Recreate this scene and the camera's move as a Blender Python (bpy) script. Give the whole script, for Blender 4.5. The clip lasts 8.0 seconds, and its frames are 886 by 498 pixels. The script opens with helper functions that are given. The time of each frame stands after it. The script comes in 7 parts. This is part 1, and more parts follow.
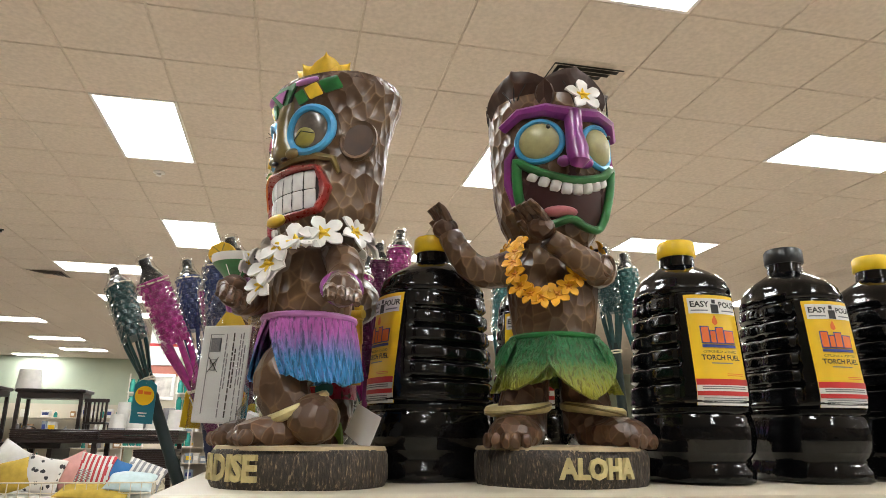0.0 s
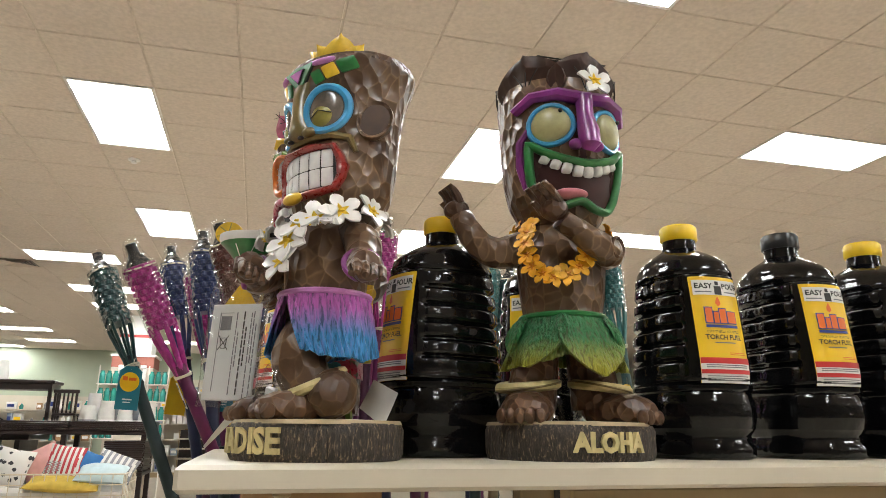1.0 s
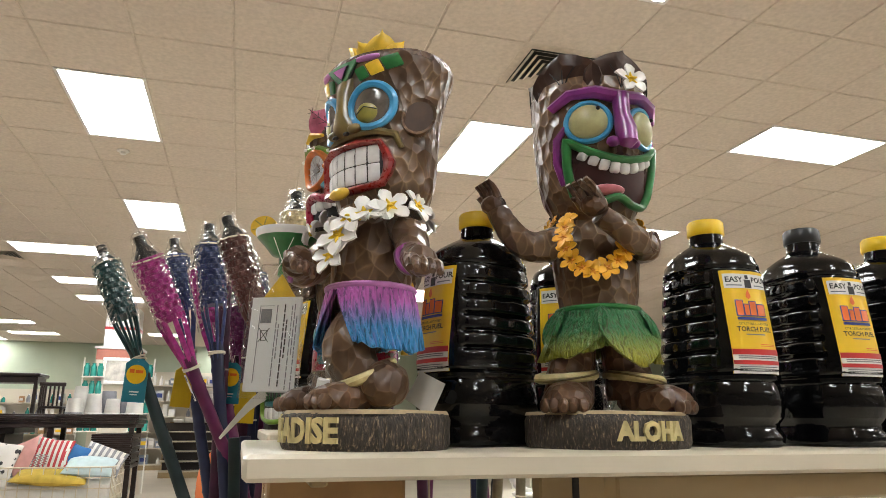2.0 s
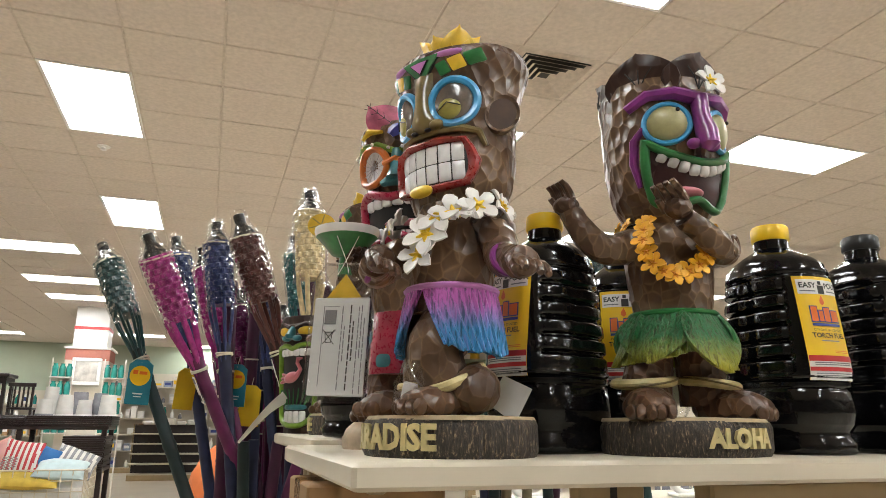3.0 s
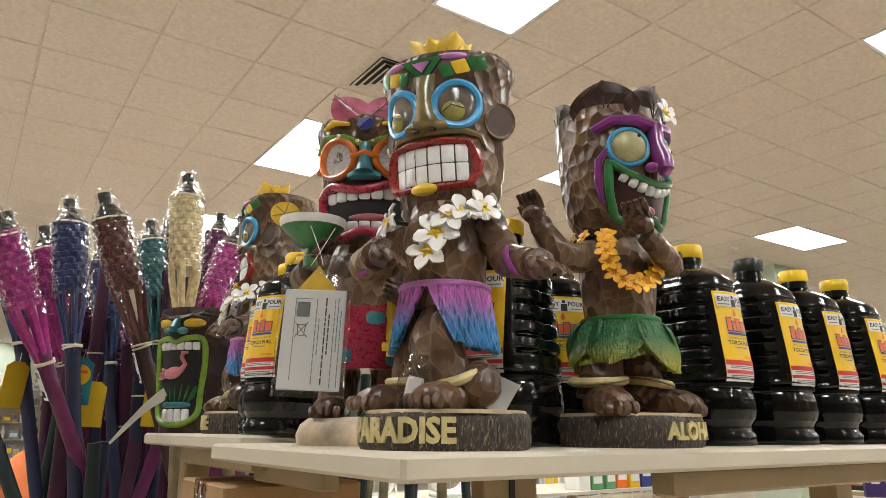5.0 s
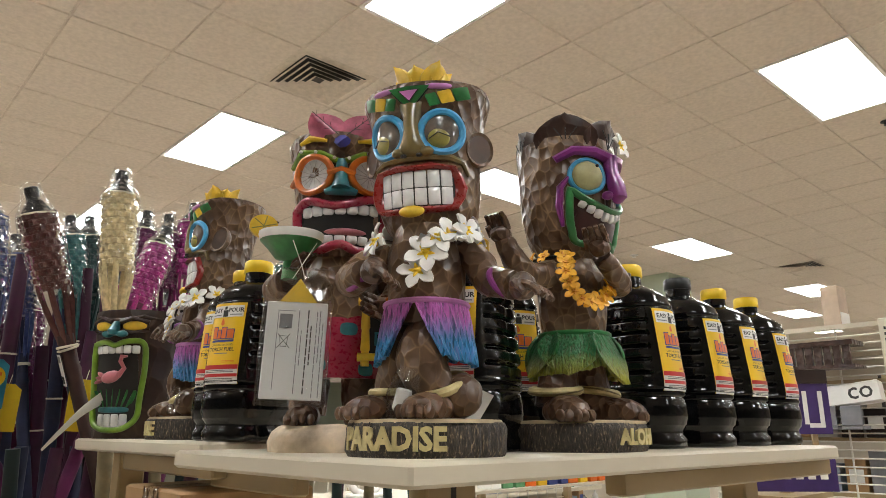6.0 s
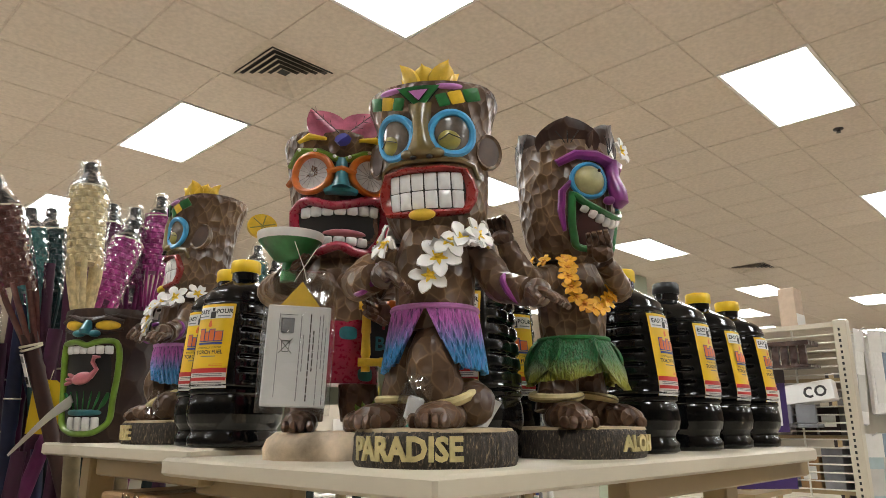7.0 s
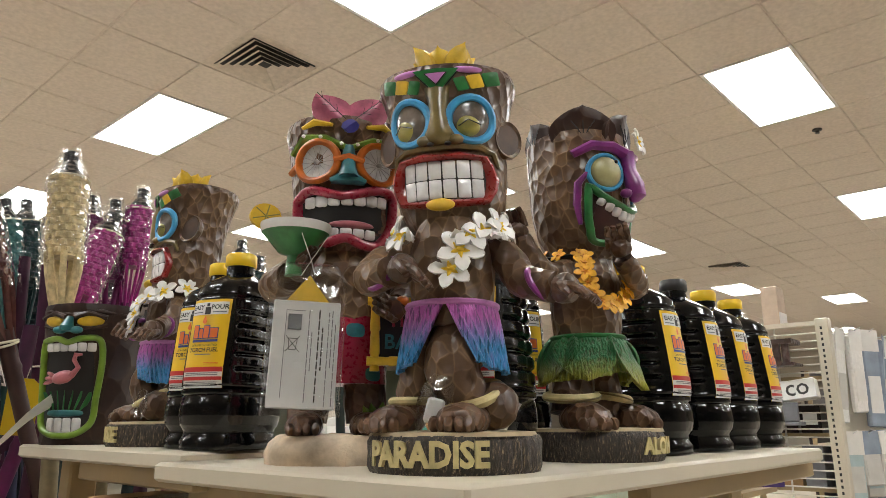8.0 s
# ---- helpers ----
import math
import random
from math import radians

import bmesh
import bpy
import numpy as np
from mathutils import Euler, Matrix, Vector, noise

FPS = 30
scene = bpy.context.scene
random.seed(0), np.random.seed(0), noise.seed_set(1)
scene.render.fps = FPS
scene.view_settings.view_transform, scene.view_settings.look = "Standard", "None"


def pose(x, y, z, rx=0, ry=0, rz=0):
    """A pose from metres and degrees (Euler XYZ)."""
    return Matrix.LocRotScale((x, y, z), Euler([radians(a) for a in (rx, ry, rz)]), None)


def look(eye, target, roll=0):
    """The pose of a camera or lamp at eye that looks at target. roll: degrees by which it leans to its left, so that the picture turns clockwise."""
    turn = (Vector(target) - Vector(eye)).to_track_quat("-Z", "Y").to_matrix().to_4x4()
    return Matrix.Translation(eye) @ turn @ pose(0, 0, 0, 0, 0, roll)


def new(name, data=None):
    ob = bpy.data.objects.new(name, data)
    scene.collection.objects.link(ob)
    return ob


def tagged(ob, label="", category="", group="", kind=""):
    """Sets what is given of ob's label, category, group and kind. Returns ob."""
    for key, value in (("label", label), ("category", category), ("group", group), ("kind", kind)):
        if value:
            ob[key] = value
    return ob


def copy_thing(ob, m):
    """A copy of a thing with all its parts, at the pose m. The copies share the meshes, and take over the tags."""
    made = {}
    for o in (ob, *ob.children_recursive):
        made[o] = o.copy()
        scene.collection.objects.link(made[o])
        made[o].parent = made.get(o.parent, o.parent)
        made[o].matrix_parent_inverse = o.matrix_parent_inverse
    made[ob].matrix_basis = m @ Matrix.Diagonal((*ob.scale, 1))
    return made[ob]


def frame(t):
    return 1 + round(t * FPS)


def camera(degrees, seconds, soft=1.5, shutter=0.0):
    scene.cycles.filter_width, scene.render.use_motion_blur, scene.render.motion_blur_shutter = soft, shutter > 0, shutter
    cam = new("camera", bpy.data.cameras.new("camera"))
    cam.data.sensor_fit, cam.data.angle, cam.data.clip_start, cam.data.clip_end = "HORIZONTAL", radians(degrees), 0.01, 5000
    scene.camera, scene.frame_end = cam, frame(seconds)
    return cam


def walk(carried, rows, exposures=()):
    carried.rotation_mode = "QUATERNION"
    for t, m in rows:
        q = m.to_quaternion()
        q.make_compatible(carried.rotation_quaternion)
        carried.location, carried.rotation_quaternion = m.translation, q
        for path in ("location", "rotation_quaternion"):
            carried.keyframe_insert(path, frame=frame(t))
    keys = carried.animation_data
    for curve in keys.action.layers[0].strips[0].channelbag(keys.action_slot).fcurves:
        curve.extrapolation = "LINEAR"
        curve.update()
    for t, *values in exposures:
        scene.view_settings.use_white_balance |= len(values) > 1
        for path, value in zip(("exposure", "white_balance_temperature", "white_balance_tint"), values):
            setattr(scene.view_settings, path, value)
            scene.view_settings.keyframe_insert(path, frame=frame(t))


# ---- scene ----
cam = camera(65.3, 8.0, soft=0.7)
PATH = [
    (0, (-0.066, 0.19, 1.46), (0.345, 2.075, 1.988), 0.5),
    (0.5, (-0.081, 0.187, 1.446), (0.382, 2.061, 1.971), 0.5),
    (1, (-0.113, 0.193, 1.441), (0.373, 2.065, 1.951), 0.5),
    (2.3, (-0.222, 0.195, 1.436), (0.337, 2.052, 1.924), 0.4),
    (2.5, (-0.253, 0.216, 1.429), (0.327, 2.063, 1.932), 0.5),
    (3, (-0.296, 0.253, 1.441), (0.31, 2.094, 1.938), 0.5),
    (3.5, (-0.334, 0.292, 1.447), (0.372, 2.094, 1.949), 0.4),
    (4, (-0.37, 0.318, 1.444), (0.467, 2.063, 1.949), 0.3),
    (4.2, (-0.387, 0.322, 1.444), (0.509, 2.039, 1.946), 0.1),
    (5.3, (-0.529, 0.333, 1.428), (0.629, 1.883, 1.937), 0.3),
    (5.5, (-0.553, 0.333, 1.432), (0.653, 1.846, 1.94), 0.2),
    (6, (-0.596, 0.344, 1.44), (0.708, 1.774, 1.946), 0.0),
    (6.5, (-0.62, 0.369, 1.448), (0.74, 1.748, 1.948), -0.1),
    (7, (-0.631, 0.399, 1.454), (0.764, 1.744, 1.949), -0.1),
    (7.5, (-0.632, 0.435, 1.452), (0.79, 1.752, 1.945), -0.2),
    (8, (-0.63, 0.466, 1.46), (0.813, 1.762, 1.948), -0.2),
]
walk(cam, [(t, look(eye, target, roll)) for t, eye, target, roll in PATH],
     exposures=((0.0, 0.03), (2.5, 0.02), (3.5, 0.11), (4.0, 0.17), (5.5, 0.04), (6.5, -0.15), (8.0, -0.08)))

# ---- world and light ----
world = bpy.data.worlds.new("world")
scene.world = world
world.use_nodes = True
world.node_tree.nodes["Background"].inputs[0].default_value = (0.6, 0.55, 0.5, 1)
world.node_tree.nodes["Background"].inputs[1].default_value = 0.05
LAMP_POWER = 28.0
CEIL = 3.862
SHELF = 1.411
SHELF_BACK = 1.422


# ---- materials ----
def material(name):
    m = bpy.data.materials.new(name)
    m.use_nodes = True
    return m, m.node_tree.nodes, m.node_tree.links, m.node_tree.nodes["Principled BSDF"]


def surface(name, color, rough=0.5, metal=0.0, vary=0.15, scale=20.0, bump=0.0, bump_scale=80.0, coat=0.0, vary_rough=0.04, islands=False):
    """A plain surface with stains at one scale, grain at another and fine relief."""
    m, nodes, links, bsdf = material(name)
    where = nodes.new("ShaderNodeTexCoord")
    big = nodes.new("ShaderNodeTexNoise")
    big.inputs["Scale"].default_value = scale
    big.inputs["Detail"].default_value = 6
    links.new(where.outputs["Object"], big.inputs["Vector"])
    small = nodes.new("ShaderNodeTexNoise")
    small.inputs["Scale"].default_value = scale * 5
    small.inputs["Detail"].default_value = 3
    links.new(where.outputs["Object"], small.inputs["Vector"])
    add = nodes.new("ShaderNodeMath")
    add.operation = "MULTIPLY_ADD"
    add.inputs[1].default_value = 0.16
    links.new(small.outputs["Fac"], add.inputs[0])
    links.new(big.outputs["Fac"], add.inputs[2])
    ramp = nodes.new("ShaderNodeValToRGB")
    ramp.color_ramp.elements[0].position, ramp.color_ramp.elements[1].position = 0.35, 0.82
    ramp.color_ramp.elements[0].color = (*[c * (1 - vary) for c in color], 1)
    ramp.color_ramp.elements[1].color = (*[min(1, c * (1 + vary)) for c in color], 1)
    links.new(add.outputs[0], ramp.inputs[0])
    out = ramp.outputs[0]
    if islands:
        info = nodes.new("ShaderNodeObjectInfo")
        hue = nodes.new("ShaderNodeHueSaturation")
        span = nodes.new("ShaderNodeMapRange")
        span.inputs[3].default_value, span.inputs[4].default_value = 0.85, 1.12
        links.new(info.outputs["Random"], span.inputs[0])
        links.new(span.outputs[0], hue.inputs["Value"])
        links.new(out, hue.inputs["Color"])
        out = hue.outputs[0]
    links.new(out, bsdf.inputs["Base Color"])
    spread = nodes.new("ShaderNodeMapRange")
    spread.inputs[3].default_value, spread.inputs[4].default_value = max(0.02, rough - vary_rough), min(1, rough + vary_rough)
    links.new(small.outputs["Fac"], spread.inputs[0])
    links.new(spread.outputs[0], bsdf.inputs["Roughness"])
    bsdf.inputs["Metallic"].default_value = metal
    bsdf.inputs["Coat Weight"].default_value = coat
    bsdf.inputs["Coat Roughness"].default_value = 0.15
    if bump:
        grain = nodes.new("ShaderNodeTexNoise")
        grain.inputs["Scale"].default_value = bump_scale
        grain.inputs["Detail"].default_value = 4
        links.new(where.outputs["Object"], grain.inputs["Vector"])
        relief = nodes.new("ShaderNodeBump")
        relief.inputs["Strength"].default_value = bump
        relief.inputs["Distance"].default_value = 0.002
        links.new(grain.outputs["Fac"], relief.inputs["Height"])
        links.new(relief.outputs[0], bsdf.inputs["Normal"])
    return m


def carved_wood(name, dark, light, freq=66.0, rough=0.35):
    """Glossy painted resin carved in facets, with pale dry-brushed ridges between the cuts."""
    m, nodes, links, bsdf = material(name)
    where = nodes.new("ShaderNodeTexCoord")
    bend = nodes.new("ShaderNodeTexNoise")
    bend.inputs["Scale"].default_value = 25
    links.new(where.outputs["Object"], bend.inputs["Vector"])
    mix = nodes.new("ShaderNodeMixRGB")
    mix.inputs[0].default_value = 0.012
    links.new(where.outputs["Object"], mix.inputs[1])
    links.new(bend.outputs["Color"], mix.inputs[2])
    stretch = nodes.new("ShaderNodeMapping")
    stretch.inputs["Scale"].default_value = (1, 1, 0.72)
    links.new(mix.outputs[0], stretch.inputs["Vector"])
    edge = nodes.new("ShaderNodeTexVoronoi")
    edge.feature = "DISTANCE_TO_EDGE"
    edge.inputs["Scale"].default_value = freq
    links.new(stretch.outputs[0], edge.inputs["Vector"])
    ridge = nodes.new("ShaderNodeValToRGB")
    ridge.color_ramp.elements[0].color, ridge.color_ramp.elements[1].color = (1, 1, 1, 1), (0, 0, 0, 1)
    ridge.color_ramp.elements[1].position = 0.09
    links.new(edge.outputs["Distance"], ridge.inputs[0])
    patchy = nodes.new("ShaderNodeTexNoise")
    patchy.inputs["Scale"].default_value = 18
    patchy.inputs["Detail"].default_value = 5
    links.new(where.outputs["Object"], patchy.inputs["Vector"])
    span = nodes.new("ShaderNodeMapRange")
    span.inputs[1].default_value, span.inputs[2].default_value = 0.38, 0.72
    links.new(patchy.outputs["Fac"], span.inputs[0])
    worn = nodes.new("ShaderNodeMath")
    worn.operation = "MULTIPLY"
    links.new(ridge.outputs[0], worn.inputs[0])
    soften = nodes.new("ShaderNodeMath")
    soften.operation = "MULTIPLY"
    soften.inputs[1].default_value = 0.8
    links.new(span.outputs[0], soften.inputs[0])
    links.new(soften.outputs[0], worn.inputs[1])
    tone = nodes.new("ShaderNodeMixRGB")
    tone.inputs[1].default_value = (*dark, 1)
    tone.inputs[2].default_value = (*[a * 0.62 + b * 0.38 for a, b in zip(dark, light)], 1)
    links.new(span.outputs[0], tone.inputs[0])
    color = nodes.new("ShaderNodeMixRGB")
    color.inputs[2].default_value = (*light, 1)
    links.new(worn.outputs[0], color.inputs[0])
    links.new(tone.outputs[0], color.inputs[1])
    links.new(color.outputs[0], bsdf.inputs["Base Color"])
    bsdf.inputs["Roughness"].default_value = rough
    cell = nodes.new("ShaderNodeTexVoronoi")
    cell.feature = "SMOOTH_F1"
    cell.inputs["Smoothness"].default_value = 0.05
    cell.inputs["Scale"].default_value = freq
    links.new(stretch.outputs[0], cell.inputs["Vector"])
    relief = nodes.new("ShaderNodeBump")
    relief.inputs["Strength"].default_value = 0.85
    relief.inputs["Distance"].default_value = 0.007
    links.new(cell.outputs["Distance"], relief.inputs["Height"])
    links.new(relief.outputs[0], bsdf.inputs["Normal"])
    return m


def bark(name):
    """Dark bark with upright pale cracks."""
    m, nodes, links, bsdf = material(name)
    where = nodes.new("ShaderNodeTexCoord")
    stretch = nodes.new("ShaderNodeMapping")
    stretch.inputs["Scale"].default_value = (1, 1, 0.28)
    links.new(where.outputs["Object"], stretch.inputs["Vector"])
    grain = nodes.new("ShaderNodeTexNoise")
    grain.inputs["Scale"].default_value = 400
    grain.inputs["Detail"].default_value = 5
    grain.inputs["Roughness"].default_value = 0.6
    links.new(stretch.outputs[0], grain.inputs["Vector"])
    ramp = nodes.new("ShaderNodeValToRGB")
    e = ramp.color_ramp.elements
    e[0].position, e[0].color = 0.42, (0.03, 0.023, 0.019, 1)
    e[1].position, e[1].color = 0.70, (0.36, 0.27, 0.16, 1)
    mid = ramp.color_ramp.elements.new(0.57)
    mid.color = (0.062, 0.046, 0.034, 1)
    links.new(grain.outputs["Fac"], ramp.inputs[0])
    links.new(ramp.outputs[0], bsdf.inputs["Base Color"])
    bsdf.inputs["Roughness"].default_value = 0.5
    relief = nodes.new("ShaderNodeBump")
    relief.inputs["Strength"].default_value = 0.8
    relief.inputs["Distance"].default_value = 0.003
    links.new(grain.outputs["Fac"], relief.inputs["Height"])
    links.new(relief.outputs[0], bsdf.inputs["Normal"])
    return m


def two_tone(name, low, high, z0, z1, rough=0.4):
    """Painted strands that run from one colour to another with height, brushed unevenly."""
    m, nodes, links, bsdf = material(name)
    where = nodes.new("ShaderNodeTexCoord")
    split = nodes.new("ShaderNodeSeparateXYZ")
    links.new(where.outputs["Object"], split.inputs[0])
    stretch = nodes.new("ShaderNodeMapping")
    stretch.inputs["Scale"].default_value = (1, 1, 0.12)
    links.new(where.outputs["Object"], stretch.inputs["Vector"])
    strands = nodes.new("ShaderNodeTexNoise")
    strands.inputs["Scale"].default_value = 330
    strands.inputs["Detail"].default_value = 3
    links.new(stretch.outputs[0], strands.inputs["Vector"])
    span = nodes.new("ShaderNodeMapRange")
    span.inputs[1].default_value, span.inputs[2].default_value = z0, z1
    links.new(split.outputs["Z"], span.inputs[0])
    shift = nodes.new("ShaderNodeMath")
    shift.operation = "MULTIPLY_ADD"
    shift.inputs[1].default_value = 1.1
    links.new(strands.outputs["Fac"], shift.inputs[0])
    links.new(span.outputs[0], shift.inputs[2])
    level = nodes.new("ShaderNodeMath")
    level.operation = "SUBTRACT"
    level.use_clamp = True
    level.inputs[1].default_value = 0.55
    links.new(shift.outputs[0], level.inputs[0])
    tone = nodes.new("ShaderNodeMixRGB")
    tone.inputs[1].default_value, tone.inputs[2].default_value = (*low, 1), (*high, 1)
    links.new(level.outputs[0], tone.inputs[0])
    dark = nodes.new("ShaderNodeMapRange")
    dark.inputs[1].default_value, dark.inputs[2].default_value = 0.36, 0.5
    dark.inputs[3].default_value = 0.25
    links.new(strands.outputs["Fac"], dark.inputs[0])
    color = nodes.new("ShaderNodeMixRGB")
    color.blend_type = "MULTIPLY"
    color.inputs[0].default_value = 0.8
    links.new(tone.outputs[0], color.inputs[1])
    links.new(dark.outputs[0], color.inputs[2])
    links.new(color.outputs[0], bsdf.inputs["Base Color"])
    bsdf.inputs["Roughness"].default_value = rough
    relief = nodes.new("ShaderNodeBump")
    relief.inputs["Strength"].default_value = 0.9
    relief.inputs["Distance"].default_value = 0.006
    links.new(strands.outputs["Fac"], relief.inputs["Height"])
    links.new(relief.outputs[0], bsdf.inputs["Normal"])
    return m


def clear_wrap(name, gloss=0.03, scale=45.0, tint=(1, 1, 1)):
    """Thin crinkled clear film: see-through, with sharp glints on its folds."""
    m, nodes, links, bsdf = material(name)
    nodes.remove(bsdf)
    clear = nodes.new("ShaderNodeBsdfTransparent")
    clear.inputs[0].default_value = (*tint, 1)
    shine = nodes.new("ShaderNodeBsdfGlossy")
    shine.inputs["Roughness"].default_value = 0.12
    where = nodes.new("ShaderNodeTexCoord")
    fold = nodes.new("ShaderNodeTexVoronoi")
    fold.inputs["Scale"].default_value = scale
    links.new(where.outputs["Object"], fold.inputs["Vector"])
    relief = nodes.new("ShaderNodeBump")
    relief.inputs["Strength"].default_value = 1.0
    relief.inputs["Distance"].default_value = 0.006
    links.new(fold.outputs["Distance"], relief.inputs["Height"])
    links.new(relief.outputs[0], shine.inputs["Normal"])
    edge = nodes.new("ShaderNodeFresnel")
    edge.inputs["IOR"].default_value = 1.25
    links.new(relief.outputs[0], edge.inputs["Normal"])
    level = nodes.new("ShaderNodeMath")
    level.operation = "MULTIPLY_ADD"
    level.use_clamp = True
    level.inputs[1].default_value, level.inputs[2].default_value = 0.4, gloss
    links.new(edge.outputs[0], level.inputs[0])
    mix = nodes.new("ShaderNodeMixShader")
    links.new(level.outputs[0], mix.inputs[0])
    links.new(clear.outputs[0], mix.inputs[1])
    links.new(shine.outputs[0], mix.inputs[2])
    links.new(mix.outputs[0], nodes["Material Output"].inputs[0])
    return m


def glow(name, color, power):
    m, nodes, links, bsdf = material(name)
    bsdf.inputs["Base Color"].default_value = (0.8, 0.8, 0.8, 1)
    bsdf.inputs["Emission Color"].default_value = (*color, 1)
    bsdf.inputs["Emission Strength"].default_value = power
    return m


WOOD = carved_wood("carved_brown", (0.078, 0.041, 0.0235), (0.36, 0.225, 0.12), 66.0, 0.33)
WOOD_FINE = carved_wood("carved_brown_fine", (0.07, 0.034, 0.019), (0.28, 0.155, 0.085), 85)
WOOD_RED = carved_wood("carved_reddish", (0.032, 0.012, 0.008), (0.10, 0.05, 0.032), 40, 0.42)
EAR = surface("ear_hollow_brown", (0.06, 0.03, 0.017), 0.62, vary=0.35, scale=40)
PLANTER = carved_wood("planter_brown", (0.024, 0.0095, 0.006), (0.075, 0.036, 0.022), 36, 0.45)
BARK = bark("bark")
CUT_TOP = surface("cut_wood_top", (0.42, 0.32, 0.19), 0.6, vary=0.25, scale=40)
CREAM = surface("cream_paint", (0.55, 0.46, 0.22), 0.45, vary=0.3, scale=60)
WHITE = surface("white_paint", (0.78, 0.76, 0.74), 0.3, vary=0.08, scale=60)
TEETH = surface("teeth_white", (0.74, 0.73, 0.74), 0.25, vary=0.1, scale=70, coat=0.3)
BLACK = surface("black_paint", (0.012, 0.011, 0.011), 0.45)
BLUE = surface("eye_ring_blue", (0.06, 0.33, 0.62), 0.32, vary=0.2, scale=50, coat=0.2)
OLIVE = surface("olive_gold", (0.30, 0.26, 0.055), 0.35, vary=0.3, scale=50, coat=0.2)
TAN_FACE = surface("gold_brown_paint", (0.16, 0.115, 0.035), 0.32, vary=0.4, scale=40, coat=0.3)
LENS = surface("solar_lens", (0.36, 0.335, 0.16), 0.38, vary=0.22, scale=60, coat=0.12)
GREY_LENS = surface("dark_lens", (0.15, 0.12, 0.10), 0.2, vary=0.45, scale=45, coat=0.5)
RED = surface("lip_red", (0.26, 0.02, 0.018), 0.28, vary=0.35, scale=40, coat=0.4)
CRIMSON = surface("lip_crimson", (0.33, 0.02, 0.05), 0.28, vary=0.3, scale=40, coat=0.4)
MOUTH = surface("mouth_dark_red", (0.035, 0.006, 0.006), 0.45, vary=0.3, scale=40)
TONGUE = surface("tongue_pink", (0.5, 0.16, 0.19), 0.3, vary=0.2, scale=60)
PURPLE = surface("purple_paint", (0.23, 0.035, 0.22), 0.33, vary=0.35, scale=40, coat=0.3)
LILAC = surface("lilac_paint", (0.52, 0.2, 0.5), 0.4, vary=0.2, scale=40)
GREEN = surface("leaf_green", (0.025, 0.17, 0.045), 0.33, vary=0.35, scale=45, coat=0.3)
LIME = surface("lime_green", (0.16, 0.28, 0.03), 0.35, vary=0.3, scale=45, coat=0.2)
YELLOW = surface("yellow_paint", (0.72, 0.46, 0.03), 0.4, vary=0.2, scale=50)
PETAL = surface("petal_yellow", (0.83, 0.42, 0.02), 0.45, vary=0.15, scale=50)
HEART = surface("flower_heart", (0.85, 0.58, 0.03), 0.5, vary=0.1, scale=50)
ORANGE = surface("orange_paint", (0.55, 0.13, 0.01), 0.35, vary=0.3, scale=45, coat=0.2)
AMBER = surface("amber_flower_heart", (0.72, 0.27, 0.012), 0.45, vary=0.15, scale=50)
SILVER = surface("reflector_rib", (0.42, 0.42, 0.43), 0.3, vary=0.1, scale=60)
TEAL = surface("teal_paint", (0.03, 0.17, 0.2), 0.33, vary=0.35, scale=45, coat=0.2)
NAVY = surface("deep_blue_paint", (0.05, 0.05, 0.26), 0.35, vary=0.3, scale=45)
ROSE = surface("rose_leaf_paint", (0.42, 0.1, 0.17), 0.35, vary=0.4, scale=60, coat=0.2)
SAND = surface("sand_base", (0.6, 0.47, 0.33), 0.6, vary=0.45, scale=22, bump=1.0, bump_scale=70)
SKIRT = two_tone("dyed_fringe", (0.05, 0.30, 0.62), (0.55, 0.13, 0.5), 0.126, 0.160)
LEAVES = two_tone("leaf_skirt", (0.36, 0.34, 0.03), (0.018, 0.15, 0.045), 0.1, 0.136)
FOIL = surface("torch_canister", (0.045, 0.042, 0.04), 0.35, metal=0.7, vary=0.4, scale=60)
CHROME = surface("lamp_reflector", (0.7, 0.71, 0.72), 0.38, metal=0.0, vary=0.15, scale=120)
SHELF_PAINT = surface("shelf_enamel", (0.57, 0.51, 0.405), 0.38, vary=0.06, scale=6, vary_rough=0.08)
TAN_METAL = surface("tan_enamel", (0.34, 0.25, 0.135), 0.42, vary=0.1, scale=6)
BOTTLE = surface("black_plastic", (0.0035, 0.0035, 0.004), 0.06, vary=0.2, scale=20, bump=0.75, bump_scale=42, vary_rough=0.03)
BOTTLE.node_tree.nodes["Principled BSDF"].inputs["Specular IOR Level"].default_value = 0.45
CAP_YELLOW = surface("yellow_plastic", (0.85, 0.55, 0.012), 0.4, vary=0.06, scale=30)
CAP_BLACK = surface("black_cap_plastic", (0.015, 0.015, 0.016), 0.35)
LABEL_YELLOW = surface("label_yellow", (0.83, 0.52, 0.015), 0.35, vary=0.05, scale=30)
LABEL_WHITE = surface("label_white", (0.75, 0.73, 0.7), 0.35, vary=0.04, scale=30)
LABEL_RED = surface("label_red", (0.55, 0.03, 0.03), 0.35, vary=0.05, scale=30)
LABEL_ORANGE = surface("label_orange", (0.75, 0.15, 0.015), 0.35, vary=0.1, scale=30)
LABEL_BLUE = surface("label_blue", (0.03, 0.05, 0.22), 0.35, vary=0.05, scale=30)
INK = surface("print_ink", (0.025, 0.022, 0.02), 0.5)
PAPER = surface("white_paper", (0.74, 0.73, 0.72), 0.55, vary=0.06, scale=15)
GREY_INK = surface("grey_print", (0.2, 0.2, 0.21), 0.6)
CARD = surface("cardboard", (0.34, 0.20, 0.09), 0.7, vary=0.15, scale=14)
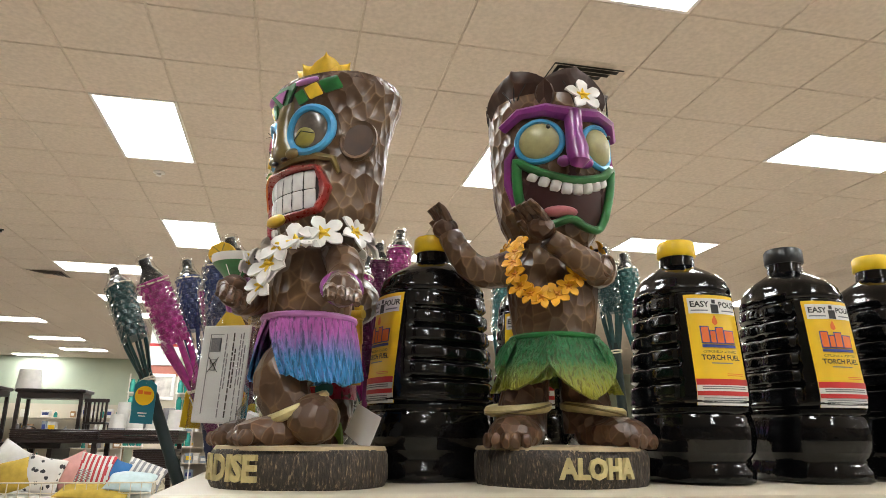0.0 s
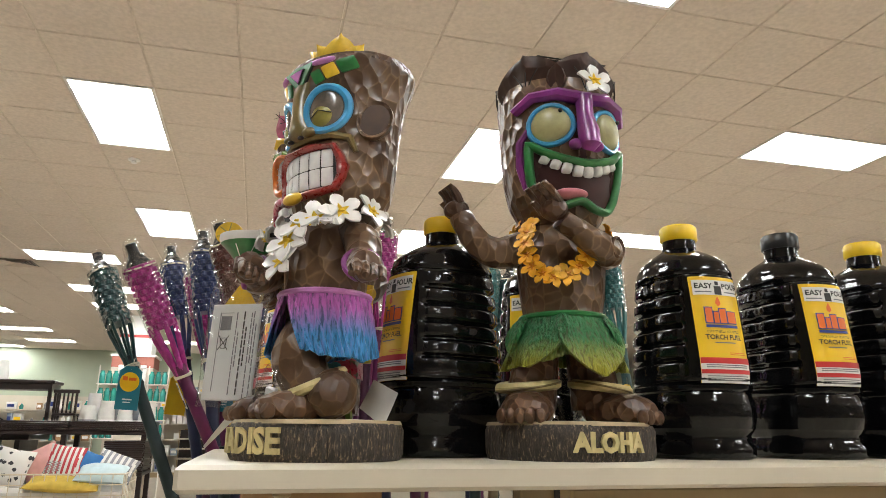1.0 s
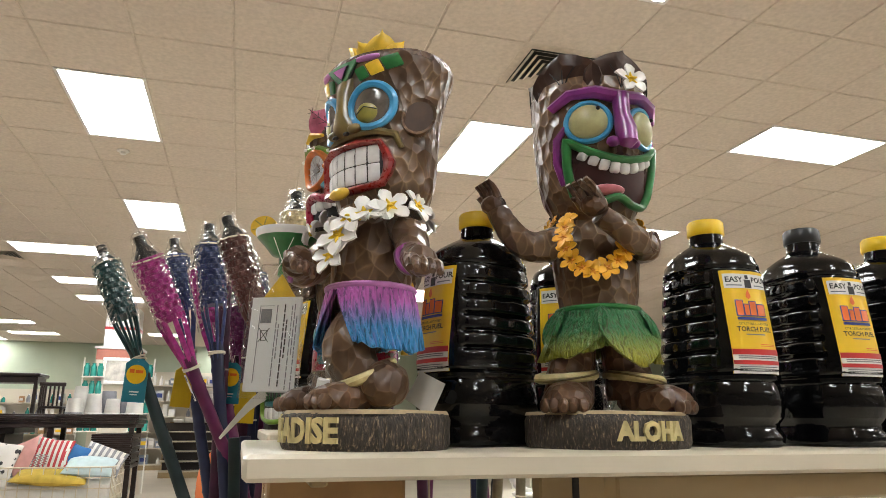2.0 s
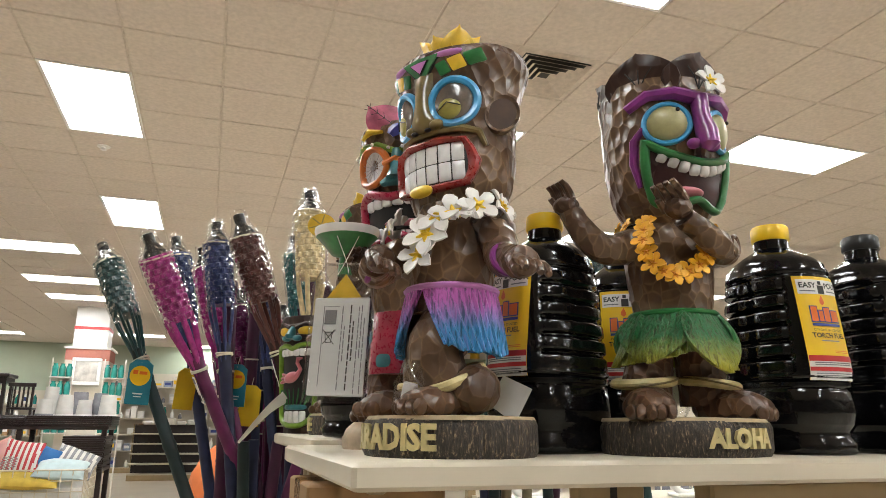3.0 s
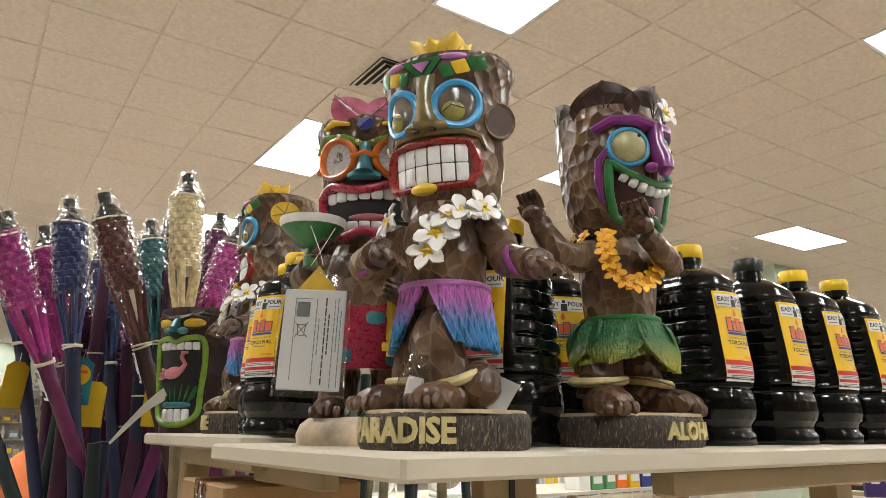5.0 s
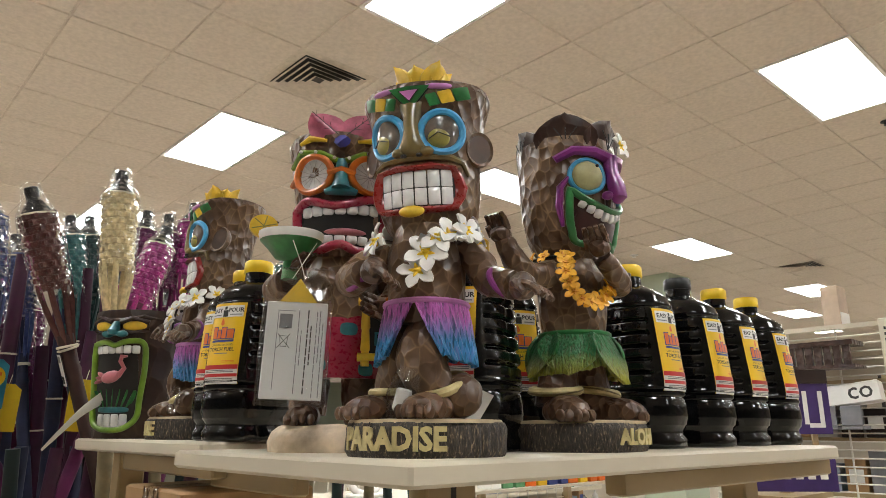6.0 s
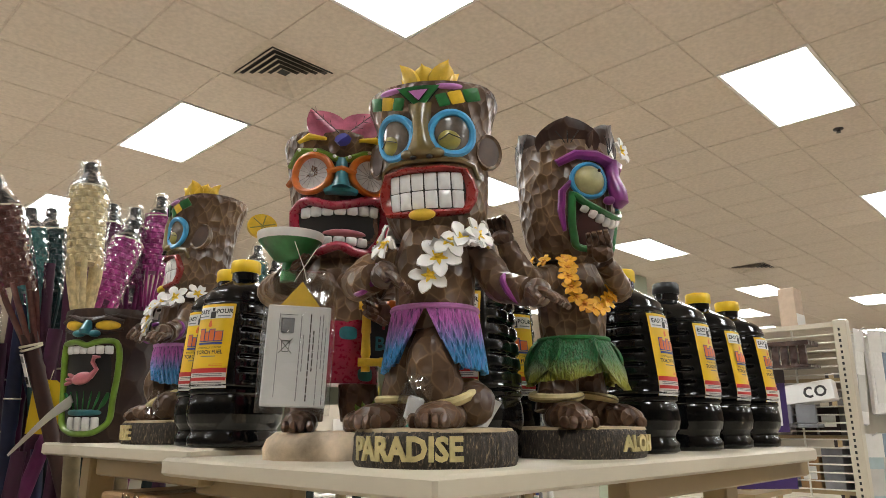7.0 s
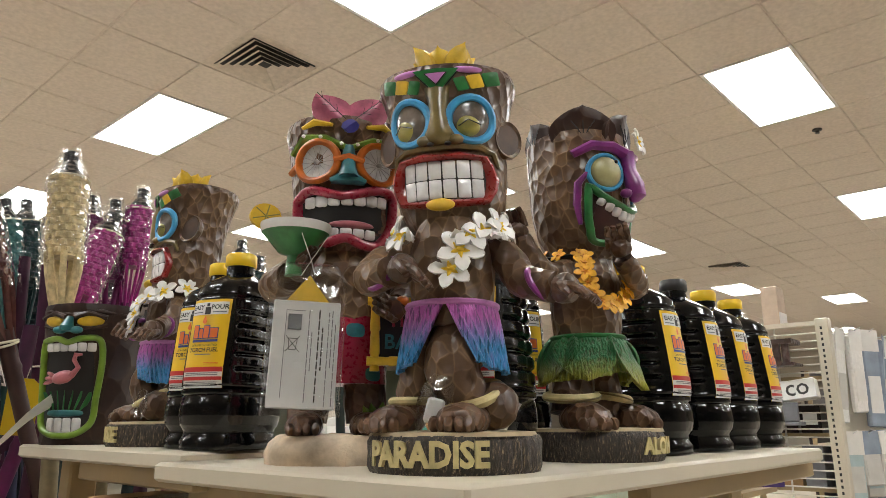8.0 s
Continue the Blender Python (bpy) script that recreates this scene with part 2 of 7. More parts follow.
FILM = clear_wrap("clear_film", 0.015, 60.0)
FILM_BAG = clear_wrap("clear_bag", 0.08, 40.0)
CEILING = surface("ceiling_tile", (0.64, 0.56, 0.49), 0.9, vary=0.1, scale=34, bump=0.6, bump_scale=110)
GRID = surface("ceiling_grid_paint", (0.60, 0.52, 0.44), 0.6)
MINT = surface("mint_wall", (0.42, 0.47, 0.36), 0.8, vary=0.05, scale=1.5)
WALL = surface("cream_wall", (0.58, 0.52, 0.43), 0.8, vary=0.05, scale=1.5)
FLOOR = surface("floor_tile", (0.52, 0.45, 0.36), 0.3, vary=0.1, scale=1.2)
LAMP = glow("lamp_diffuser", (0.97, 1.0, 0.985), LAMP_POWER)


# ---- mesh building ----
class Build:
    """Collects pieces with materials, and makes one mesh object of them."""

    def __init__(self):
        self.v, self.f, self.k, self.mats = [], [], [], []

    def slot(self, mat):
        if mat not in self.mats:
            self.mats.append(mat)
        return self.mats.index(mat)

    def add(self, verts, faces, mat):
        at, k = len(self.v), self.slot(mat)
        self.v.extend([tuple(p) for p in verts])
        for face in faces:
            self.f.append([at + i for i in face])
            self.k.append(k)

    def rings(self, rows, mat, closed=True, cap=True, loop=False):
        """Skin over rows of points; closed: each row is a loop; loop: the last row joins the first."""
        n, verts, faces = len(rows[0]), [p for row in rows for p in row], []
        for r in range(len(rows) if loop else len(rows) - 1):
            a, b = r * n, ((r + 1) % len(rows)) * n
            for i in range(n if closed else n - 1):
                j = (i + 1) % n
                faces.append((a + i, a + j, b + j, b + i))
        if cap and closed and not loop:
            faces += [tuple(range(n))[::-1], tuple(range((len(rows) - 1) * n, len(rows) * n))]
        self.add(verts, faces, mat)

    def lathe(self, profile, mat, n=32, at=(0, 0, 0), cap=True):
        self.rings([[(at[0] + r * math.cos(2 * math.pi * i / n), at[1] + r * math.sin(2 * math.pi * i / n), at[2] + z) for i in range(n)] for r, z in profile], mat, cap=cap)

    def tube(self, path, radii, mat, n=10, carve=0.0, loop=False, flat=1.0):
        pts = [Vector(p) for p in path]
        if isinstance(radii, (int, float)):
            radii = [radii] * len(pts)
        rows, side = [], None
        for i, p in enumerate(pts):
            if loop:
                d = pts[(i + 1) % len(pts)] - pts[i - 1]
            else:
                d = pts[min(i + 1, len(pts) - 1)] - pts[max(i - 1, 0)]
            d.normalize()
            if side is None:
                side = d.orthogonal().normalized()
            side = (side - d * side.dot(d)).normalized()
            up = d.cross(side)
            row = []
            for j in range(n):
                a = 2 * math.pi * j / n
                way = side * math.cos(a) + up * math.sin(a) * flat
                q = p + way * radii[i]
                if carve:
                    q += way * carve * (noise.voronoi(q * 70)[0][0] - 0.45)
                row.append(tuple(q))
            rows.append(row)
        self.rings(rows, mat, loop=loop)

    def blob(self, at, size, mat, turn=(0, 0, 0), n=16, carve=0.0):
        m = pose(*at, *turn)
        rows = []
        for r in range(1, n // 2 + 3):
            t = math.pi * r / (n // 2 + 3)
            row = []
            for i in range(n):
                a = 2 * math.pi * i / n
                q = Vector((size[0] * math.sin(t) * math.cos(a), size[1] * math.sin(t) * math.sin(a), -size[2] * math.cos(t)))
                q = m @ q
                if carve:
                    q += (q - Vector(at)).normalized() * carve * (noise.voronoi(q * 70)[0][0] - 0.45)
                row.append(tuple(q))
            rows.append(row)
        self.rings(rows, mat)

    def box(self, lo, hi, mat, m=None, bevel=0.0):
        b = min(bevel, *[(h - l) * 0.45 for l, h in zip(lo, hi)]) if bevel else 0
        rows = []
        steps = ((lo[2], b), (lo[2] + b, 0), (hi[2] - b, 0), (hi[2], b)) if b else ((lo[2], 0), (hi[2], 0))
        for z, inset in steps:
            x0, y0, x1, y1 = lo[0] + inset, lo[1] + inset, hi[0] - inset, hi[1] - inset
            if b:
                row = [(x0 + b, y0, z), (x1 - b, y0, z), (x1, y0 + b, z), (x1, y1 - b, z), (x1 - b, y1, z), (x0 + b, y1, z), (x0, y1 - b, z), (x0, y0 + b, z)]
            else:
                row = [(x0, y0, z), (x1, y0, z), (x1, y1, z), (x0, y1, z)]
            rows.append([tuple(m @ Vector(p)) for p in row] if m else row)
        self.rings(rows, mat)

    def flower(self, at, normal, r, petal_mat, heart_mat, petals=5, spin=0.0):
        n = Vector(normal).normalized()
        u = n.orthogonal().normalized()
        w = n.cross(u)
        c = Vector(at)
        for k in range(petals):
            a = spin + 2 * math.pi * k / petals
            d = u * math.cos(a) + w * math.sin(a)
            s = n.cross(d)
            rows = []
            for t, wide, lift in ((0.05, 0.12, 0.0), (0.35, 0.27, 0.12), (0.7, 0.34, 0.2), (0.95, 0.2, 0.18), (1.06, 0.05, 0.14)):
                mid = c + d * r * t + n * r * lift
                rows.append([tuple(mid - s * r * wide + n * r * 0.06), tuple(mid + n * r * 0.02), tuple(mid + s * r * wide + n * r * 0.10),
                             tuple(mid + s * r * wide), tuple(mid - n * r * 0.1), tuple(mid - s * r * wide - n * r * 0.04)])
            self.rings(rows, petal_mat)
        for k in range(petals):
            a = spin + 2 * math.pi * k / petals
            d = u * math.cos(a) + w * math.sin(a)
            s = n.cross(d)
            rows = []
            for t, wide in ((0.02, 0.09), (0.2, 0.11), (0.42, 0.025)):
                mid = c + d * r * t + n * r * (0.14 + 0.12 * t)
                rows.append([tuple(mid - s * r * wide), tuple(mid + n * r * 0.04), tuple(mid + s * r * wide), tuple(mid - n * r * 0.1)])
            self.rings(rows, heart_mat)
        self.blob(c + n * r * 0.14, (r * 0.2, r * 0.2, r * 0.1), heart_mat, n=8)

    def make(self, name, parent=None, label="", sharp=42, m=None):
        mesh = bpy.data.meshes.new(name)
        mesh.from_pydata(self.v, [], self.f)
        for mat in self.mats:
            mesh.materials.append(mat)
        mesh.polygons.foreach_set("material_index", self.k)
        mesh.polygons.foreach_set("use_smooth", [True] * len(self.f))
        mesh.update()
        mesh.set_sharp_from_angle(angle=radians(sharp))
        ob = new(name, mesh)
        if parent is not None:
            ob.parent = parent
        if m is not None:
            ob.matrix_basis = m
        if label:
            ob["label"] = label
        return ob


def thing(name, m, label, category, group="", kind=""):
    ob = new(name)
    ob.matrix_basis = m
    ob.empty_display_size = 0.05
    return tagged(ob, label, category, group, kind)


def boxed(name, lo, hi, mat, parent=None, label="", bevel=0.0, m=None):
    b = Build()
    b.box(lo, hi, mat, bevel=bevel)
    return b.make(name, parent, label, m=m)


def letters(text, size, depth, bold=0.0):
    """Vertices and faces of raised lettering, centred, upright in the xz plane and facing -y."""
    curve = bpy.data.curves.new("writing", "FONT")
    curve.body, curve.size, curve.extrude, curve.offset, curve.resolution_u = text, size, depth, bold, 2
    curve.align_x, curve.align_y = "CENTER", "CENTER"
    ob = bpy.data.objects.new("writing", curve)
    mesh = bpy.data.meshes.new_from_object(ob)
    verts = [(v.co.x, -v.co.z, v.co.y) for v in mesh.vertices]
    faces = [tuple(p.vertices) for p in mesh.polygons]
    bpy.data.objects.remove(ob)
    bpy.data.meshes.remove(mesh)
    bpy.data.curves.remove(curve)
    return verts, faces


def smooth_steps(keys, count):
    """Rows between key rows, softened."""
    keys = np.array(keys, float)
    t = np.linspace(keys[0, 0], keys[-1, 0], count)
    cols = [np.interp(t, keys[:, 0], keys[:, i]) for i in range(1, keys.shape[1])]
    for _ in range(3):
        cols = [np.concatenate(([c[0]], (c[:-2] + 2 * c[1:-1] + c[2:]) / 4, [c[-1]])) for c in cols]
    return t, cols


class Head:
    """A barrel-like carved head: half width and half depth by height, with features laid onto its front."""

    def __init__(self, build, keys, y=0.0, power=2.0):
        self.b, self.keys, self.y, self.power = build, np.array(keys, float), y, power

    def size(self, z):
        return np.interp(z, self.keys[:, 0], self.keys[:, 1]), np.interp(z, self.keys[:, 0], self.keys[:, 2])

    def skin(self, mat, n=72, count=56, carve=0.0026, freq=55, cap=True):
        t, (rx, ry) = smooth_steps(self.keys, count)
        rows = []
        for z, a, c in zip(t, rx, ry):
            row = []
            for i in range(n):
                g = 2 * math.pi * i / n
                s, k = math.sin(g), math.cos(g)
                q = Vector((a * math.copysign(abs(s) ** (2 / self.power), s), self.y - c * math.copysign(abs(k) ** (2 / self.power), k), z))
                d = noise.voronoi(Vector((q.x, q.y, q.z * 0.72)) * freq)[0][0]
                row.append(tuple(q + Vector((s, -k, 0)) * carve * (d - 0.5)))
            rows.append(row)
        self.b.rings(rows, mat, cap=cap)

    def on(self, s, z, d=0.0):
        """The place a way s round from the front's middle, at height z, d out from the skin."""
        a, c = self.size(z)
        g = s / ((a + c) / 2)
        return Vector(((a + d) * math.sin(g), self.y - (c + d) * math.cos(g), z))

    def patch(self, at, shape, dome, mat, base=0.002, n=28, rings=5, sink=0.008):
        """A raised patch; shape(angle) gives its reach from at."""
        rows = []
        for r in range(rings + 1):
            f = 1 - r / (rings + 0.35)
            rows.append([tuple(self.on(at[0] + shape(2 * math.pi * i / n)[0] * f, at[1] + shape(2 * math.pi * i / n)[1] * f, base + dome * math.sqrt(max(0, 1 - f * f)))) for i in range(n)])
        edge = [tuple(self.on(at[0] + shape(2 * math.pi * i / n)[0], at[1] + shape(2 * math.pi * i / n)[1], base - sink)) for i in range(n)]
        self.b.rings([edge] + rows, mat)

    def band(self, points, radius, mat, d=0.0, loop=False, n=8, flat=1.0):
        self.b.tube([self.on(p[0], p[1], d + (p[2] if len(p) > 2 else 0)) for p in points], radius, mat, n=n, loop=loop, flat=flat)


def oval(a, b, power=2.0, tilt=0.0):
    def shape(g):
        s, c = math.sin(g), math.cos(g)
        x, z = a * math.copysign(abs(c) ** (2 / power), c), b * math.copysign(abs(s) ** (2 / power), s)
        return x * math.cos(tilt) - z * math.sin(tilt), x * math.sin(tilt) + z * math.cos(tilt)
    return shape


def round_path(at, shape, n=36):
    return [(at[0] + shape(2 * math.pi * i / n)[0], at[1] + shape(2 * math.pi * i / n)[1]) for i in range(n)]


def soft(points, n=24):
    """A smooth path through points."""
    pts = [Vector(p) for p in points]
    out = []
    for i in range(n + 1):
        t = i / n * (len(pts) - 1)
        k = min(int(t), len(pts) - 2)
        u = t - k
        a, b, c, d = pts[max(k - 1, 0)], pts[k], pts[k + 1], pts[min(k + 2, len(pts) - 1)]
        out.append(0.5 * (2 * b + (c - a) * u + (2 * a - 5 * b + 4 * c - d) * u * u + (3 * b - a - 3 * c + d) * u ** 3))
    return out


def limb(b, points, radii, mat, n=14, carve=0.003):
    path = soft(points, 16)
    b.tube(path, np.interp(np.linspace(0, 1, len(path)), np.linspace(0, 1, len(radii)), radii), mat, n=n, carve=carve)


def log_base(b, radius, height, word, size, turn, seed):
    """A slice of log with bark round it, a pale cut top and raised cream lettering."""
    n = 120
    rows = []
    for z in np.linspace(0, height, 7):
        row = []
        for i in range(n):
            g = 2 * math.pi * i / n
            r = radius * (1 + 0.018 * math.sin(3 * g + seed) + 0.012 * math.sin(5 * g + 2 * seed))
            r += 0.0016 * (noise.noise(Vector((math.cos(g) * 26, math.sin(g) * 26, z * 40 + seed)))) + 0.0009 * math.sin(57 * g + 3 * math.sin(9 * g))
            r -= 0.003 * max(0, (abs(z / height - 0.5) - 0.42) / 0.08)
            row.append((r * math.cos(g), r * math.sin(g), z))
        rows.append(row)
    b.rings(rows, BARK)
    b.lathe([(radius * 0.985, height - 0.001), (radius * 0.96, height + 0.003), (radius * 0.5, height + 0.0045), (0.004, height + 0.005)], CUT_TOP, n=48)
    verts, faces = letters(word, size, 0.0024, 0.0012)
    bent = []
    for x, y, z in verts:
        g = x / radius + radians(turn)
        r = radius + 0.001 - y
        bent.append((r * math.sin(g), -r * math.cos(g), z * 1.12 + height * 0.5))
    b.add(bent, faces, CREAM)


def hand(b, at, way, palm, mat):
    """A fist or open hand: a palm and four fingers and a thumb."""
    w = Vector(way).normalized()
    s = w.cross(Vector(palm)).normalized()
    c = Vector(at)
    b.blob(c, (0.016, 0.016, 0.016), mat, n=12, carve=0.003)
    for k in range(4):
        o = c + s * (k - 1.5) * 0.008 + w * 0.006
        b.tube([o, o + w * 0.012 + Vector(palm) * 0.003, o + w * 0.02 + Vector(palm) * 0.007, o + w * 0.025 + Vector(palm) * 0.014], [0.0054, 0.0052, 0.0046, 0.0034], mat, n=8)
    o = c - s * 0.014
    b.tube([o, o + w * 0.008 + Vector(palm) * 0.006, o + w * 0.013 + Vector(palm) * 0.013], [0.0058, 0.005, 0.004], mat, n=8)


def tooth_rows(head, z, half, count, tall, mat, d, bow=0.0, gap=0.0008):
    """A row of separate teeth along the front."""
    step = 2 * half / count
    for k in range(count):
        s = -half + step * (k + 0.5)
        zz = z + bow * (s / half) ** 2
        head.patch((s, zz), oval(step / 2 - gap, tall / 2, 14), 0.0016, mat, base=d, n=28, rings=3, sink=0.006)


def round_path_3(at, r, rx=0, ry=0, rz=0, tall=1.0, n=24):
    m = pose(*at, rx, ry, rz)
    return [m @ Vector((r * math.cos(2 * math.pi * i / n) * tall, r * math.sin(2 * math.pi * i / n), 0)) for i in range(n)]


def leaf(b, root, way, out, long, wide, mat, droop=0.25, form="even"):
    """A broad carved leaf with a middle rib: even, round at its tip, or pointed there."""
    w, o = Vector(way).normalized(), Vector(out).normalized()
    s = w.cross(o).normalized()
    rows = []
    for i in range(9):
        t = math.sin(math.pi * i / 16) if form == "round" else i / 8
        half = wide * math.sin(math.pi * (0.12 + 0.86 * t)) ** 0.7
        if form == "round":
            half = wide * (0.72 + 0.28 * math.sin(math.pi * t)) * max(0.0, 1 - t ** 3.0) ** 0.5 + 0.0008
        if form == "pointed":
            half = wide * (0.66 + 0.34 * math.sin(math.pi * t ** 0.8)) * max(0.0, 1 - t ** 3.6) ** 0.7 + 0.001
        mid = Vector(root) + w * long * t + o * (droop * long * t * t)
        row = [mid + s * half * k - o * 0.006 * k * k + o * 0.0012 * math.cos(k * 26) for k in (-1, -0.8, -0.6, -0.4, -0.2, 0, 0.2, 0.4, 0.6, 0.8, 1)]
        rows.append([tuple(p) for p in row] + [tuple(p - o * 0.005) for p in reversed(row)])
    b.rings(rows, mat)


# ---- the building ----
PITCH, GX, GY = 0.618, 1.457, 3.956
X0, X1, Y0, Y1 = -16, 26, -12, 24.6


def slab(name, lo, hi, mat, label, category):
    b = Build()
    b.box(lo, hi, mat)
    return tagged(b.make(name), label, category, kind="structure")


slab("floor", (X0, Y0, -0.1), (X1, Y1, 0), FLOOR, "pale polished shop floor", "floor")
slab("wall_north", (X0, Y1, 0), (X1, Y1 + 0.2, 4.1), MINT, "pale mint green painted back wall", "wall")
slab("wall_south", (X0, Y0 - 0.2, 0), (X1, Y0, 4.1), WALL, "cream painted shop wall", "wall")
slab("wall_west", (X0 - 0.2, Y0, 0), (X0, Y1, 4.1), WALL, "cream painted shop wall", "wall")
slab("wall_east", (X1, Y0, 0), (X1 + 0.2, Y1, 4.1), WALL, "cream painted shop wall", "wall")

# lamps: tile column, tile row, long way
LIGHTS = ((-5, 2, "y"), (0, 2, "y"), (0, -3, "y"), (4, 1, "x"), (4, -4, "x"), (-5, 7, "y"), (0, 7, "y"), (4, 6, "x"), (10, 1, "x"), (10, -4, "x"), (17, 1, "x"),
          (21, -1, "x"), (21, 3, "x"), (26, 4, "x"), (30, 1, "x"), (10, 11, "x"), (-8, 11, "x"), (-8, 15, "x"), (-8, 18, "x"), (-13, 20, "x"), (-13, 25, "x"), (-13, 29, "x"),
          (-16, 32, "x"), (-7, 28, "x"), (-4, 32, "x"), (2, 14, "y"), (4, 20, "x"), (-5, -3, "y"), (-5, -9, "y"), (0, -9, "y"), (4, -10, "x"), (10, -10, "x"), (-12, -3, "y"),
          (-12, 3, "y"), (0, -15, "y"), (-14, 10, "x"), (17, -6, "x"), (16, 8, "x"), (16, -12, "x"), (23, -7, "x"), (23, -13, "x"), (10, -16, "x"), (17, -18, "x"), (30, -6, "x"), (16, 15, "x"), (23, 10, "x"))
VENTS = ((0, 0), (14, 0), (-9, 12))
taken = set(VENTS)
for i, j, way in LIGHTS:
    taken |= {(i, j), (i + 1, j) if way == "x" else (i, j + 1)}

b = Build()
g, up = 0.0045, 0.007
for i in range(-28, 40):
    for j in range(-25, 34):
        if (i, j) in taken:
            continue
        x, y = GX + i * PITCH, GY + j * PITCH
        if x < X0 or x + PITCH > X1 or y < Y0 or y + PITCH > Y1 + 0.3:
            continue
        low = [(x + g + 0.006, y + g + 0.006), (x + PITCH - g - 0.006, y + g + 0.006), (x + PITCH - g - 0.006, y + PITCH - g - 0.006), (x + g + 0.006, y + PITCH - g - 0.006)]
        high = [(x + g, y + g), (x + PITCH - g, y + g), (x + PITCH - g, y + PITCH - g), (x + g, y + PITCH - g)]
        drop = 0.002 * noise.noise(Vector((i * 1.7, j * 2.3, 0)))
        b.add([(*p, CEIL + drop) for p in low] + [(*p, CEIL + up) for p in high], [(3, 2, 1, 0), (0, 1, 5, 4), (1, 2, 6, 5), (2, 3, 7, 6), (3, 0, 4, 7)], CEILING)
b.box((X0, Y0, CEIL + up), (X1, Y1, CEIL + 0.15), GRID)
tagged(b.make("ceiling", sharp=10), "suspended ceiling of square beige tiles in a grid", "ceiling", kind="structure")


def ceiling_light(i, j, way):
    w, d = (2 * PITCH, PITCH) if way == "x" else (PITCH, 2 * PITCH)
    x, y = GX + i * PITCH, GY + j * PITCH
    ob = thing("ceiling_light", pose(x + w / 2, y + d / 2, CEIL), "recessed fluorescent troffer with a glowing white diffuser", "ceiling light", "ceiling lights")
    b = Build()
    r, s = 0.028, 0.004
    for lo, hi in (((-w / 2 + s, -d / 2 + s), (w / 2 - s, -d / 2 + r)), ((-w / 2 + s, d / 2 - r), (w / 2 - s, d / 2 - s)), ((-w / 2 + s, -d / 2 + r), (-w / 2 + r, d / 2 - r)), ((w / 2 - r, -d / 2 + r), (w / 2 - s, d / 2 - r))):
        b.box((*lo, -0.004), (*hi, 0.006), WHITE)
    b.make("frame", ob, "white metal frame")
    b = Build()
    b.box((-w / 2 + r, -d / 2 + r, -0.001), (w / 2 - r, d / 2 - r, 0.005), LAMP)
    b.make("diffuser", ob, "glowing white diffuser")


for i, j, way in LIGHTS:
    ceiling_light(i, j, way)


def ceiling_vent(i, j):
    ob = thing("ceiling_vent", pose(GX + (i + 0.5) * PITCH, GY + (j + 0.5) * PITCH, CEIL), "square metal air diffuser with stepped louvres in the ceiling", "vent", "ceiling vents")
    b = Build()
    for k, (r0, r1) in enumerate(((0.304, 0.252),)):
        for q in range(4):
            m = pose(0, 0, 0, 0, 0, 90 * q)
            b.add([tuple(m @ Vector(p)) for p in ((-r0, -r0, 0.002), (r0, -r0, 0.002), (r1, -r1, -0.002), (-r1, -r1, -0.002))], [(0, 3, 2, 1)], GRID)
    b.make("frame", ob)
    # black plate in place of an open duct: the gaps' darkness is its colour
    boxed("backing", (-0.251, -0.251, 0.004), (0.251, 0.251, 0.006), BLACK, ob, "black plate standing in for the dark behind the louvres")
    for k in range(5):
        r = 0.251 - 0.046 * k
        b = Build()
        for q in range(4):
            m = pose(0, 0, 0, 0, 0, 90 * q)
            pts = [(-r, -r, -0.016), (r, -r, -0.016), (r - 0.03, -r + 0.03, 0.001), (-r + 0.03, -r + 0.03, 0.001)]
            b.add([tuple(m @ Vector(p)) for p in pts] + [tuple(m @ Vector((p[0], p[1], p[2] + 0.002))) for p in pts], [(0, 3, 2, 1), (4, 5, 6, 7), (0, 1, 5, 4), (2, 3, 7, 6)], GRID)
        b.make("slat", ob)


for i, j in VENTS:
    ceiling_vent(i, j)

for x, y, size, mat, label in ((-1.39, 6.74, 0.055, WHITE, "small white round ceiling sensor"), (5.54, 1.74, 0.04, FOIL, "small dark ceiling sprinkler"), (3.3, 7.6, 0.035, FOIL, "small dark ceiling sprinkler"), (7.9, 5.6, 0.06, WHITE, "small white round ceiling sensor"), (-3.6, 9.2, 0.035, FOIL, "small dark ceiling sprinkler")):
    ob = thing("ceiling_sensor", pose(x, y, CEIL), label, "ceiling sensor")
    b = Build()
    b.lathe([(size, 0.001), (size, -0.008), (size * 0.7, -0.012)], mat, n=20)
    b.make("plate", ob)
    b = Build()
    b.lathe([(size * 0.4, -0.012), (size * 0.35, -0.03), (size * 0.5, -0.034)], mat, n=14)
    b.make("head", ob)


# ---- display shelf ----
unit = thing("display_shelf", pose(0, 0, 0), "cream enamelled shop shelf unit on tan metal posts", "shelf")
boxed("shelf_board", (-0.178, 0.846, 1.387), (0.875, 1.384, SHELF), SHELF_PAINT, unit, "cream shelf board with chipped edge", 0.004)
boxed("shelf_board", (-0.138, 1.386, 1.398), (0.87, 2.03, SHELF_BACK), SHELF_PAINT, unit, "cream shelf board", 0.004)
boxed("shelf_board", (-0.15, 0.95, 0.62), (0.87, 2.04, 0.645), SHELF_PAINT, unit, "lower cream shelf board", 0.004)
boxed("beam", (0.2, 0.874, 1.357), (0.905, 0.905, 1.3865), TAN_METAL, unit, "tan metal beam under the board", 0.003)
boxed("beam", (0.26, 1.34, 1.357), (0.87, 1.37, 1.386), TAN_METAL, unit, bevel=0.003)
boxed("beam", (-0.11, 1.40, 1.366), (-0.085, 1.80, 1.3975), TAN_METAL, unit, bevel=0.003)
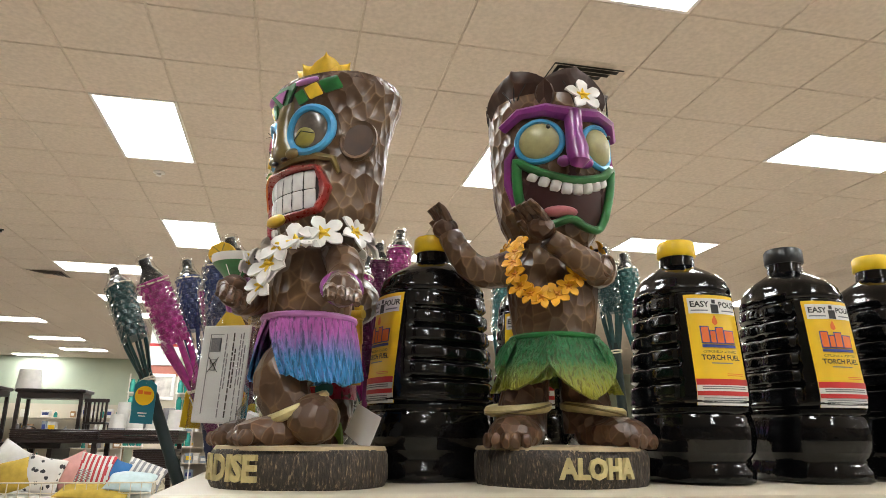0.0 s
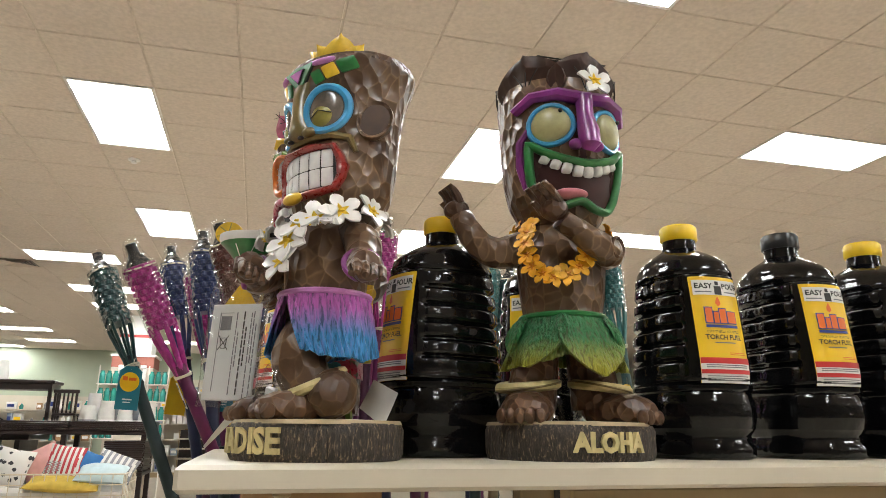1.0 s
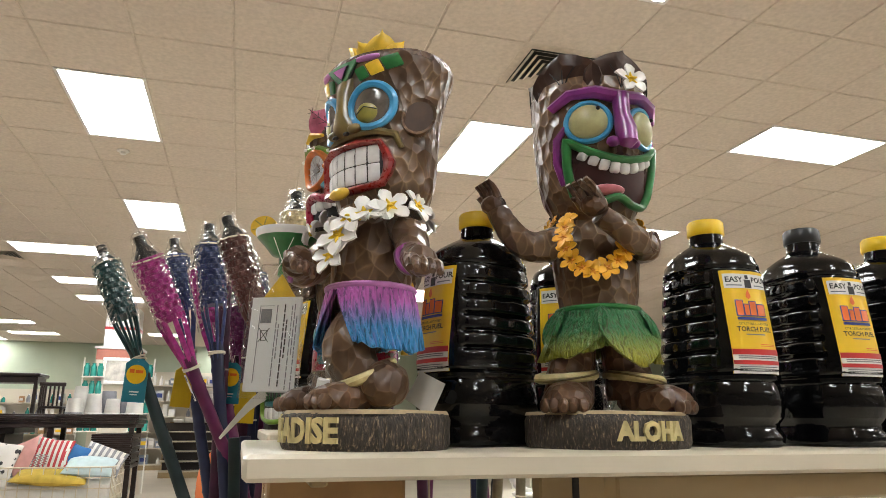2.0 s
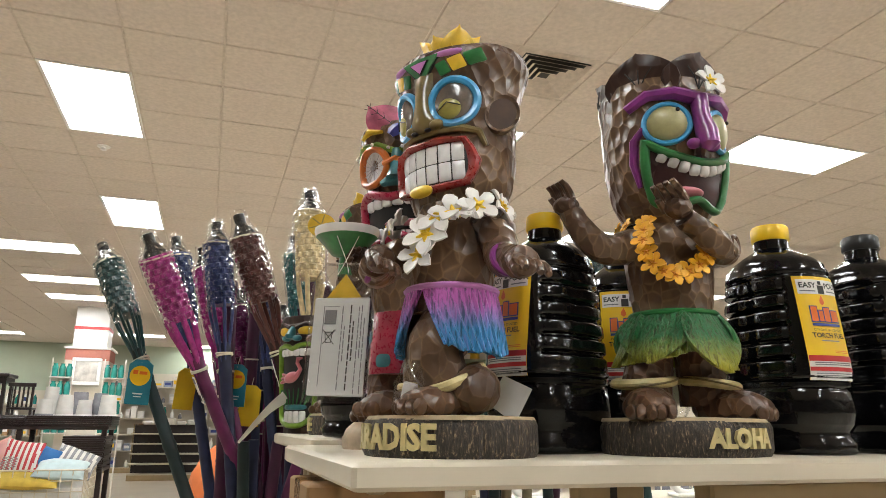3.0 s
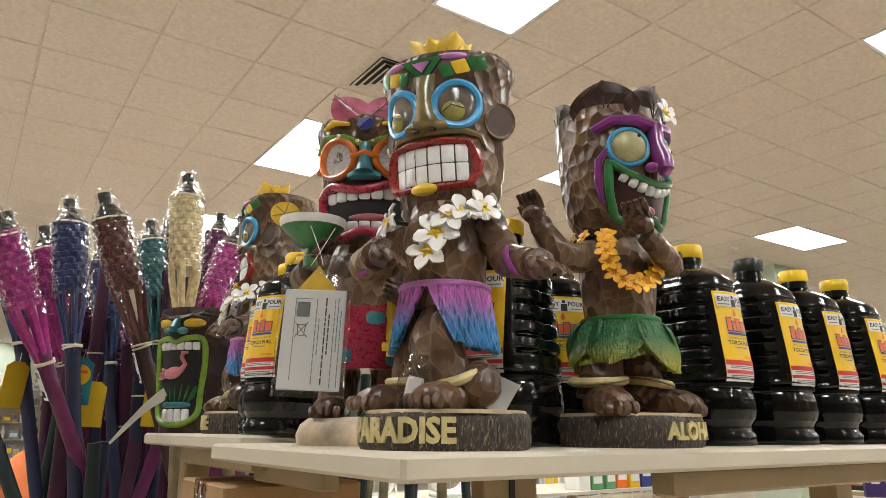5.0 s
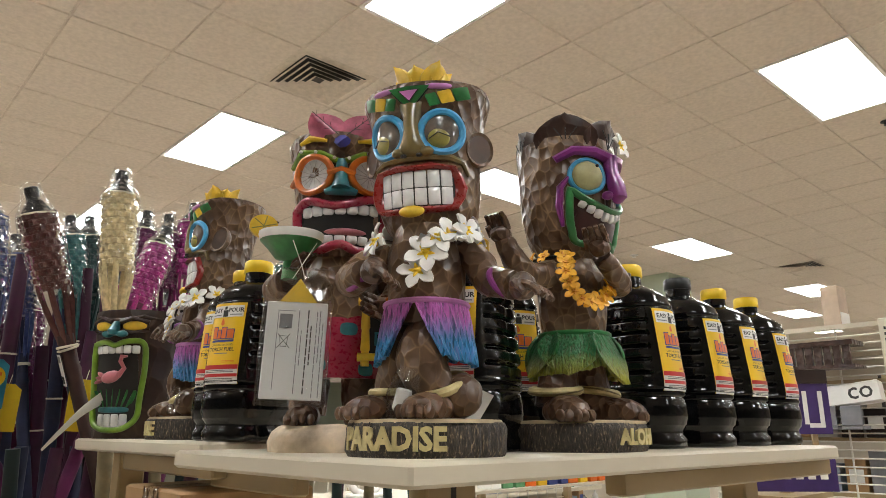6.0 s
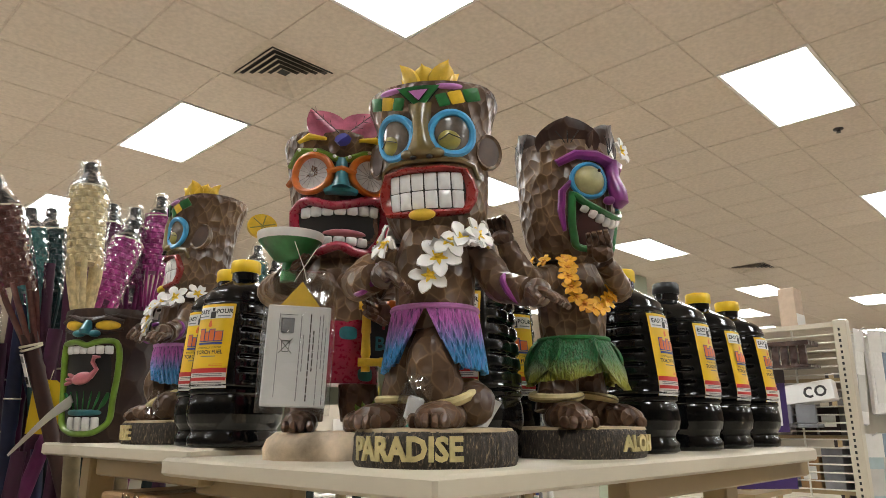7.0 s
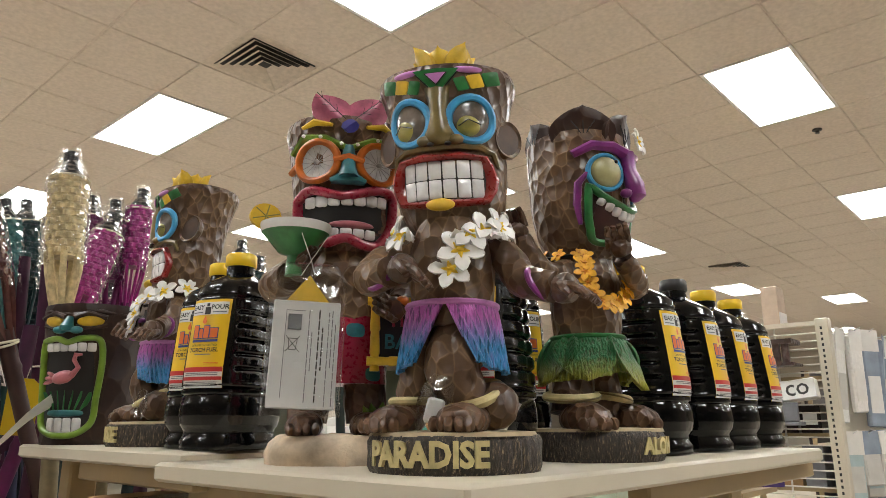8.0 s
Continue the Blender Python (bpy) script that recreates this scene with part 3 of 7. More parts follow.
boxed("beam", (-0.085, 1.2, 1.352), (-0.06, 1.46, 1.3865), TAN_METAL, unit, bevel=0.003)
for x0, x1, y0, y1, top in ((0.36, 0.50, 1.44, 1.48, 1.397), (-0.055, 0.0, 1.98, 2.03, 1.397), (0.80, 0.86, 1.98, 2.03, 1.397), (0.80, 0.86, 1.0, 1.05, 1.386)):
    boxed("post", (x0, y0, 0), (x1, y1, top), TAN_METAL, unit, bevel=0.004)
for z in np.arange(0.2, 1.36, 0.1):
    boxed("slot", (0.425, 1.437, z), (0.438, 1.4415, z + 0.04), BLACK, unit)

carton = thing("cardboard_box", pose(-0.13, 1.46, 0.645), "brown cardboard carton sealed with shiny tape", "box")
boxed("carton", (0, 0, 0), (0.24, 0.25, 0.70), CARD, carton, bevel=0.004)
boxed("tape", (-0.001, 0.09, 0.55), (0.241, 0.16, 0.7015), clear_wrap("packing_tape", 0.3, 90, (0.8, 0.65, 0.45)), carton, "clear packing tape")


# ---- torches ----
TORCH_COLORS = {"green": (0.012, 0.05, 0.05), "pink": (0.32, 0.02, 0.18), "blue": (0.03, 0.045, 0.14), "brown": (0.10, 0.03, 0.025), "natural": (0.62, 0.50, 0.28), "teal": (0.03, 0.13, 0.13), "plum": (0.12, 0.008, 0.07)}
CANE, POLE = {}, {}
for key, c in TORCH_COLORS.items():
    CANE[key] = surface("cane_" + key, c, 0.35, vary=0.35, scale=70, coat=0.2)
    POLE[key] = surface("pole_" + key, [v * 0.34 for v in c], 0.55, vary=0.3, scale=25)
TIE = surface("raffia_tie", (0.6, 0.55, 0.42), 0.7)
TORCH_MESHES = {}


def torch_parts(key):
    """Meshes of a torch whose canister top is at 0 and whose pole goes down -z."""
    if key in TORCH_MESHES:
        return TORCH_MESHES[key]
    out = []

    def keep(build, name, label=""):
        ob = build.make(name)
        out.append((name, ob.data, label))
        bpy.data.objects.remove(ob)

    b = Build()
    b.lathe([(0.012, 0.0), (0.0155, -0.002), (0.0165, -0.012), (0.0155, -0.03), (0.018, -0.034), (0.026, -0.048), (0.034, -0.062), (0.036, -0.068)], FOIL, n=24)
    keep(b, "canister", "dark metal fuel canister")
    n, m = 20, 11
    b = Build()
    for r in range(m):
        z0, z1 = -0.066 - 0.0175 * r, -0.066 - 0.0175 * (r + 1) + 0.0025
        base = 0.042 - 0.006 * r / m
        rows = []
        for z, dr in ((z0, -0.003), (z0 - 0.002, 0.0), (z1 + 0.002, 0.0), (z1, -0.003)):
            row = []
            for i in range(n * 2):
                a = math.pi * i / n
                wave = 0.004 if ((i // 2) + r) % 2 else -0.0024
                row.append(((base + dr + wave) * math.cos(a), (base + dr + wave) * math.sin(a), z))
            rows.append(row)
        b.rings(rows, CANE[key], cap=False)
    b.lathe([(0.039, -0.066), (0.034, -0.26)], CANE[key], n=20)
    keep(b, "woven_head", "woven bamboo basket head")
    for k in range(7):
        a = 2 * math.pi * k / 7
        d = Vector((math.cos(a), math.sin(a), 0))
        b = Build()
        b.tube([d * 0.0365 + Vector((0, 0, -0.25)), d * 0.033 + Vector((0, 0, -0.29)), d * 0.024 + Vector((0, 0, -0.34)), d * 0.016 + Vector((0, 0, -0.385)), d * 0.013 + Vector((0, 0, -0.43))], [0.0075, 0.0078, 0.008, 0.0075, 0.006], CANE[key], n=8, flat=0.6)
        keep(b, "stave")
    b = Build()
    zs, rs = [-0.375], [0.021]
    for k in range(9):
        z = -0.46 - 0.2 * k
        zs += [z + 0.012, z, z - 0.012]
        rs += [0.0178, 0.0205, 0.0178]
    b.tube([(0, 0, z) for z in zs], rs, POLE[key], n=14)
    keep(b, "pole", "bamboo pole with nodes")
    b = Build()
    b.tube(round_path_3((0, 0, -0.405), 0.0225, 3, 4), 0.0034, TIE, n=6, loop=True)
    b.tube(round_path_3((0, 0, -0.411), 0.0225, -5, 0), 0.003, TIE, n=6, loop=True)
    keep(b, "tie", "raffia tie")
    b = Build()
    b.tube(round_path_3((0, 0, -0.072), 0.044, 3, 4), 0.0026, TIE, n=6, loop=True)
    keep(b, "rubber_band", "pale rubber band")
    b = Build()
    rows = []
    for z, r in ((0.012, 0.008), (0.006, 0.02), (-0.03, 0.026), (-0.05, 0.036), (-0.068, 0.0465), (-0.072, 0.0475), (-0.13, 0.051), (-0.2, 0.048), (-0.262, 0.045), (-0.28, 0.047)):
        rows.append([((r + 0.004 * noise.noise(Vector((math.cos(a) * 2, math.sin(a) * 2, z * 30)))) * math.cos(a), (r + 0.004 * noise.noise(Vector((math.cos(a) * 2.5, math.sin(a) * 2.5, z * 30 + 4)))) * math.sin(a), z + 0.004 * math.sin(a * 5) * (z < -0.25)) for a in [2 * math.pi * i / 36 for i in range(36)]])
    b.rings(rows, FILM, cap=False)
    keep(b, "film", "crinkled clear plastic film")
    TORCH_MESHES[key] = out
    return out


def torch(key, top, mid, label, spin=0.0, tag=False):
    top, mid = Vector(top), Vector(mid)
    way = (top - mid).normalized()
    m = Matrix.Translation(top) @ way.to_track_quat("Z", "Y").to_matrix().to_4x4() @ pose(0, 0, 0, 0, 0, spin)
    ob = thing("garden_torch", m, label, "torch", "garden torches")
    length = (top.z - 0.01) / way.z
    for name, mesh, text in torch_parts(key):
        part = new(name, mesh)
        part.parent = ob
        if text:
            part["label"] = text
        if name == "pole":
            part.scale = (1, 1, (length - 0.375) / (2.072 - 0.375))
            part.location.z = -0.375 + 0.375 * part.scale.z
    if tag:
        b = Build()
        b.box((-0.013, -0.0245, -0.5), (0.013, -0.0228, -0.42), PAPER)
        b.box((-0.010, -0.0252, -0.44), (0.010, -0.0246, -0.425), GREY_INK)
        for k in range(5):
            b.box((-0.009 + 0.004 * k, -0.0252, -0.493), (-0.007 + 0.004 * k, -0.0246, -0.475), INK)
        sticker = b.make("price_sticker", ob, "white barcode sticker")
        sticker.matrix_basis = pose(0, 0, 0, 0, 0, -spin - 15)
    return ob


TORCHES = (
    ("green", (-0.661, 2.613, 1.996), (-0.472, 2.534, 1.561), True), ("pink", (-0.498, 2.256, 1.95), (-0.305, 2.357, 1.542), True), ("blue", (-0.454, 2.744, 2.07), (-0.345, 2.72, 1.58), False),
    ("blue", (-0.32, 2.418, 2.045), (-0.255, 2.41, 1.58), False), ("brown", (-0.262, 2.222, 2.02), (-0.10, 2.26, 1.58), True), ("natural", (-0.07, 2.169, 2.095), (-0.045, 2.16, 1.62), False),
    ("pink", (-0.36, 2.6, 2.005), (-0.24, 2.6, 1.55), False), ("teal", (-0.054, 2.7, 2.10), (0.02, 2.68, 1.55), False), ("green", (0.007, 2.72, 2.115), (0.05, 2.7, 1.55), False),
    ("plum", (0.149, 2.6, 2.135), (0.12, 2.6, 1.55), False), ("pink", (0.165, 2.45, 2.05), (0.04, 2.45, 1.58), False), ("blue", (-0.177, 2.8, 2.035), (-0.1, 2.78, 1.55), False),
    ("pink", (0.30, 2.6, 2.195), (0.28, 2.6, 1.6), False), ("plum", (0.226, 2.62, 2.145), (0.24, 2.62, 1.6), False), ("green", (1.099, 2.6, 2.185), (1.14, 2.6, 1.6), False),
    ("teal", (1.183, 2.6, 2.165), (1.23, 2.58, 1.6), False), ("teal", (0.731, 2.7, 2.125), (0.70, 2.7, 1.6), False), ("green", (0.813, 2.7, 2.08), (0.77, 2.7, 1.6), False),
    ("plum", (-0.24, 2.9, 1.93), (-0.16, 2.86, 1.5), False),
)
for k, (key, top, mid, tag) in enumerate(TORCHES):
    names = {"green": "dark green", "pink": "magenta", "blue": "navy blue", "brown": "reddish brown", "natural": "natural straw", "teal": "teal", "plum": "plum purple"}
    torch(key, top, mid, names[key] + " bamboo garden torch wrapped in clear film", k * 41.0, tag)

EXTRA = random.Random(21)
for k in range(16):
    key = ("plum", "blue", "green", "plum", "pink", "teal")[k % 6]
    x, y, z = -0.26 + 0.04 * k + EXTRA.uniform(-0.02, 0.02), 2.75 + EXTRA.uniform(0.0, 0.45), 1.86 + EXTRA.uniform(0, 0.14)
    torch(key, (x, y, z), (x + EXTRA.uniform(-0.03, 0.09), y + EXTRA.uniform(-0.04, 0.02), z - 0.45), {"plum": "plum purple", "blue": "navy blue", "green": "dark green", "pink": "magenta", "teal": "teal"}[key] + " bamboo garden torch wrapped in clear film", k * 23.0)

for k in range(20):
    key = ("plum", "blue", "plum", "green", "pink")[k % 5]
    x, y, z = -0.2 + 0.021 * k, 2.55 + EXTRA.uniform(0.0, 0.5), EXTRA.uniform(1.6, 1.95)
    ob = thing("bamboo_pole", pose(x, y, 0, EXTRA.uniform(-3, 3), EXTRA.uniform(-4, 2), 0), {"plum": "plum purple", "blue": "navy blue", "green": "dark green", "pink": "magenta"}[key] + " bamboo pole standing among the torches", "pole", "bamboo poles")
    b = Build()
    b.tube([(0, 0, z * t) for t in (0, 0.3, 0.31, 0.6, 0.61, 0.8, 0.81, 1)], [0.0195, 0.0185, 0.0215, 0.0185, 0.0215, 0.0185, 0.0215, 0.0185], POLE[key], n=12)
    b.make("cane", ob)
    b = Build()
    b.tube(round_path_3((0, 0, z * 0.85), 0.0205, 0, 0), 0.003, TIE, n=6, loop=True)
    b.make("tie", ob)

# bare poles standing in the rack under and behind the shelf
for k in range(22):
    key = ("natural", "plum", "green", "natural", "blue", "pink")[k % 6] if k > 5 else ("plum", "blue", "green", "plum")[k % 4]
    x, y = -0.2 + 0.05 * k, 2.3 + 0.2 * ((k * 5) % 7) / 7
    ob = thing("bamboo_pole", pose(x, y, 0, 3 * math.sin(k), 4 * math.cos(k * 1.7), 0), "bare " + {"natural": "straw coloured", "plum": "plum purple", "green": "dark green", "blue": "navy blue", "pink": "magenta"}[key] + " bamboo pole leaning in the rack", "pole", "bamboo poles")
    tall = 1.38 if k > 5 else 1.40
    b = Build()
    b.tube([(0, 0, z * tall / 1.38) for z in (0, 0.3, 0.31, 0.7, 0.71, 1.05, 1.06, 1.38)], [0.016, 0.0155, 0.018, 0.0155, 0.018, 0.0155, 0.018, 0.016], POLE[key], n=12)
    b.make("cane", ob)
    b = Build()
    b.tube(round_path_3((0, 0, 1.2), 0.018, 0, 0), 0.003, TIE, n=6, loop=True)
    b.make("tie", ob)


def hang_tag(at, turn, kind):
    label = "teal card hang tag with a yellow sun disc" if kind == "sun" else "plain yellow card hang tag"
    ob = thing("hang_tag", pose(*at, 4, 3, turn), label, "tag")
    mat = TEAL_CARD if kind == "sun" else YELLOW_CARD
    b = Build()
    b.rings([[(-0.034, y, -0.065), (0.034, y, -0.065), (0.034, y, 0.05), (0.016, y, 0.065), (-0.016, y, 0.065), (-0.034, y, 0.05)] for y in (-0.0008, 0.0008)], mat)
    b.make("card", ob)
    b = Build()
    b.tube([(0, 0, 0.055), (0.004, 0.006, 0.09)], 0.0012, TIE, n=6)
    b.make("string", ob)
    if kind == "sun":
        b = Build()
        b.rings([[(0.029 * math.cos(2 * math.pi * i / 28), y, 0.018 + 0.029 * math.sin(2 * math.pi * i / 28)) for i in range(28)] for y in (-0.0018, -0.0009)], LABEL_YELLOW)
        b.make("sun_disc", ob, "yellow printed disc")
        b = Build()
        b.box((-0.02, -0.0026, 0.022), (-0.006, -0.0019, 0.034), LABEL_ORANGE)
        b.box((-0.002, -0.0026, 0.022), (0.02, -0.0019, 0.031), LABEL_ORANGE)
        b.box((-0.014, -0.0022, -0.036), (0.014, -0.0012, -0.032), LABEL_WHITE)
        b.box((-0.011, -0.0022, -0.044), (0.011, -0.0012, -0.041), LABEL_WHITE)
        b.make("print", ob)


TEAL_CARD = surface("teal_card", (0.012, 0.17, 0.24), 0.45, vary=0.08)
YELLOW_CARD = surface("yellow_card", (0.6, 0.40, 0.01), 0.45, vary=0.08)
for at, turn, kind in (((-0.495, 2.50, 1.56), -10, "sun"), ((-0.22, 2.55, 1.56), -25, "sun"), ((-0.37, 2.66, 1.55), 30, "plain"), ((-0.17, 2.62, 1.5), -20, "plain"), ((0.02, 2.32, 1.50), -60, "plain"), ((-0.06, 2.3, 1.5), -30, "plain"), ((1.2, 2.54, 1.55), 30, "plain")):
    hang_tag(at, turn, kind)


# ---- papers and bags on the shelf ----
bag = thing("manual_bag", pose(-0.149, 1.11, 1.541, -2, 2, -36) @ Matrix.Diagonal((0.86, 1, 1, 1)), "folded white instruction sheet in a clear hanging bag", "bag")
b = Build()
b.box((-0.044, -0.002, -0.066), (0.044, 0.002, 0.056), PAPER, bevel=0.0015)
sheet = b.make("paper", bag, "white folded instruction sheet")
b = Build()
b.box((-0.024, -0.0032, 0.022), (-0.006, -0.0021, 0.04), GREY_INK)
for x0, x1, z0, z1 in ((-0.027, -0.0262, -0.055, 0.045), (-0.027, -0.002, 0.044, 0.0446)):
    b.box((x0, -0.0028, z0), (x1, -0.0021, z1), GREY_INK)
b.rings([[tuple(p) for p in round_path_3((-0.016, -0.0026, 0.006), 0.001, 90, 0, 0)] for _ in (0, 1)], INK)
for a, c in (((-0.025, 0.015), (-0.007, -0.003)), ((-0.025, -0.003), (-0.007, 0.015)), ((-0.022, 0.012), (-0.01, 0.012)), ((-0.022, 0.012), (-0.02, -0.001)), ((-0.01, 0.012), (-0.012, -0.001)), ((-0.02, -0.001), (-0.012, -0.001))):
    b.tube([(a[0], -0.0026, a[1]), (c[0], -0.0026, c[1])], 0.0005, INK, n=4)
for k, (x, top, dark) in enumerate(((0.003, 0.045, 0), (0.0075, 0.02, 0), (0.016, 0.046, 1), (0.021, 0.026, 1), (0.029, 0.044, 0), (0.0335, 0.046, 0), (0.038, 0.03, 0))):
    z = top
    random.seed(k)
    while z > (-0.06 if k % 2 == 0 else -0.02):
        run = random.uniform(0.004, 0.011)
        b.box((x, -0.0028, z - run), (x + (0.0018 if dark else 0.0012), -0.0021, z), INK if dark else GREY_INK)
        z -= run + 0.0016
b.make("print", sheet, "small printed text and symbols")
b = Build()
b.rings([[(-0.034, 0.003, 0.05), (0.034, 0.003, 0.05), (0.0, 0.0035, 0.088)], [(-0.034, 0.0045, 0.05), (0.034, 0.0045, 0.05), (0.0, 0.005, 0.088)]], YELLOW)
b.make("card", bag, "yellow folded card")
b = Build()
rows = []
for z in np.linspace(-0.074, 0.1, 16):
    w = 0.051 if z < 0.075 else 0.051 - (z - 0.075) * 0.7
    row = []
    for i in range(28):
        a = 2 * math.pi * i / 28
        q = noise.noise(Vector((math.cos(a) * 2, math.sin(a) * 2, z * 40)))
        row.append(((w + 0.002 * q) * math.copysign(abs(math.cos(a)) ** 0.4, math.cos(a)), (0.007 + 0.003 * q) * math.copysign(abs(math.sin(a)) ** 0.7, math.sin(a)), z))
    rows.append(row)
b.rings(rows, FILM_BAG)
b.make("film", bag, "clear crinkled plastic bag")
b = Build()
b.tube([(-0.012, 0, 0.086), (0.0, 0, 0.105), (0.02, -0.005, 0.135)], 0.0006, WHITE, n=6)
b.tube([(0.006, 0, 0.088), (0.0, 0, 0.105), (-0.016, -0.005, 0.137)], 0.0006, WHITE, n=6)
b.make("string", bag)


def pouch(at, size, turn, label, stuffed=True):
    ob = thing("plastic_pouch", pose(*at, *turn), label, "pouch")
    b = Build()
    rows = []
    for k in range(10):
        t = k / 9
        z = size[2] * (t - 0.5)
        f = 0.55 + 0.45 * math.sin(math.pi * t)
        row = []
        for i in range(22):
            a = 2 * math.pi * i / 22
            q = noise.noise(Vector((math.cos(a) * 2, math.sin(a) * 2, t * 6 + size[0] * 90)))
            row.append((size[0] * f * (1 + 0.3 * q) * math.cos(a), size[1] * f * (1 + 0.4 * q) * math.sin(a), z))
        rows.append(row)
    b.rings(rows, FILM_BAG if stuffed else FILM)
    b.make("film", ob)
    if stuffed:
        b = Build()
        b.box((-size[0] * 0.5, -size[1] * 0.2, -size[2] * 0.3), (size[0] * 0.42, size[1] * 0.2, size[2] * 0.12), PAPER, bevel=0.003)
        b.make("folded_paper", ob, "white folded paper")


pouch((-0.1, 0.952, SHELF + 0.066), (0.02, 0.013, 0.062), (0, 14, -50), "clear pouch with folded white paper between the figure's feet")
pouch((0.252, 1.0, SHELF + 0.071), (0.024, 0.022, 0.06), (0, -6, 20), "crumpled clear plastic bag between the figure's legs", False)
pouch((-0.085, 1.64, SHELF_BACK + 0.07), (0.012, 0.01, 0.05), (0, 10, 40), "clear pouch beside the figure's foot", False)
card = thing("paper_card", pose(0.015, 0.962, SHELF + 0.062, 0, 32, -50) @ Matrix.Diagonal((0.75, 0.75, 0.75, 1)), "bent white paper card behind the figure's heel", "card")
b = Build()
b.rings([[(-0.026 + 0.004 * t, -0.004 * t * t, -0.028 + 0.05 * t), (0.026, -0.004 * t * t + 0.003, -0.028 + 0.056 * t), (0.026, -0.004 * t * t + 0.0038, -0.028 + 0.056 * t), (-0.026 + 0.004 * t, -0.004 * t * t + 0.0008, -0.028 + 0.05 * t)] for t in (0, 0.25, 0.5, 0.75, 1)], PAPER)
b.make("sheet", card)
ticket = thing("paper_ticket", pose(-0.127, 1.915, 1.503), "long white folded paper ticket sticking out over the shelf edge", "ticket")
b = Build()
path = soft([(0.0, 0.0, 0.0), (-0.04, 0.002, -0.032), (-0.098, 0.012, -0.102)], 8)
b.rings([[tuple(p + Vector((-0.010, -0.016, 0.012)) * (1 - 0.8 * i / 8)), tuple(p + Vector((0.010, 0.016, -0.008)) * (1 - 0.8 * i / 8)), tuple(p + Vector((0.010, 0.016, -0.01)) * (1 - 0.8 * i / 8)), tuple(p + Vector((-0.010, -0.016, 0.010)) * (1 - 0.8 * i / 8))] for i, p in enumerate(path)], PAPER)
b.make("sheet", ticket)


# ---- statues ----
def settle(b, level, to, squash, nod, turn=0.0, start=0, lean=(0.0, 0.0)):
    """Squashes the part above a level, lets its front sink and turns the head, as the figures hold their heads."""
    c, k = math.cos(radians(turn)), math.sin(radians(turn))
    for i, (x, y, z) in enumerate(b.v):
        if z > level:
            if turn and i >= start:
                x, y = x * c - y * k, x * k + y * c
            if i >= start:
                x, y = x + lean[0] * max(0, z - 0.27), y + lean[1] * max(0, z - 0.27)
            b.v[i] = (x, y, to + (z - level) * squash + nod * min(0, y))


def fringe(b, z_top, z_low, r_top, r_low, gap_top, gap_low, mat, y=0.0):
    """A skirt of strands round the hips, parted at the front."""
    n, rows = 150, []
    for r in range(10):
        t = r / 9
        gap = radians(gap_top + (gap_low - gap_top) * t)
        row = []
        for i in range(n + 1):
            g = gap + (2 * math.pi - 2 * gap) * i / n
            ragged = (0.006 * noise.noise(Vector((i * 0.16, 3.1, 0))) + 0.003 * noise.noise(Vector((i * 0.7, 1.1, 0)))) * t
            rad = r_top + (r_low - r_top) * t ** 0.8 + 0.0016 * math.sin(i * 1.55 + 1.5 * math.sin(i * 0.2 + 2 * t)) * (0.3 + t)
            row.append((rad * math.sin(g), y - rad * math.cos(g), z_top + (z_low - z_top) * t + ragged - 0.012 * t * math.sin(g) ** 2))
        rows.append(row)
    inner = [[(p[0] * 0.9, y + (p[1] - y) * 0.9, p[2]) for p in row] for row in reversed(rows)]
    b.rings(rows + inner, mat, closed=False)


def lei(b, points, r, petal, heart, count, around=Vector((0, 0, 0))):
    path = soft(points, count - 1)
    b.tube(path, 0.003, BLACK, n=6)
    for i, p in enumerate(path):
        out = Vector((p.x, p.y, 0.012)).normalized()
        b.flower(p + out * 0.003, out + Vector((0, 0, 0.15)), r * (0.92 + 0.16 * ((i * 7) % 5) / 5), petal, heart, spin=i * 0.8)


def eye(head, s, z, a, c, tilt=0.0):
    head.patch((s, z), oval(a * 1.12, c * 1.10, tilt=tilt), 0.001, BLACK, base=0.0012, rings=2)
    head.patch((s, z), oval(a * 0.84, c * 0.86, tilt=tilt), 0.006, GREY_LENS, base=0.003, rings=6)
    head.band(round_path((s, z), oval(a * 0.9, c * 0.91, tilt=tilt)), 0.0056, BLUE, d=0.004, loop=True)


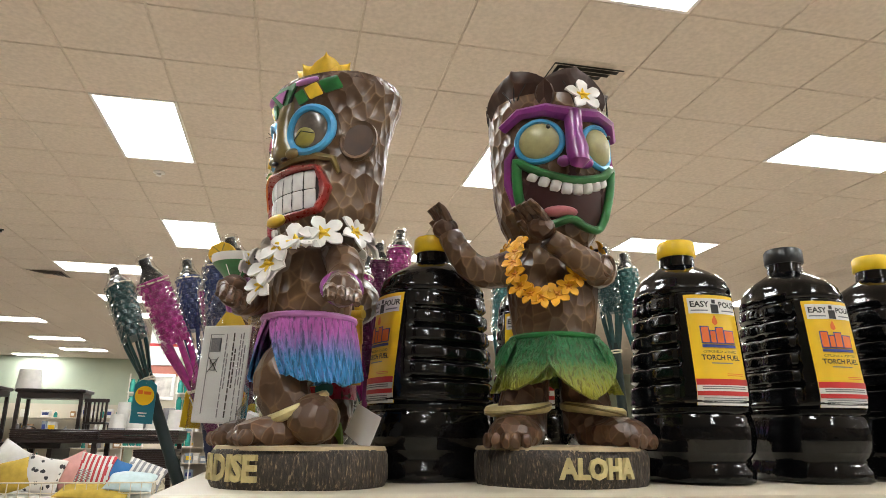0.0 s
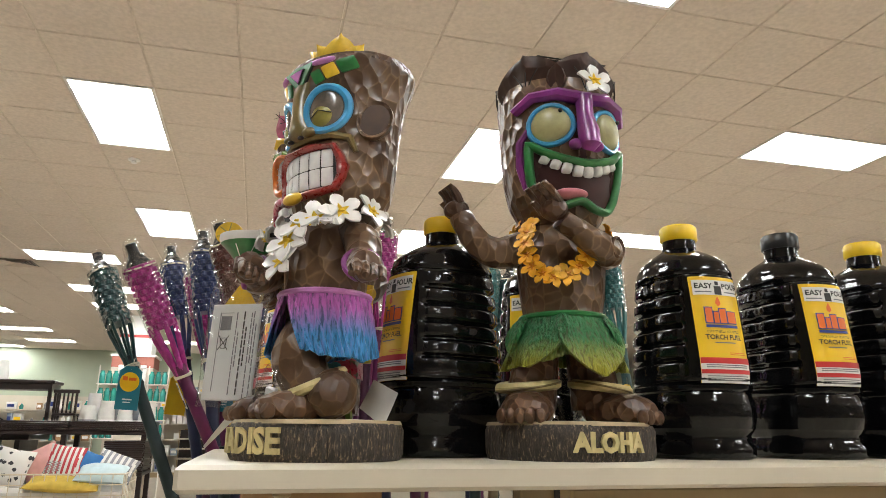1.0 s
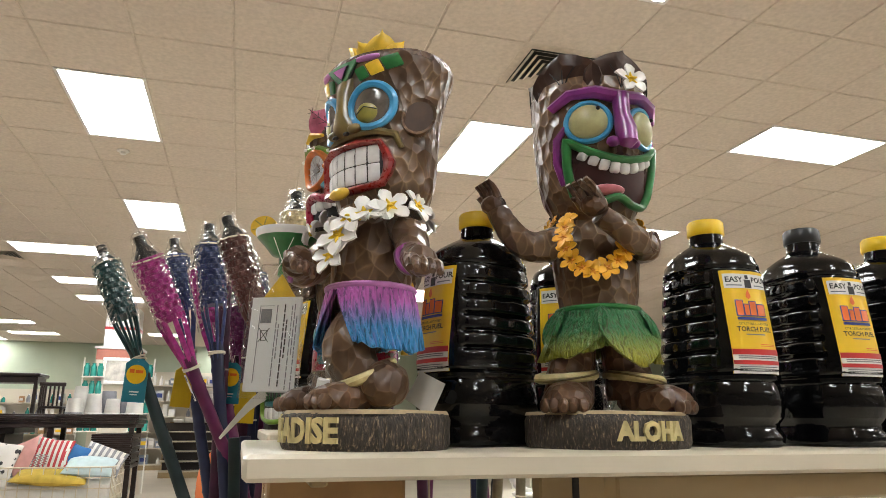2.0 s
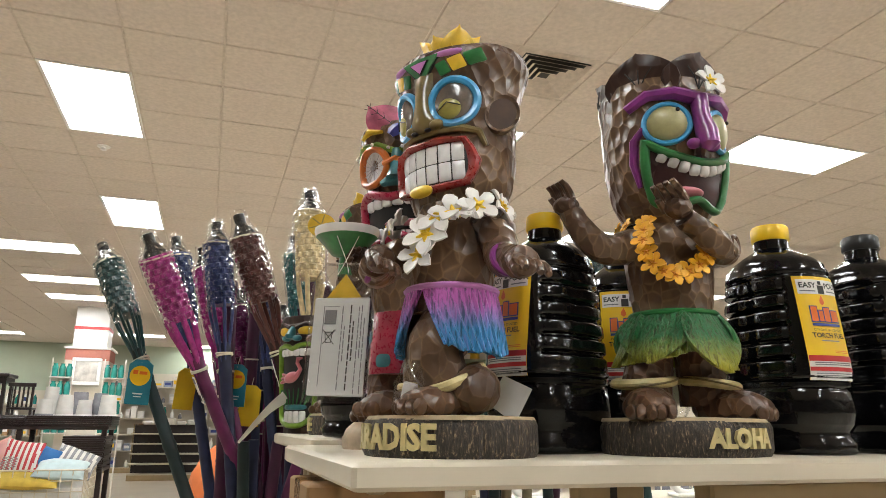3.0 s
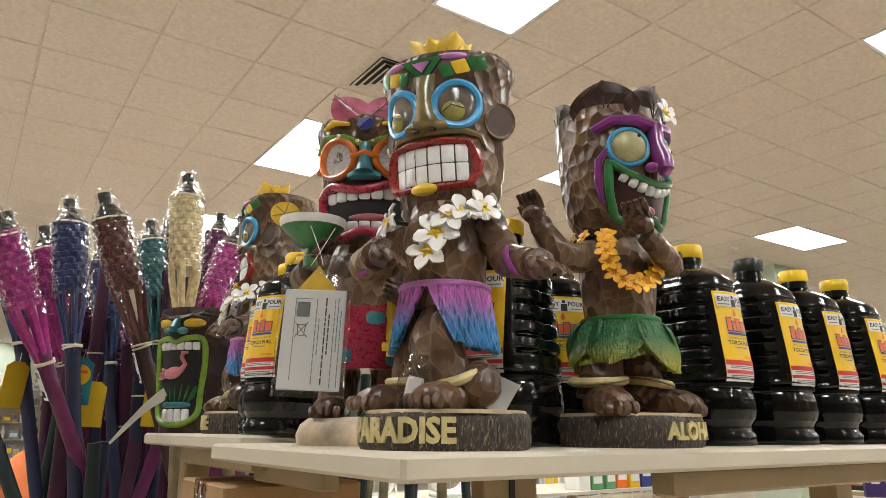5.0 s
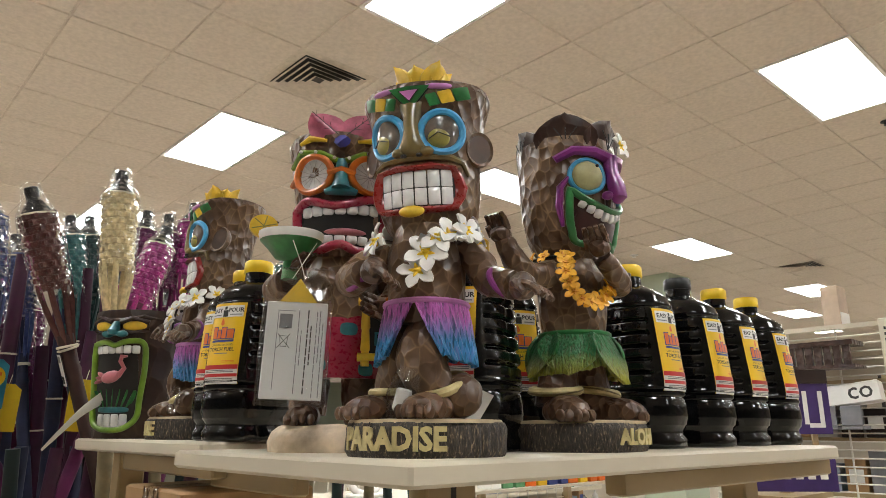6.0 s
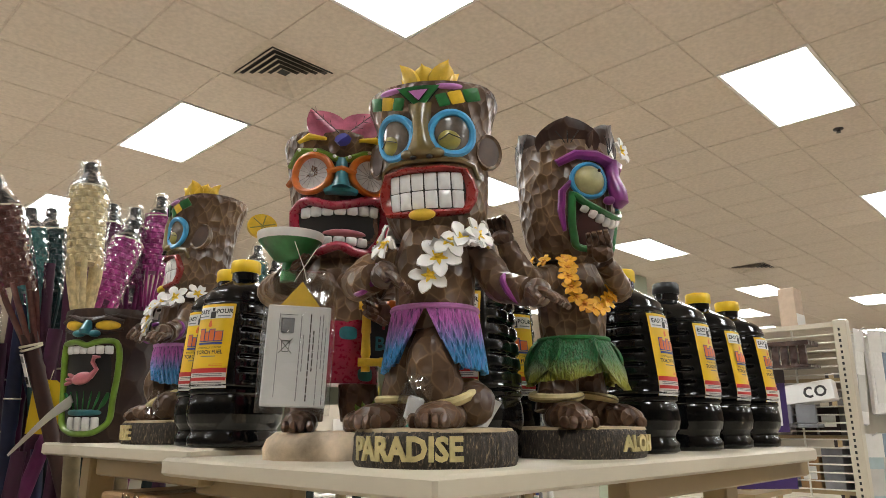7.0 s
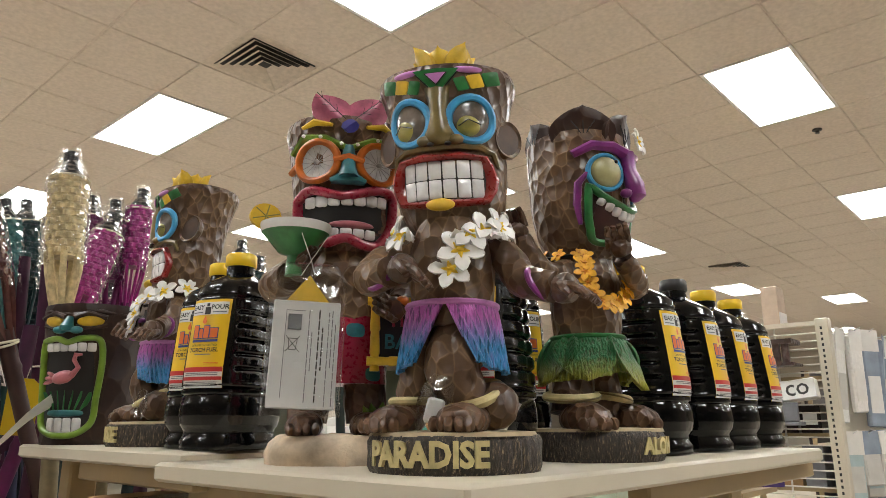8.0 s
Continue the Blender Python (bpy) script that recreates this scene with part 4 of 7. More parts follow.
def grinning_statue(name, m, label, word="PARADISE"):
    """A squat figure with a big barrel head, bared teeth, a lei, a dyed fringe skirt, on a log slice."""
    b = Build()
    log_base(b, 0.0922, 0.037, word, 0.0295, -9, 1.0)
    # legs and feet
    limb(b, [(-0.028, 0.0, 0.165), (-0.036, -0.004, 0.11), (-0.046, 0.0, 0.055)], [0.026, 0.022, 0.02], WOOD)
    b.blob((-0.055, -0.03, 0.051), (0.024, 0.042, 0.017), WOOD_FINE, (0, 0, -18), carve=0.004)
    limb(b, [(0.016, -0.002, 0.165), (0.01, -0.018, 0.132), (0.006, -0.034, 0.102), (0.028, -0.022, 0.055)], [0.026, 0.031, 0.03, 0.022], WOOD)
    b.blob((0.02, -0.045, 0.052), (0.026, 0.043, 0.018), WOOD_FINE, (0, 0, -12), carve=0.004)
    b.blob((0.048, -0.018, 0.066), (0.024, 0.03, 0.026), WOOD, (0, 25, 20), carve=0.004)
    for c, g in (((-0.055, -0.03, 0.047), -18), ((0.02, -0.045, 0.048), -12)):
        for k in range(5):
            q = pose(*c, 0, 0, g) @ Vector(((k - 2) * 0.0092, -0.041 + 0.003 * abs(k - 2), 0))
            b.blob(q, (0.0058, 0.008, 0.0085), WOOD_FINE, (0, 0, g), n=8)
    b.tube(round_path_3((-0.045, 0.0, 0.072), 0.0225, 0, 0), 0.0048, CREAM, n=8, loop=True, flat=1.0)
    b.tube(round_path_3((0.025, -0.025, 0.078), 0.0305, 24, -10), 0.0058, CREAM, n=8, loop=True)
    b.tube(round_path_3((0.025, -0.0255, 0.0795), 0.0322, 24, -10), 0.0026, LIME, n=6, loop=True)
    # skirt, body
    fringe(b, 0.174, 0.114, 0.0505, 0.0615, 1, 33, SKIRT)
    b.tube(round_path_3((0, 0, 0.1745), 0.0505, 0, 0), 0.0036, LILAC, n=8, loop=True)
    body = Head(b, [(0.15, 0.043, 0.041), (0.175, 0.047, 0.045), (0.21, 0.049, 0.047), (0.245, 0.05, 0.045), (0.262, 0.043, 0.041), (0.285, 0.038, 0.038)])
    body.skin(WOOD, n=56, count=26)
    # arms
    limb(b, [(0.045, 0.0, 0.247), (0.068, -0.001, 0.222), (0.082, -0.016, 0.2), (0.116, -0.038, 0.187)], [0.02, 0.0195, 0.0185, 0.0165], WOOD)
    hand(b, (0.127, -0.045, 0.184), (0.8, -0.45, -0.1), (0.1, -0.25, -0.95), WOOD_FINE)
    b.tube(round_path_3((0.1, -0.028, 0.193), 0.0185, 0, 62, -30), 0.0038, PURPLE, n=8, loop=True)
    limb(b, [(-0.045, 0.0, 0.248), (-0.08, -0.008, 0.226), (-0.086, -0.034, 0.205), (-0.055, -0.066, 0.206)], [0.02, 0.0205, 0.02, 0.0165], WOOD)
    hand(b, (-0.04, -0.074, 0.206), (0.85, -0.3, -0.25), (0.1, -0.35, -0.9), WOOD_FINE)
    b.tube(round_path_3((-0.068, -0.053, 0.2065), 0.0195, 10, -60, 40), 0.0038, PURPLE, n=8, loop=True)
    # lei
    ring = [(-0.044, -0.05, 0.247), (-0.057, -0.02, 0.268), (-0.05, 0.04, 0.276), (0.0, 0.06, 0.276), (0.05, 0.035, 0.276), (0.057, -0.012, 0.272), (0.044, -0.04, 0.263), (0.031, -0.056, 0.248), (0.02, -0.062, 0.226), (0.01, -0.064, 0.203)]
    lei(b, ring, 0.0245, WHITE, HEART, 11)
    below = len(b.v)
    # head: an oval barrel that flares to the rim, narrow at the neck
    head = Head(b, [(0.262, 0.036, 0.036), (0.278, 0.053, 0.046), (0.305, 0.0635, 0.055), (0.345, 0.0675, 0.0585), (0.385, 0.0675, 0.06), (0.43, 0.071, 0.0645), (0.462, 0.079, 0.071), (0.484, 0.0855, 0.077), (0.49, 0.084, 0.0755)], y=0.014, power=2.15)
    head.skin(WOOD)
    rim = [[(f * math.sin(g) * 0.0855, 0.014 - f * math.cos(g) * 0.077, z) for g in [2 * math.pi * i / 48 for i in range(48)]] for f, z in ((1.0, 0.484), (0.985, 0.494), (0.93, 0.493), (0.87, 0.478))]
    b.rings(rim, WOOD_FINE, cap=False)
    for k in range(7):
        g = radians(-150 + 50 * k)
        flare = Vector((0.012 * math.sin(g), -0.012 * math.cos(g), 0.047))
        root = Vector((0.03 * math.sin(g), -0.006 - 0.026 * math.cos(g), 0.497))
        leaf(b, root, flare, (math.sin(g), -math.cos(g), 0.2), 0.045 - 0.008 * (k % 2), 0.021, YELLOW, 0.02, "pointed")
    # muzzle, lips, teeth
    head.patch((0, 0.334), oval(0.063, 0.041, 3.0), 0.004, WOOD, base=0.0, rings=4, sink=0.012)
    hexagon = [(-0.0605, 0.331), (-0.054, 0.349), (-0.046, 0.3645), (-0.018, 0.3695), (0.0, 0.3665), (0.018, 0.3695), (0.046, 0.3645), (0.054, 0.349), (0.0605, 0.331), (0.056, 0.316), (0.047, 0.301), (0.02, 0.2965), (0.0, 0.2965), (-0.02, 0.2965), (-0.047, 0.301), (-0.056, 0.316)]
    inner = [(-0.0455, 0.333), (-0.0445, 0.346), (-0.040, 0.3575), (-0.018, 0.3595), (0.0, 0.3585), (0.018, 0.3595), (0.040, 0.3575), (0.0445, 0.346), (0.0455, 0.333), (0.0445, 0.320), (0.040, 0.309), (0.02, 0.307), (0.0, 0.307), (-0.02, 0.307), (-0.040, 0.309), (-0.0445, 0.320)]
    rows = []
    for t, d in ((0.0, -0.006), (0.0, 0.006), (0.22, 0.0115), (0.5, 0.0125), (0.8, 0.009), (1.0, 0.002)):
        rows.append([tuple(head.on(p[0] + (q[0] - p[0]) * t, p[1] + (q[1] - p[1]) * t, d)) for p, q in zip(hexagon, inner)])
    b.rings(rows, RED, cap=False)
    head.patch((0, 0.333), oval(0.0465, 0.0275, 5), 0.001, BLACK, base=0.0035, rings=2)
    for z, tall in ((0.3462, 0.0245), (0.3205, 0.0245)):
        tooth_rows(head, z, 0.0435, 6, tall, TEETH, 0.0045)
    b.blob(head.on(-0.002, 0.2985, 0.012), (0.0165, 0.008, 0.0085), YELLOW, n=12)
    # cheeks and nose
    head.band([(-0.068, 0.352), (-0.06, 0.372), (-0.04, 0.3785), (-0.016, 0.379), (0.016, 0.379), (0.04, 0.3785), (0.06, 0.372), (0.068, 0.352)], [0.003, 0.005, 0.006, 0.0065, 0.0065, 0.006, 0.005, 0.003], TAN_FACE, d=0.0015)
    ridge = []
    for z, half, d in ((0.462, 0.013, 0.004), (0.44, 0.009, 0.0125), (0.42, 0.0095, 0.0145), (0.404, 0.0125, 0.016), (0.394, 0.0165, 0.0165), (0.386, 0.0185, 0.0145), (0.379, 0.0165, 0.006)):
        ridge.append([tuple(head.on(-half * 1.5, z, -0.004)), tuple(head.on(-half, z, d * 0.45)), tuple(head.on(-half * 0.55, z, d * 0.9)), tuple(head.on(0, z, d)), tuple(head.on(half * 0.55, z, d * 0.9)), tuple(head.on(half, z, d * 0.45)), tuple(head.on(half * 1.5, z, -0.004))])
    b.rings(ridge, TAN_FACE)
    for s in (-1, 1):
        b.blob(head.on(s * 0.0155, 0.386, 0.007), (0.0095, 0.009, 0.0075), TAN_FACE, n=12)
        b.blob(head.on(s * 0.008, 0.3795, 0.012), (0.0042, 0.004, 0.003), BLACK, n=8)
        # eyes
        eye(head, s * 0.0345, 0.4155, 0.0275, 0.0335, tilt=s * -0.14)
        head.patch((s * 0.036, 0.386), oval(0.03, 0.014), 0.002, TAN_FACE, base=-0.001, rings=4)
        head.patch((s * 0.0345 - 0.004, 0.4065), oval(0.0135, 0.0155), 0.0045, OLIVE, base=0.006, rings=5, n=24)
        head.band([(s * 0.0345 - 0.0155, 0.4035, 0.001), (s * 0.0345 - 0.006, 0.4125, 0.003), (s * 0.0345 + 0.007, 0.407, 0.001)], 0.0008, BLACK, d=0.009, n=5)
        # ears: hollow dishes turned forward
        ear = head.on(s * 0.089, 0.398, 0.003)
        m2 = Matrix.Translation(ear) @ pose(0, 0, 0, 0, 0, s * 48) @ pose(0, 0, 0, 90, 0, 0)
        dish = []
        for f, d in ((0.72, -0.016), (0.95, -0.006), (1.05, 0.001), (0.98, 0.006), (0.82, 0.004), (0.68, -0.007), (0.45, -0.0145), (0.08, -0.017)):
            dish.append([tuple(m2 @ Vector((0.021 * f * math.cos(g), 0.0275 * f * math.sin(g) + 0.003 * math.cos(g) * s, d))) for g in [2 * math.pi * i / 26 for i in range(26)]])
        b.rings(dish[:5], WOOD, cap=False)
        b.rings(dish[4:], EAR)
        # painted brow band
        for lo, hi, mat in ((0.02, 0.0335, GREEN), (0.0345, 0.052, YELLOW), (0.053, 0.076, GREEN)):
            mid = (lo + hi) / 2
            head.patch((s * mid, 0.457 + mid * 0.27), oval((hi - lo) / 2, 0.0088, 9, s * 0.28), 0.0008, mat, base=0.0028, rings=2, n=20)
        head.patch((s * 0.036, 0.484), oval(0.016, 0.0045, 2.5), 0.002, LILAC, base=0.003, rings=2, n=20)
    tri_shape = [(-0.026, 0.485), (0.026, 0.485), (0.0, 0.450)]
    for k, mat, d in ((1.12, BLACK, 0.0032), (1.0, GREEN, 0.0045), (0.5, BLACK, 0.0056), (0.42, LILAC, 0.0064)):
        cz = 0.4735
        head.b.rings([[tuple(head.on(p[0] * f, cz + (p[1] - cz) * f, d - drop)) for p in ((tri_shape[0][0] * k, cz + (tri_shape[0][1] - cz) * k), (0, cz + (tri_shape[0][1] - cz) * k), (tri_shape[1][0] * k, cz + (tri_shape[1][1] - cz) * k), (0.013 * k, cz - 0.006 * k), (0, cz + (tri_shape[2][1] - cz) * k), (-0.013 * k, cz - 0.006 * k))] for f, drop in ((1.0, 0.006), (0.97, 0.0))], mat)
    settle(b, 0.25, 0.245, 0.885, 0.12, 0, below, (-0.045, 0.07))
    ob = b.make(name, m=m)
    return tagged(ob, label, "statue")


def laughing_statue(m, label):
    """A tall-headed laughing figure with a leaf crown, leaf skirt and a lei, waving, on a log slice."""
    b = Build()
    log_base(b, 0.0975, 0.038, "ALOHA", 0.0245, 3, 2.3)
    for s in (-1, 1):
        limb(b, [(s * 0.026, 0.004, 0.16), (s * 0.034, 0.004, 0.12), (s * 0.044, 0.004, 0.06)], [0.022, 0.027, 0.031], WOOD_FINE)
        b.blob((s * 0.058, -0.022, 0.054), (0.030, 0.048, 0.022), WOOD_FINE, (0, 0, s * 34), carve=0.004)
        b.tube(round_path_3((s * 0.047, 0.002, 0.083), 0.0335, 4, s * 6), 0.0062, CREAM, n=8, loop=True)
        b.tube(round_path_3((s * 0.047, 0.002, 0.083), 0.0388, 4, s * 10), 0.0014, TAN_FACE, n=6, loop=True)
        for k in range(5):
            q = pose(s * 0.058, -0.022, 0.047, 0, 0, s * 34) @ Vector(((k - 2) * 0.0105, -0.045 + 0.003 * abs(k - 2), 0))
            b.blob(q, (0.0062, 0.008, 0.009), WOOD_FINE, n=8)
    body = Head(b, [(0.13, 0.046, 0.044), (0.163, 0.0475, 0.046), (0.2, 0.053, 0.049), (0.245, 0.058, 0.05), (0.268, 0.048, 0.043), (0.295, 0.04, 0.04)])
    body.skin(WOOD, n=60, count=28)
    fringe(b, 0.165, 0.115, 0.0495, 0.068, 0, 1, LEAVES)
    for g, wide, long in ((-62, 0.046, 0.068), (10, 0.046, 0.08), (74, 0.044, 0.07), (132, 0.046, 0.068), (190, 0.048, 0.07), (245, 0.046, 0.068)):
        q = radians(g)
        out = Vector((math.sin(q), -math.cos(q), 0))
        leaf(b, out * 0.05 + Vector((0, 0, 0.164)), Vector((out.x * 0.42, out.y * 0.42, -1)), out, long, wide, LEAVES, 0.02, "pointed")
    b.tube(round_path_3((0, 0, 0.164), 0.0515, 0, 0), 0.0034, GREEN, n=8, loop=True)
    # raised arm and bent arm
    limb(b, [(-0.048, 0.0, 0.254), (-0.08, 0.008, 0.246), (-0.105, 0.016, 0.26), (-0.125, 0.024, 0.304)], [0.023, 0.021, 0.019, 0.014], WOOD)
    hand(b, (-0.129, 0.026, 0.313), (-0.15, 0.05, 0.98), (-0.9, -0.2, 0.2), WOOD_FINE)
    limb(b, [(0.044, -0.002, 0.25), (0.046, -0.036, 0.243), (0.024, -0.068, 0.238), (-0.036, -0.08, 0.27)], [0.021, 0.019, 0.018, 0.0135], WOOD)
    b.tube(round_path_3((0.036, -0.078, 0.24), 0.012, 90, 0, 30), 0.0026, WOOD_FINE, n=6, loop=True)
    hand(b, (-0.046, -0.083, 0.282), (-0.5, -0.1, 0.85), (-0.75, -0.4, 0.2), WOOD_FINE)
    strand = [(-0.05, -0.03, 0.275), (-0.058, -0.034, 0.258), (-0.06, -0.038, 0.238), (-0.056, -0.043, 0.218), (-0.044, -0.05, 0.206), (-0.028, -0.056, 0.203), (-0.01, -0.06, 0.212), (0.002, -0.062, 0.228)]
    lei(b, strand, 0.0145, PETAL, AMBER, 10)
    lei(b, [(-0.045, -0.02, 0.282), (-0.048, 0.03, 0.285), (0.0, 0.052, 0.285), (0.048, 0.03, 0.285), (0.052, -0.02, 0.28)], 0.013, PETAL, AMBER, 8)
    head = Head(b, [(0.272, 0.035, 0.036), (0.29, 0.05, 0.05), (0.32, 0.062, 0.062), (0.36, 0.0695, 0.069), (0.41, 0.0735, 0.073), (0.46, 0.0745, 0.074), (0.49, 0.076, 0.075), (0.50, 0.074, 0.073)], power=2.15)
    head.skin(WOOD)
    # crown of carved leaves with a yellow flower inside
    for k, (g, tall, wide) in enumerate(((-53, 0.072, 0.05), (5, 0.071, 0.049), (62, 0.06, 0.04), (122, 0.058, 0.044), (182, 0.06, 0.044), (243, 0.062, 0.044))):
        q = radians(g)
        out = Vector((math.sin(q), -math.cos(q), 0))
        root = out * 0.067 + Vector((0, 0, 0.47))
        leaf(b, root, Vector((out.x * 0.12, out.y * 0.12, 1)), out, tall, wide, WOOD_RED, 0.08, "round")
        for s in (-1, 0, 1):
            side = Vector((math.cos(q), math.sin(q), 0))
            b.tube([root + out * 0.0075 + Vector((0, 0, 0.012)), root + out * 0.0105 + side * s * 0.008 + Vector((0, 0, 0.03)), root + out * 0.010 + side * s * 0.017 + Vector((0, 0, 0.045))], 0.0009, BLACK, n=5)
    b.flower((0.0, -0.035, 0.522), (0, -0.6, 0.8), 0.024, PETAL, YELLOW)
    b.flower((-0.03, 0.03, 0.512), (0, 0.5, 0.8), 0.022, PETAL, YELLOW)
    # face
    head.patch((0.0, 0.343), oval(0.058, 0.046, 2.4), 0.001, MOUTH, base=0.0, rings=3)
    mouth = [(-0.064, 0.395), (-0.038, 0.374), (0.0, 0.362), (0.038, 0.374), (0.064, 0.395), (0.061, 0.347), (0.047, 0.306), (0.021, 0.3), (0.0, 0.308), (-0.021, 0.3), (-0.047, 0.306), (-0.061, 0.347)]
    ring = soft([(p[0], p[1], 0) for p in mouth + mouth[:1]], 60)[:-1]
    b.rings([[tuple(head.on(p.x * f, 0.34 + (p.y - 0.34) * f, d)) for p in ring] for f, d in ((1.0, 0.004), (0.6, 0.003), (0.1, 0.0028))], MOUTH)
    head.band([(p.x, p.y) for p in ring], 0.0062, GREEN, d=0.006, loop=True, n=9)
    for k in range(8):
        s = (k - 3.5) * 0.0126
        z = 0.362 + 0.028 * (abs(s) / 0.054) ** 1.6 - 0.012
        head.patch((s, z), oval(0.0061, 0.0085, 5, 0.5 * s / 0.05), 0.004, TEETH, base=0.005, rings=3, n=18)
    head.patch((-0.012, 0.318), oval(0.02, 0.008, 2.2), 0.005, TONGUE, base=0.004, rings=3, n=18)
    head.band([(-0.066, 0.418), (-0.0775, 0.4), (-0.0775, 0.365), (-0.068, 0.33)], [0.004, 0.006, 0.0058, 0.003], PURPLE, d=0.003)
    head.band([(0.066, 0.418), (0.0775, 0.4), (0.0775, 0.365), (0.068, 0.33)], [0.004, 0.006, 0.0058, 0.003], PURPLE, d=0.003)
    head.band([(-0.085, 0.452), (-0.06, 0.467), (-0.03, 0.468), (0.0, 0.461), (0.03, 0.468), (0.06, 0.467), (0.085, 0.452)], [0.007, 0.0085, 0.0095, 0.011, 0.0095, 0.0085, 0.007], PURPLE, d=0.005)
    b.tube([head.on(0, 0.464, 0.006), head.on(0, 0.43, 0.009), head.on(0, 0.402, 0.017), head.on(0, 0.384, 0.021), head.on(0, 0.378, 0.016)], [0.011, 0.0105, 0.0135, 0.0125, 0.008], PURPLE, n=12)
    for s in (-1, 1):
        b.blob(head.on(s * 0.012, 0.386, 0.012), (0.0085, 0.009, 0.008), PURPLE, n=10)
        head.patch((s * 0.0385, 0.421), oval(0.029, 0.0335), 0.001, BLUE, base=0.002, rings=2)
        head.band(round_path((s * 0.0385, 0.421), oval(0.0262, 0.0305)), 0.0042, BLUE, d=0.003, loop=True)
        head.patch((s * 0.0385, 0.421), oval(0.0245, 0.0285), 0.009, LENS, base=0.003, rings=7)
        b.blob(head.on(s * 0.0385 + 0.011, 0.439, 0.0105), (0.0028, 0.0025, 0.0032), BLACK, n=8)
    b.flower(head.on(0.006, 0.484, 0.018), (0.15, -0.98, 0.12), 0.0235, WHITE, HEART, spin=0.3)
    b.blob((0, 0.0, 0.284), (0.048, 0.045, 0.012), WOOD_FINE, n=16)
    settle(b, 0.25, 0.25, 0.82, 0.0)
    ob = b.make("tiki_statue", m=m)
    return tagged(ob, label, "statue")


def goggled_statue(m, label):
    """A stout figure in round orange goggles and red shorts, with a cocktail and a bamboo-framed sign, on sand."""
    b = Build()
    rows = []
    for z, f in ((0.0, 1.0), (0.012, 1.02), (0.026, 0.96), (0.034, 0.85), (0.036, 0.4)):
        rows.append([((0.088 + 0.010 * noise.noise(Vector((math.cos(g) * 2, math.sin(g) * 2, 5)))) * f * math.cos(g), (0.078 + 0.012 * noise.noise(Vector((math.cos(g) * 3, math.sin(g) * 3, 1)))) * f * math.sin(g) - 0.008, z + 0.003 * noise.noise(Vector((math.cos(g) * 4, math.sin(g) * 4, z * 60)))) for g in [2 * math.pi * i / 40 for i in range(40)]])
    b.rings(rows, SAND)
    for s in (-1, 1):
        limb(b, [(s * 0.034, 0.0, 0.12), (s * 0.038, -0.004, 0.05)], [0.03, 0.026], WOOD_FINE)
        b.blob((s * 0.04, -0.028, 0.046), (0.024, 0.036, 0.018), WOOD_FINE, carve=0.004)
        for k in range(4):
            b.blob((s * 0.04 + (k - 1.5) * 0.0105, -0.06, 0.042), (0.0056, 0.007, 0.008), WOOD_FINE, n=8)
    shorts = Head(b, [(0.098, 0.064, 0.05), (0.12, 0.063, 0.051), (0.165, 0.059, 0.051), (0.186, 0.056, 0.05)])
    shorts.skin(CRIMSON, n=48, count=16, carve=0.001)
    for s, z in ((-0.06, 0.15), (-0.02, 0.115), (0.045, 0.11), (0.02, 0.165), (0.075, 0.15), (-0.09, 0.12)):
        shorts.patch((s, z), oval(0.012, 0.009, 3), 0.0008, TEAL, base=0.001, rings=2, n=14, sink=0.003)
    body = Head(b, [(0.17, 0.052, 0.047), (0.20, 0.06, 0.055), (0.235, 0.064, 0.054), (0.262, 0.056, 0.046), (0.285, 0.045, 0.04)])
    body.skin(WOOD, n=56, count=24)
    b.blob((-0.022, -0.045, 0.235), (0.026, 0.016, 0.018), WOOD, carve=0.002)
    b.blob((0.026, -0.045, 0.235), (0.026, 0.016, 0.018), WOOD, carve=0.002)
    limb(b, [(-0.055, 0.0, 0.255), (-0.085, -0.02, 0.225), (-0.064, -0.07, 0.228)], [0.024, 0.023, 0.018], WOOD)
    hand(b, (-0.05, -0.086, 0.235), (0.3, -0.3, 0.8), (0.8, -0.5, 0.1), WOOD_FINE)
    limb(b, [(0.055, 0.0, 0.255), (0.088, -0.015, 0.225), (0.075, -0.055, 0.195)], [0.024, 0.023, 0.018], WOOD)
    hand(b, (0.068, -0.066, 0.19), (-0.6, -0.5, 0.1), (-0.2, -0.8, 0.2), WOOD_FINE)
    # cocktail
    g = Vector((-0.057, -0.096, 0))
    b.lathe([(0.011, 0.224), (0.009, 0.252), (0.02, 0.256), (0.031, 0.272), (0.0415, 0.285)], GREEN, n=28, at=g)
    b.lathe([(0.0415, 0.285), (0.044, 0.293), (0.0435, 0.298), (0.039, 0.298), (0.028, 0.293)], WHITE, n=28, at=g)
    m2 = pose(g.x - 0.037, g.y - 0.006, 0.308, 90, 0, 20)
    b.rings([[tuple(m2 @ Vector((0.019 * math.cos(t), 0.019 * math.sin(t), z))) for t in [2 * math.pi * i / 24 for i in range(24)]] for z in (-0.004, 0.004)], YELLOW)
    for k in range(3):
        a = k * math.pi / 3 + 0.3
        b.tube([m2 @ Vector((-0.017 * math.cos(a), -0.017 * math.sin(a), 0.0042)), m2 @ Vector((0.017 * math.cos(a), 0.017 * math.sin(a), 0.0042))], 0.0009, OLIVE, n=5)
    # sign in a bamboo frame
    for x in (0.045, 0.115):
        b.tube([(x, -0.064, 0.112 + 0.1 * t) for t in (0, 0.2, 0.22, 0.5, 0.52, 0.8, 0.82, 1)], [0.0062, 0.0055, 0.0068, 0.0055, 0.0068, 0.0055, 0.0068, 0.006], YELLOW, n=9)
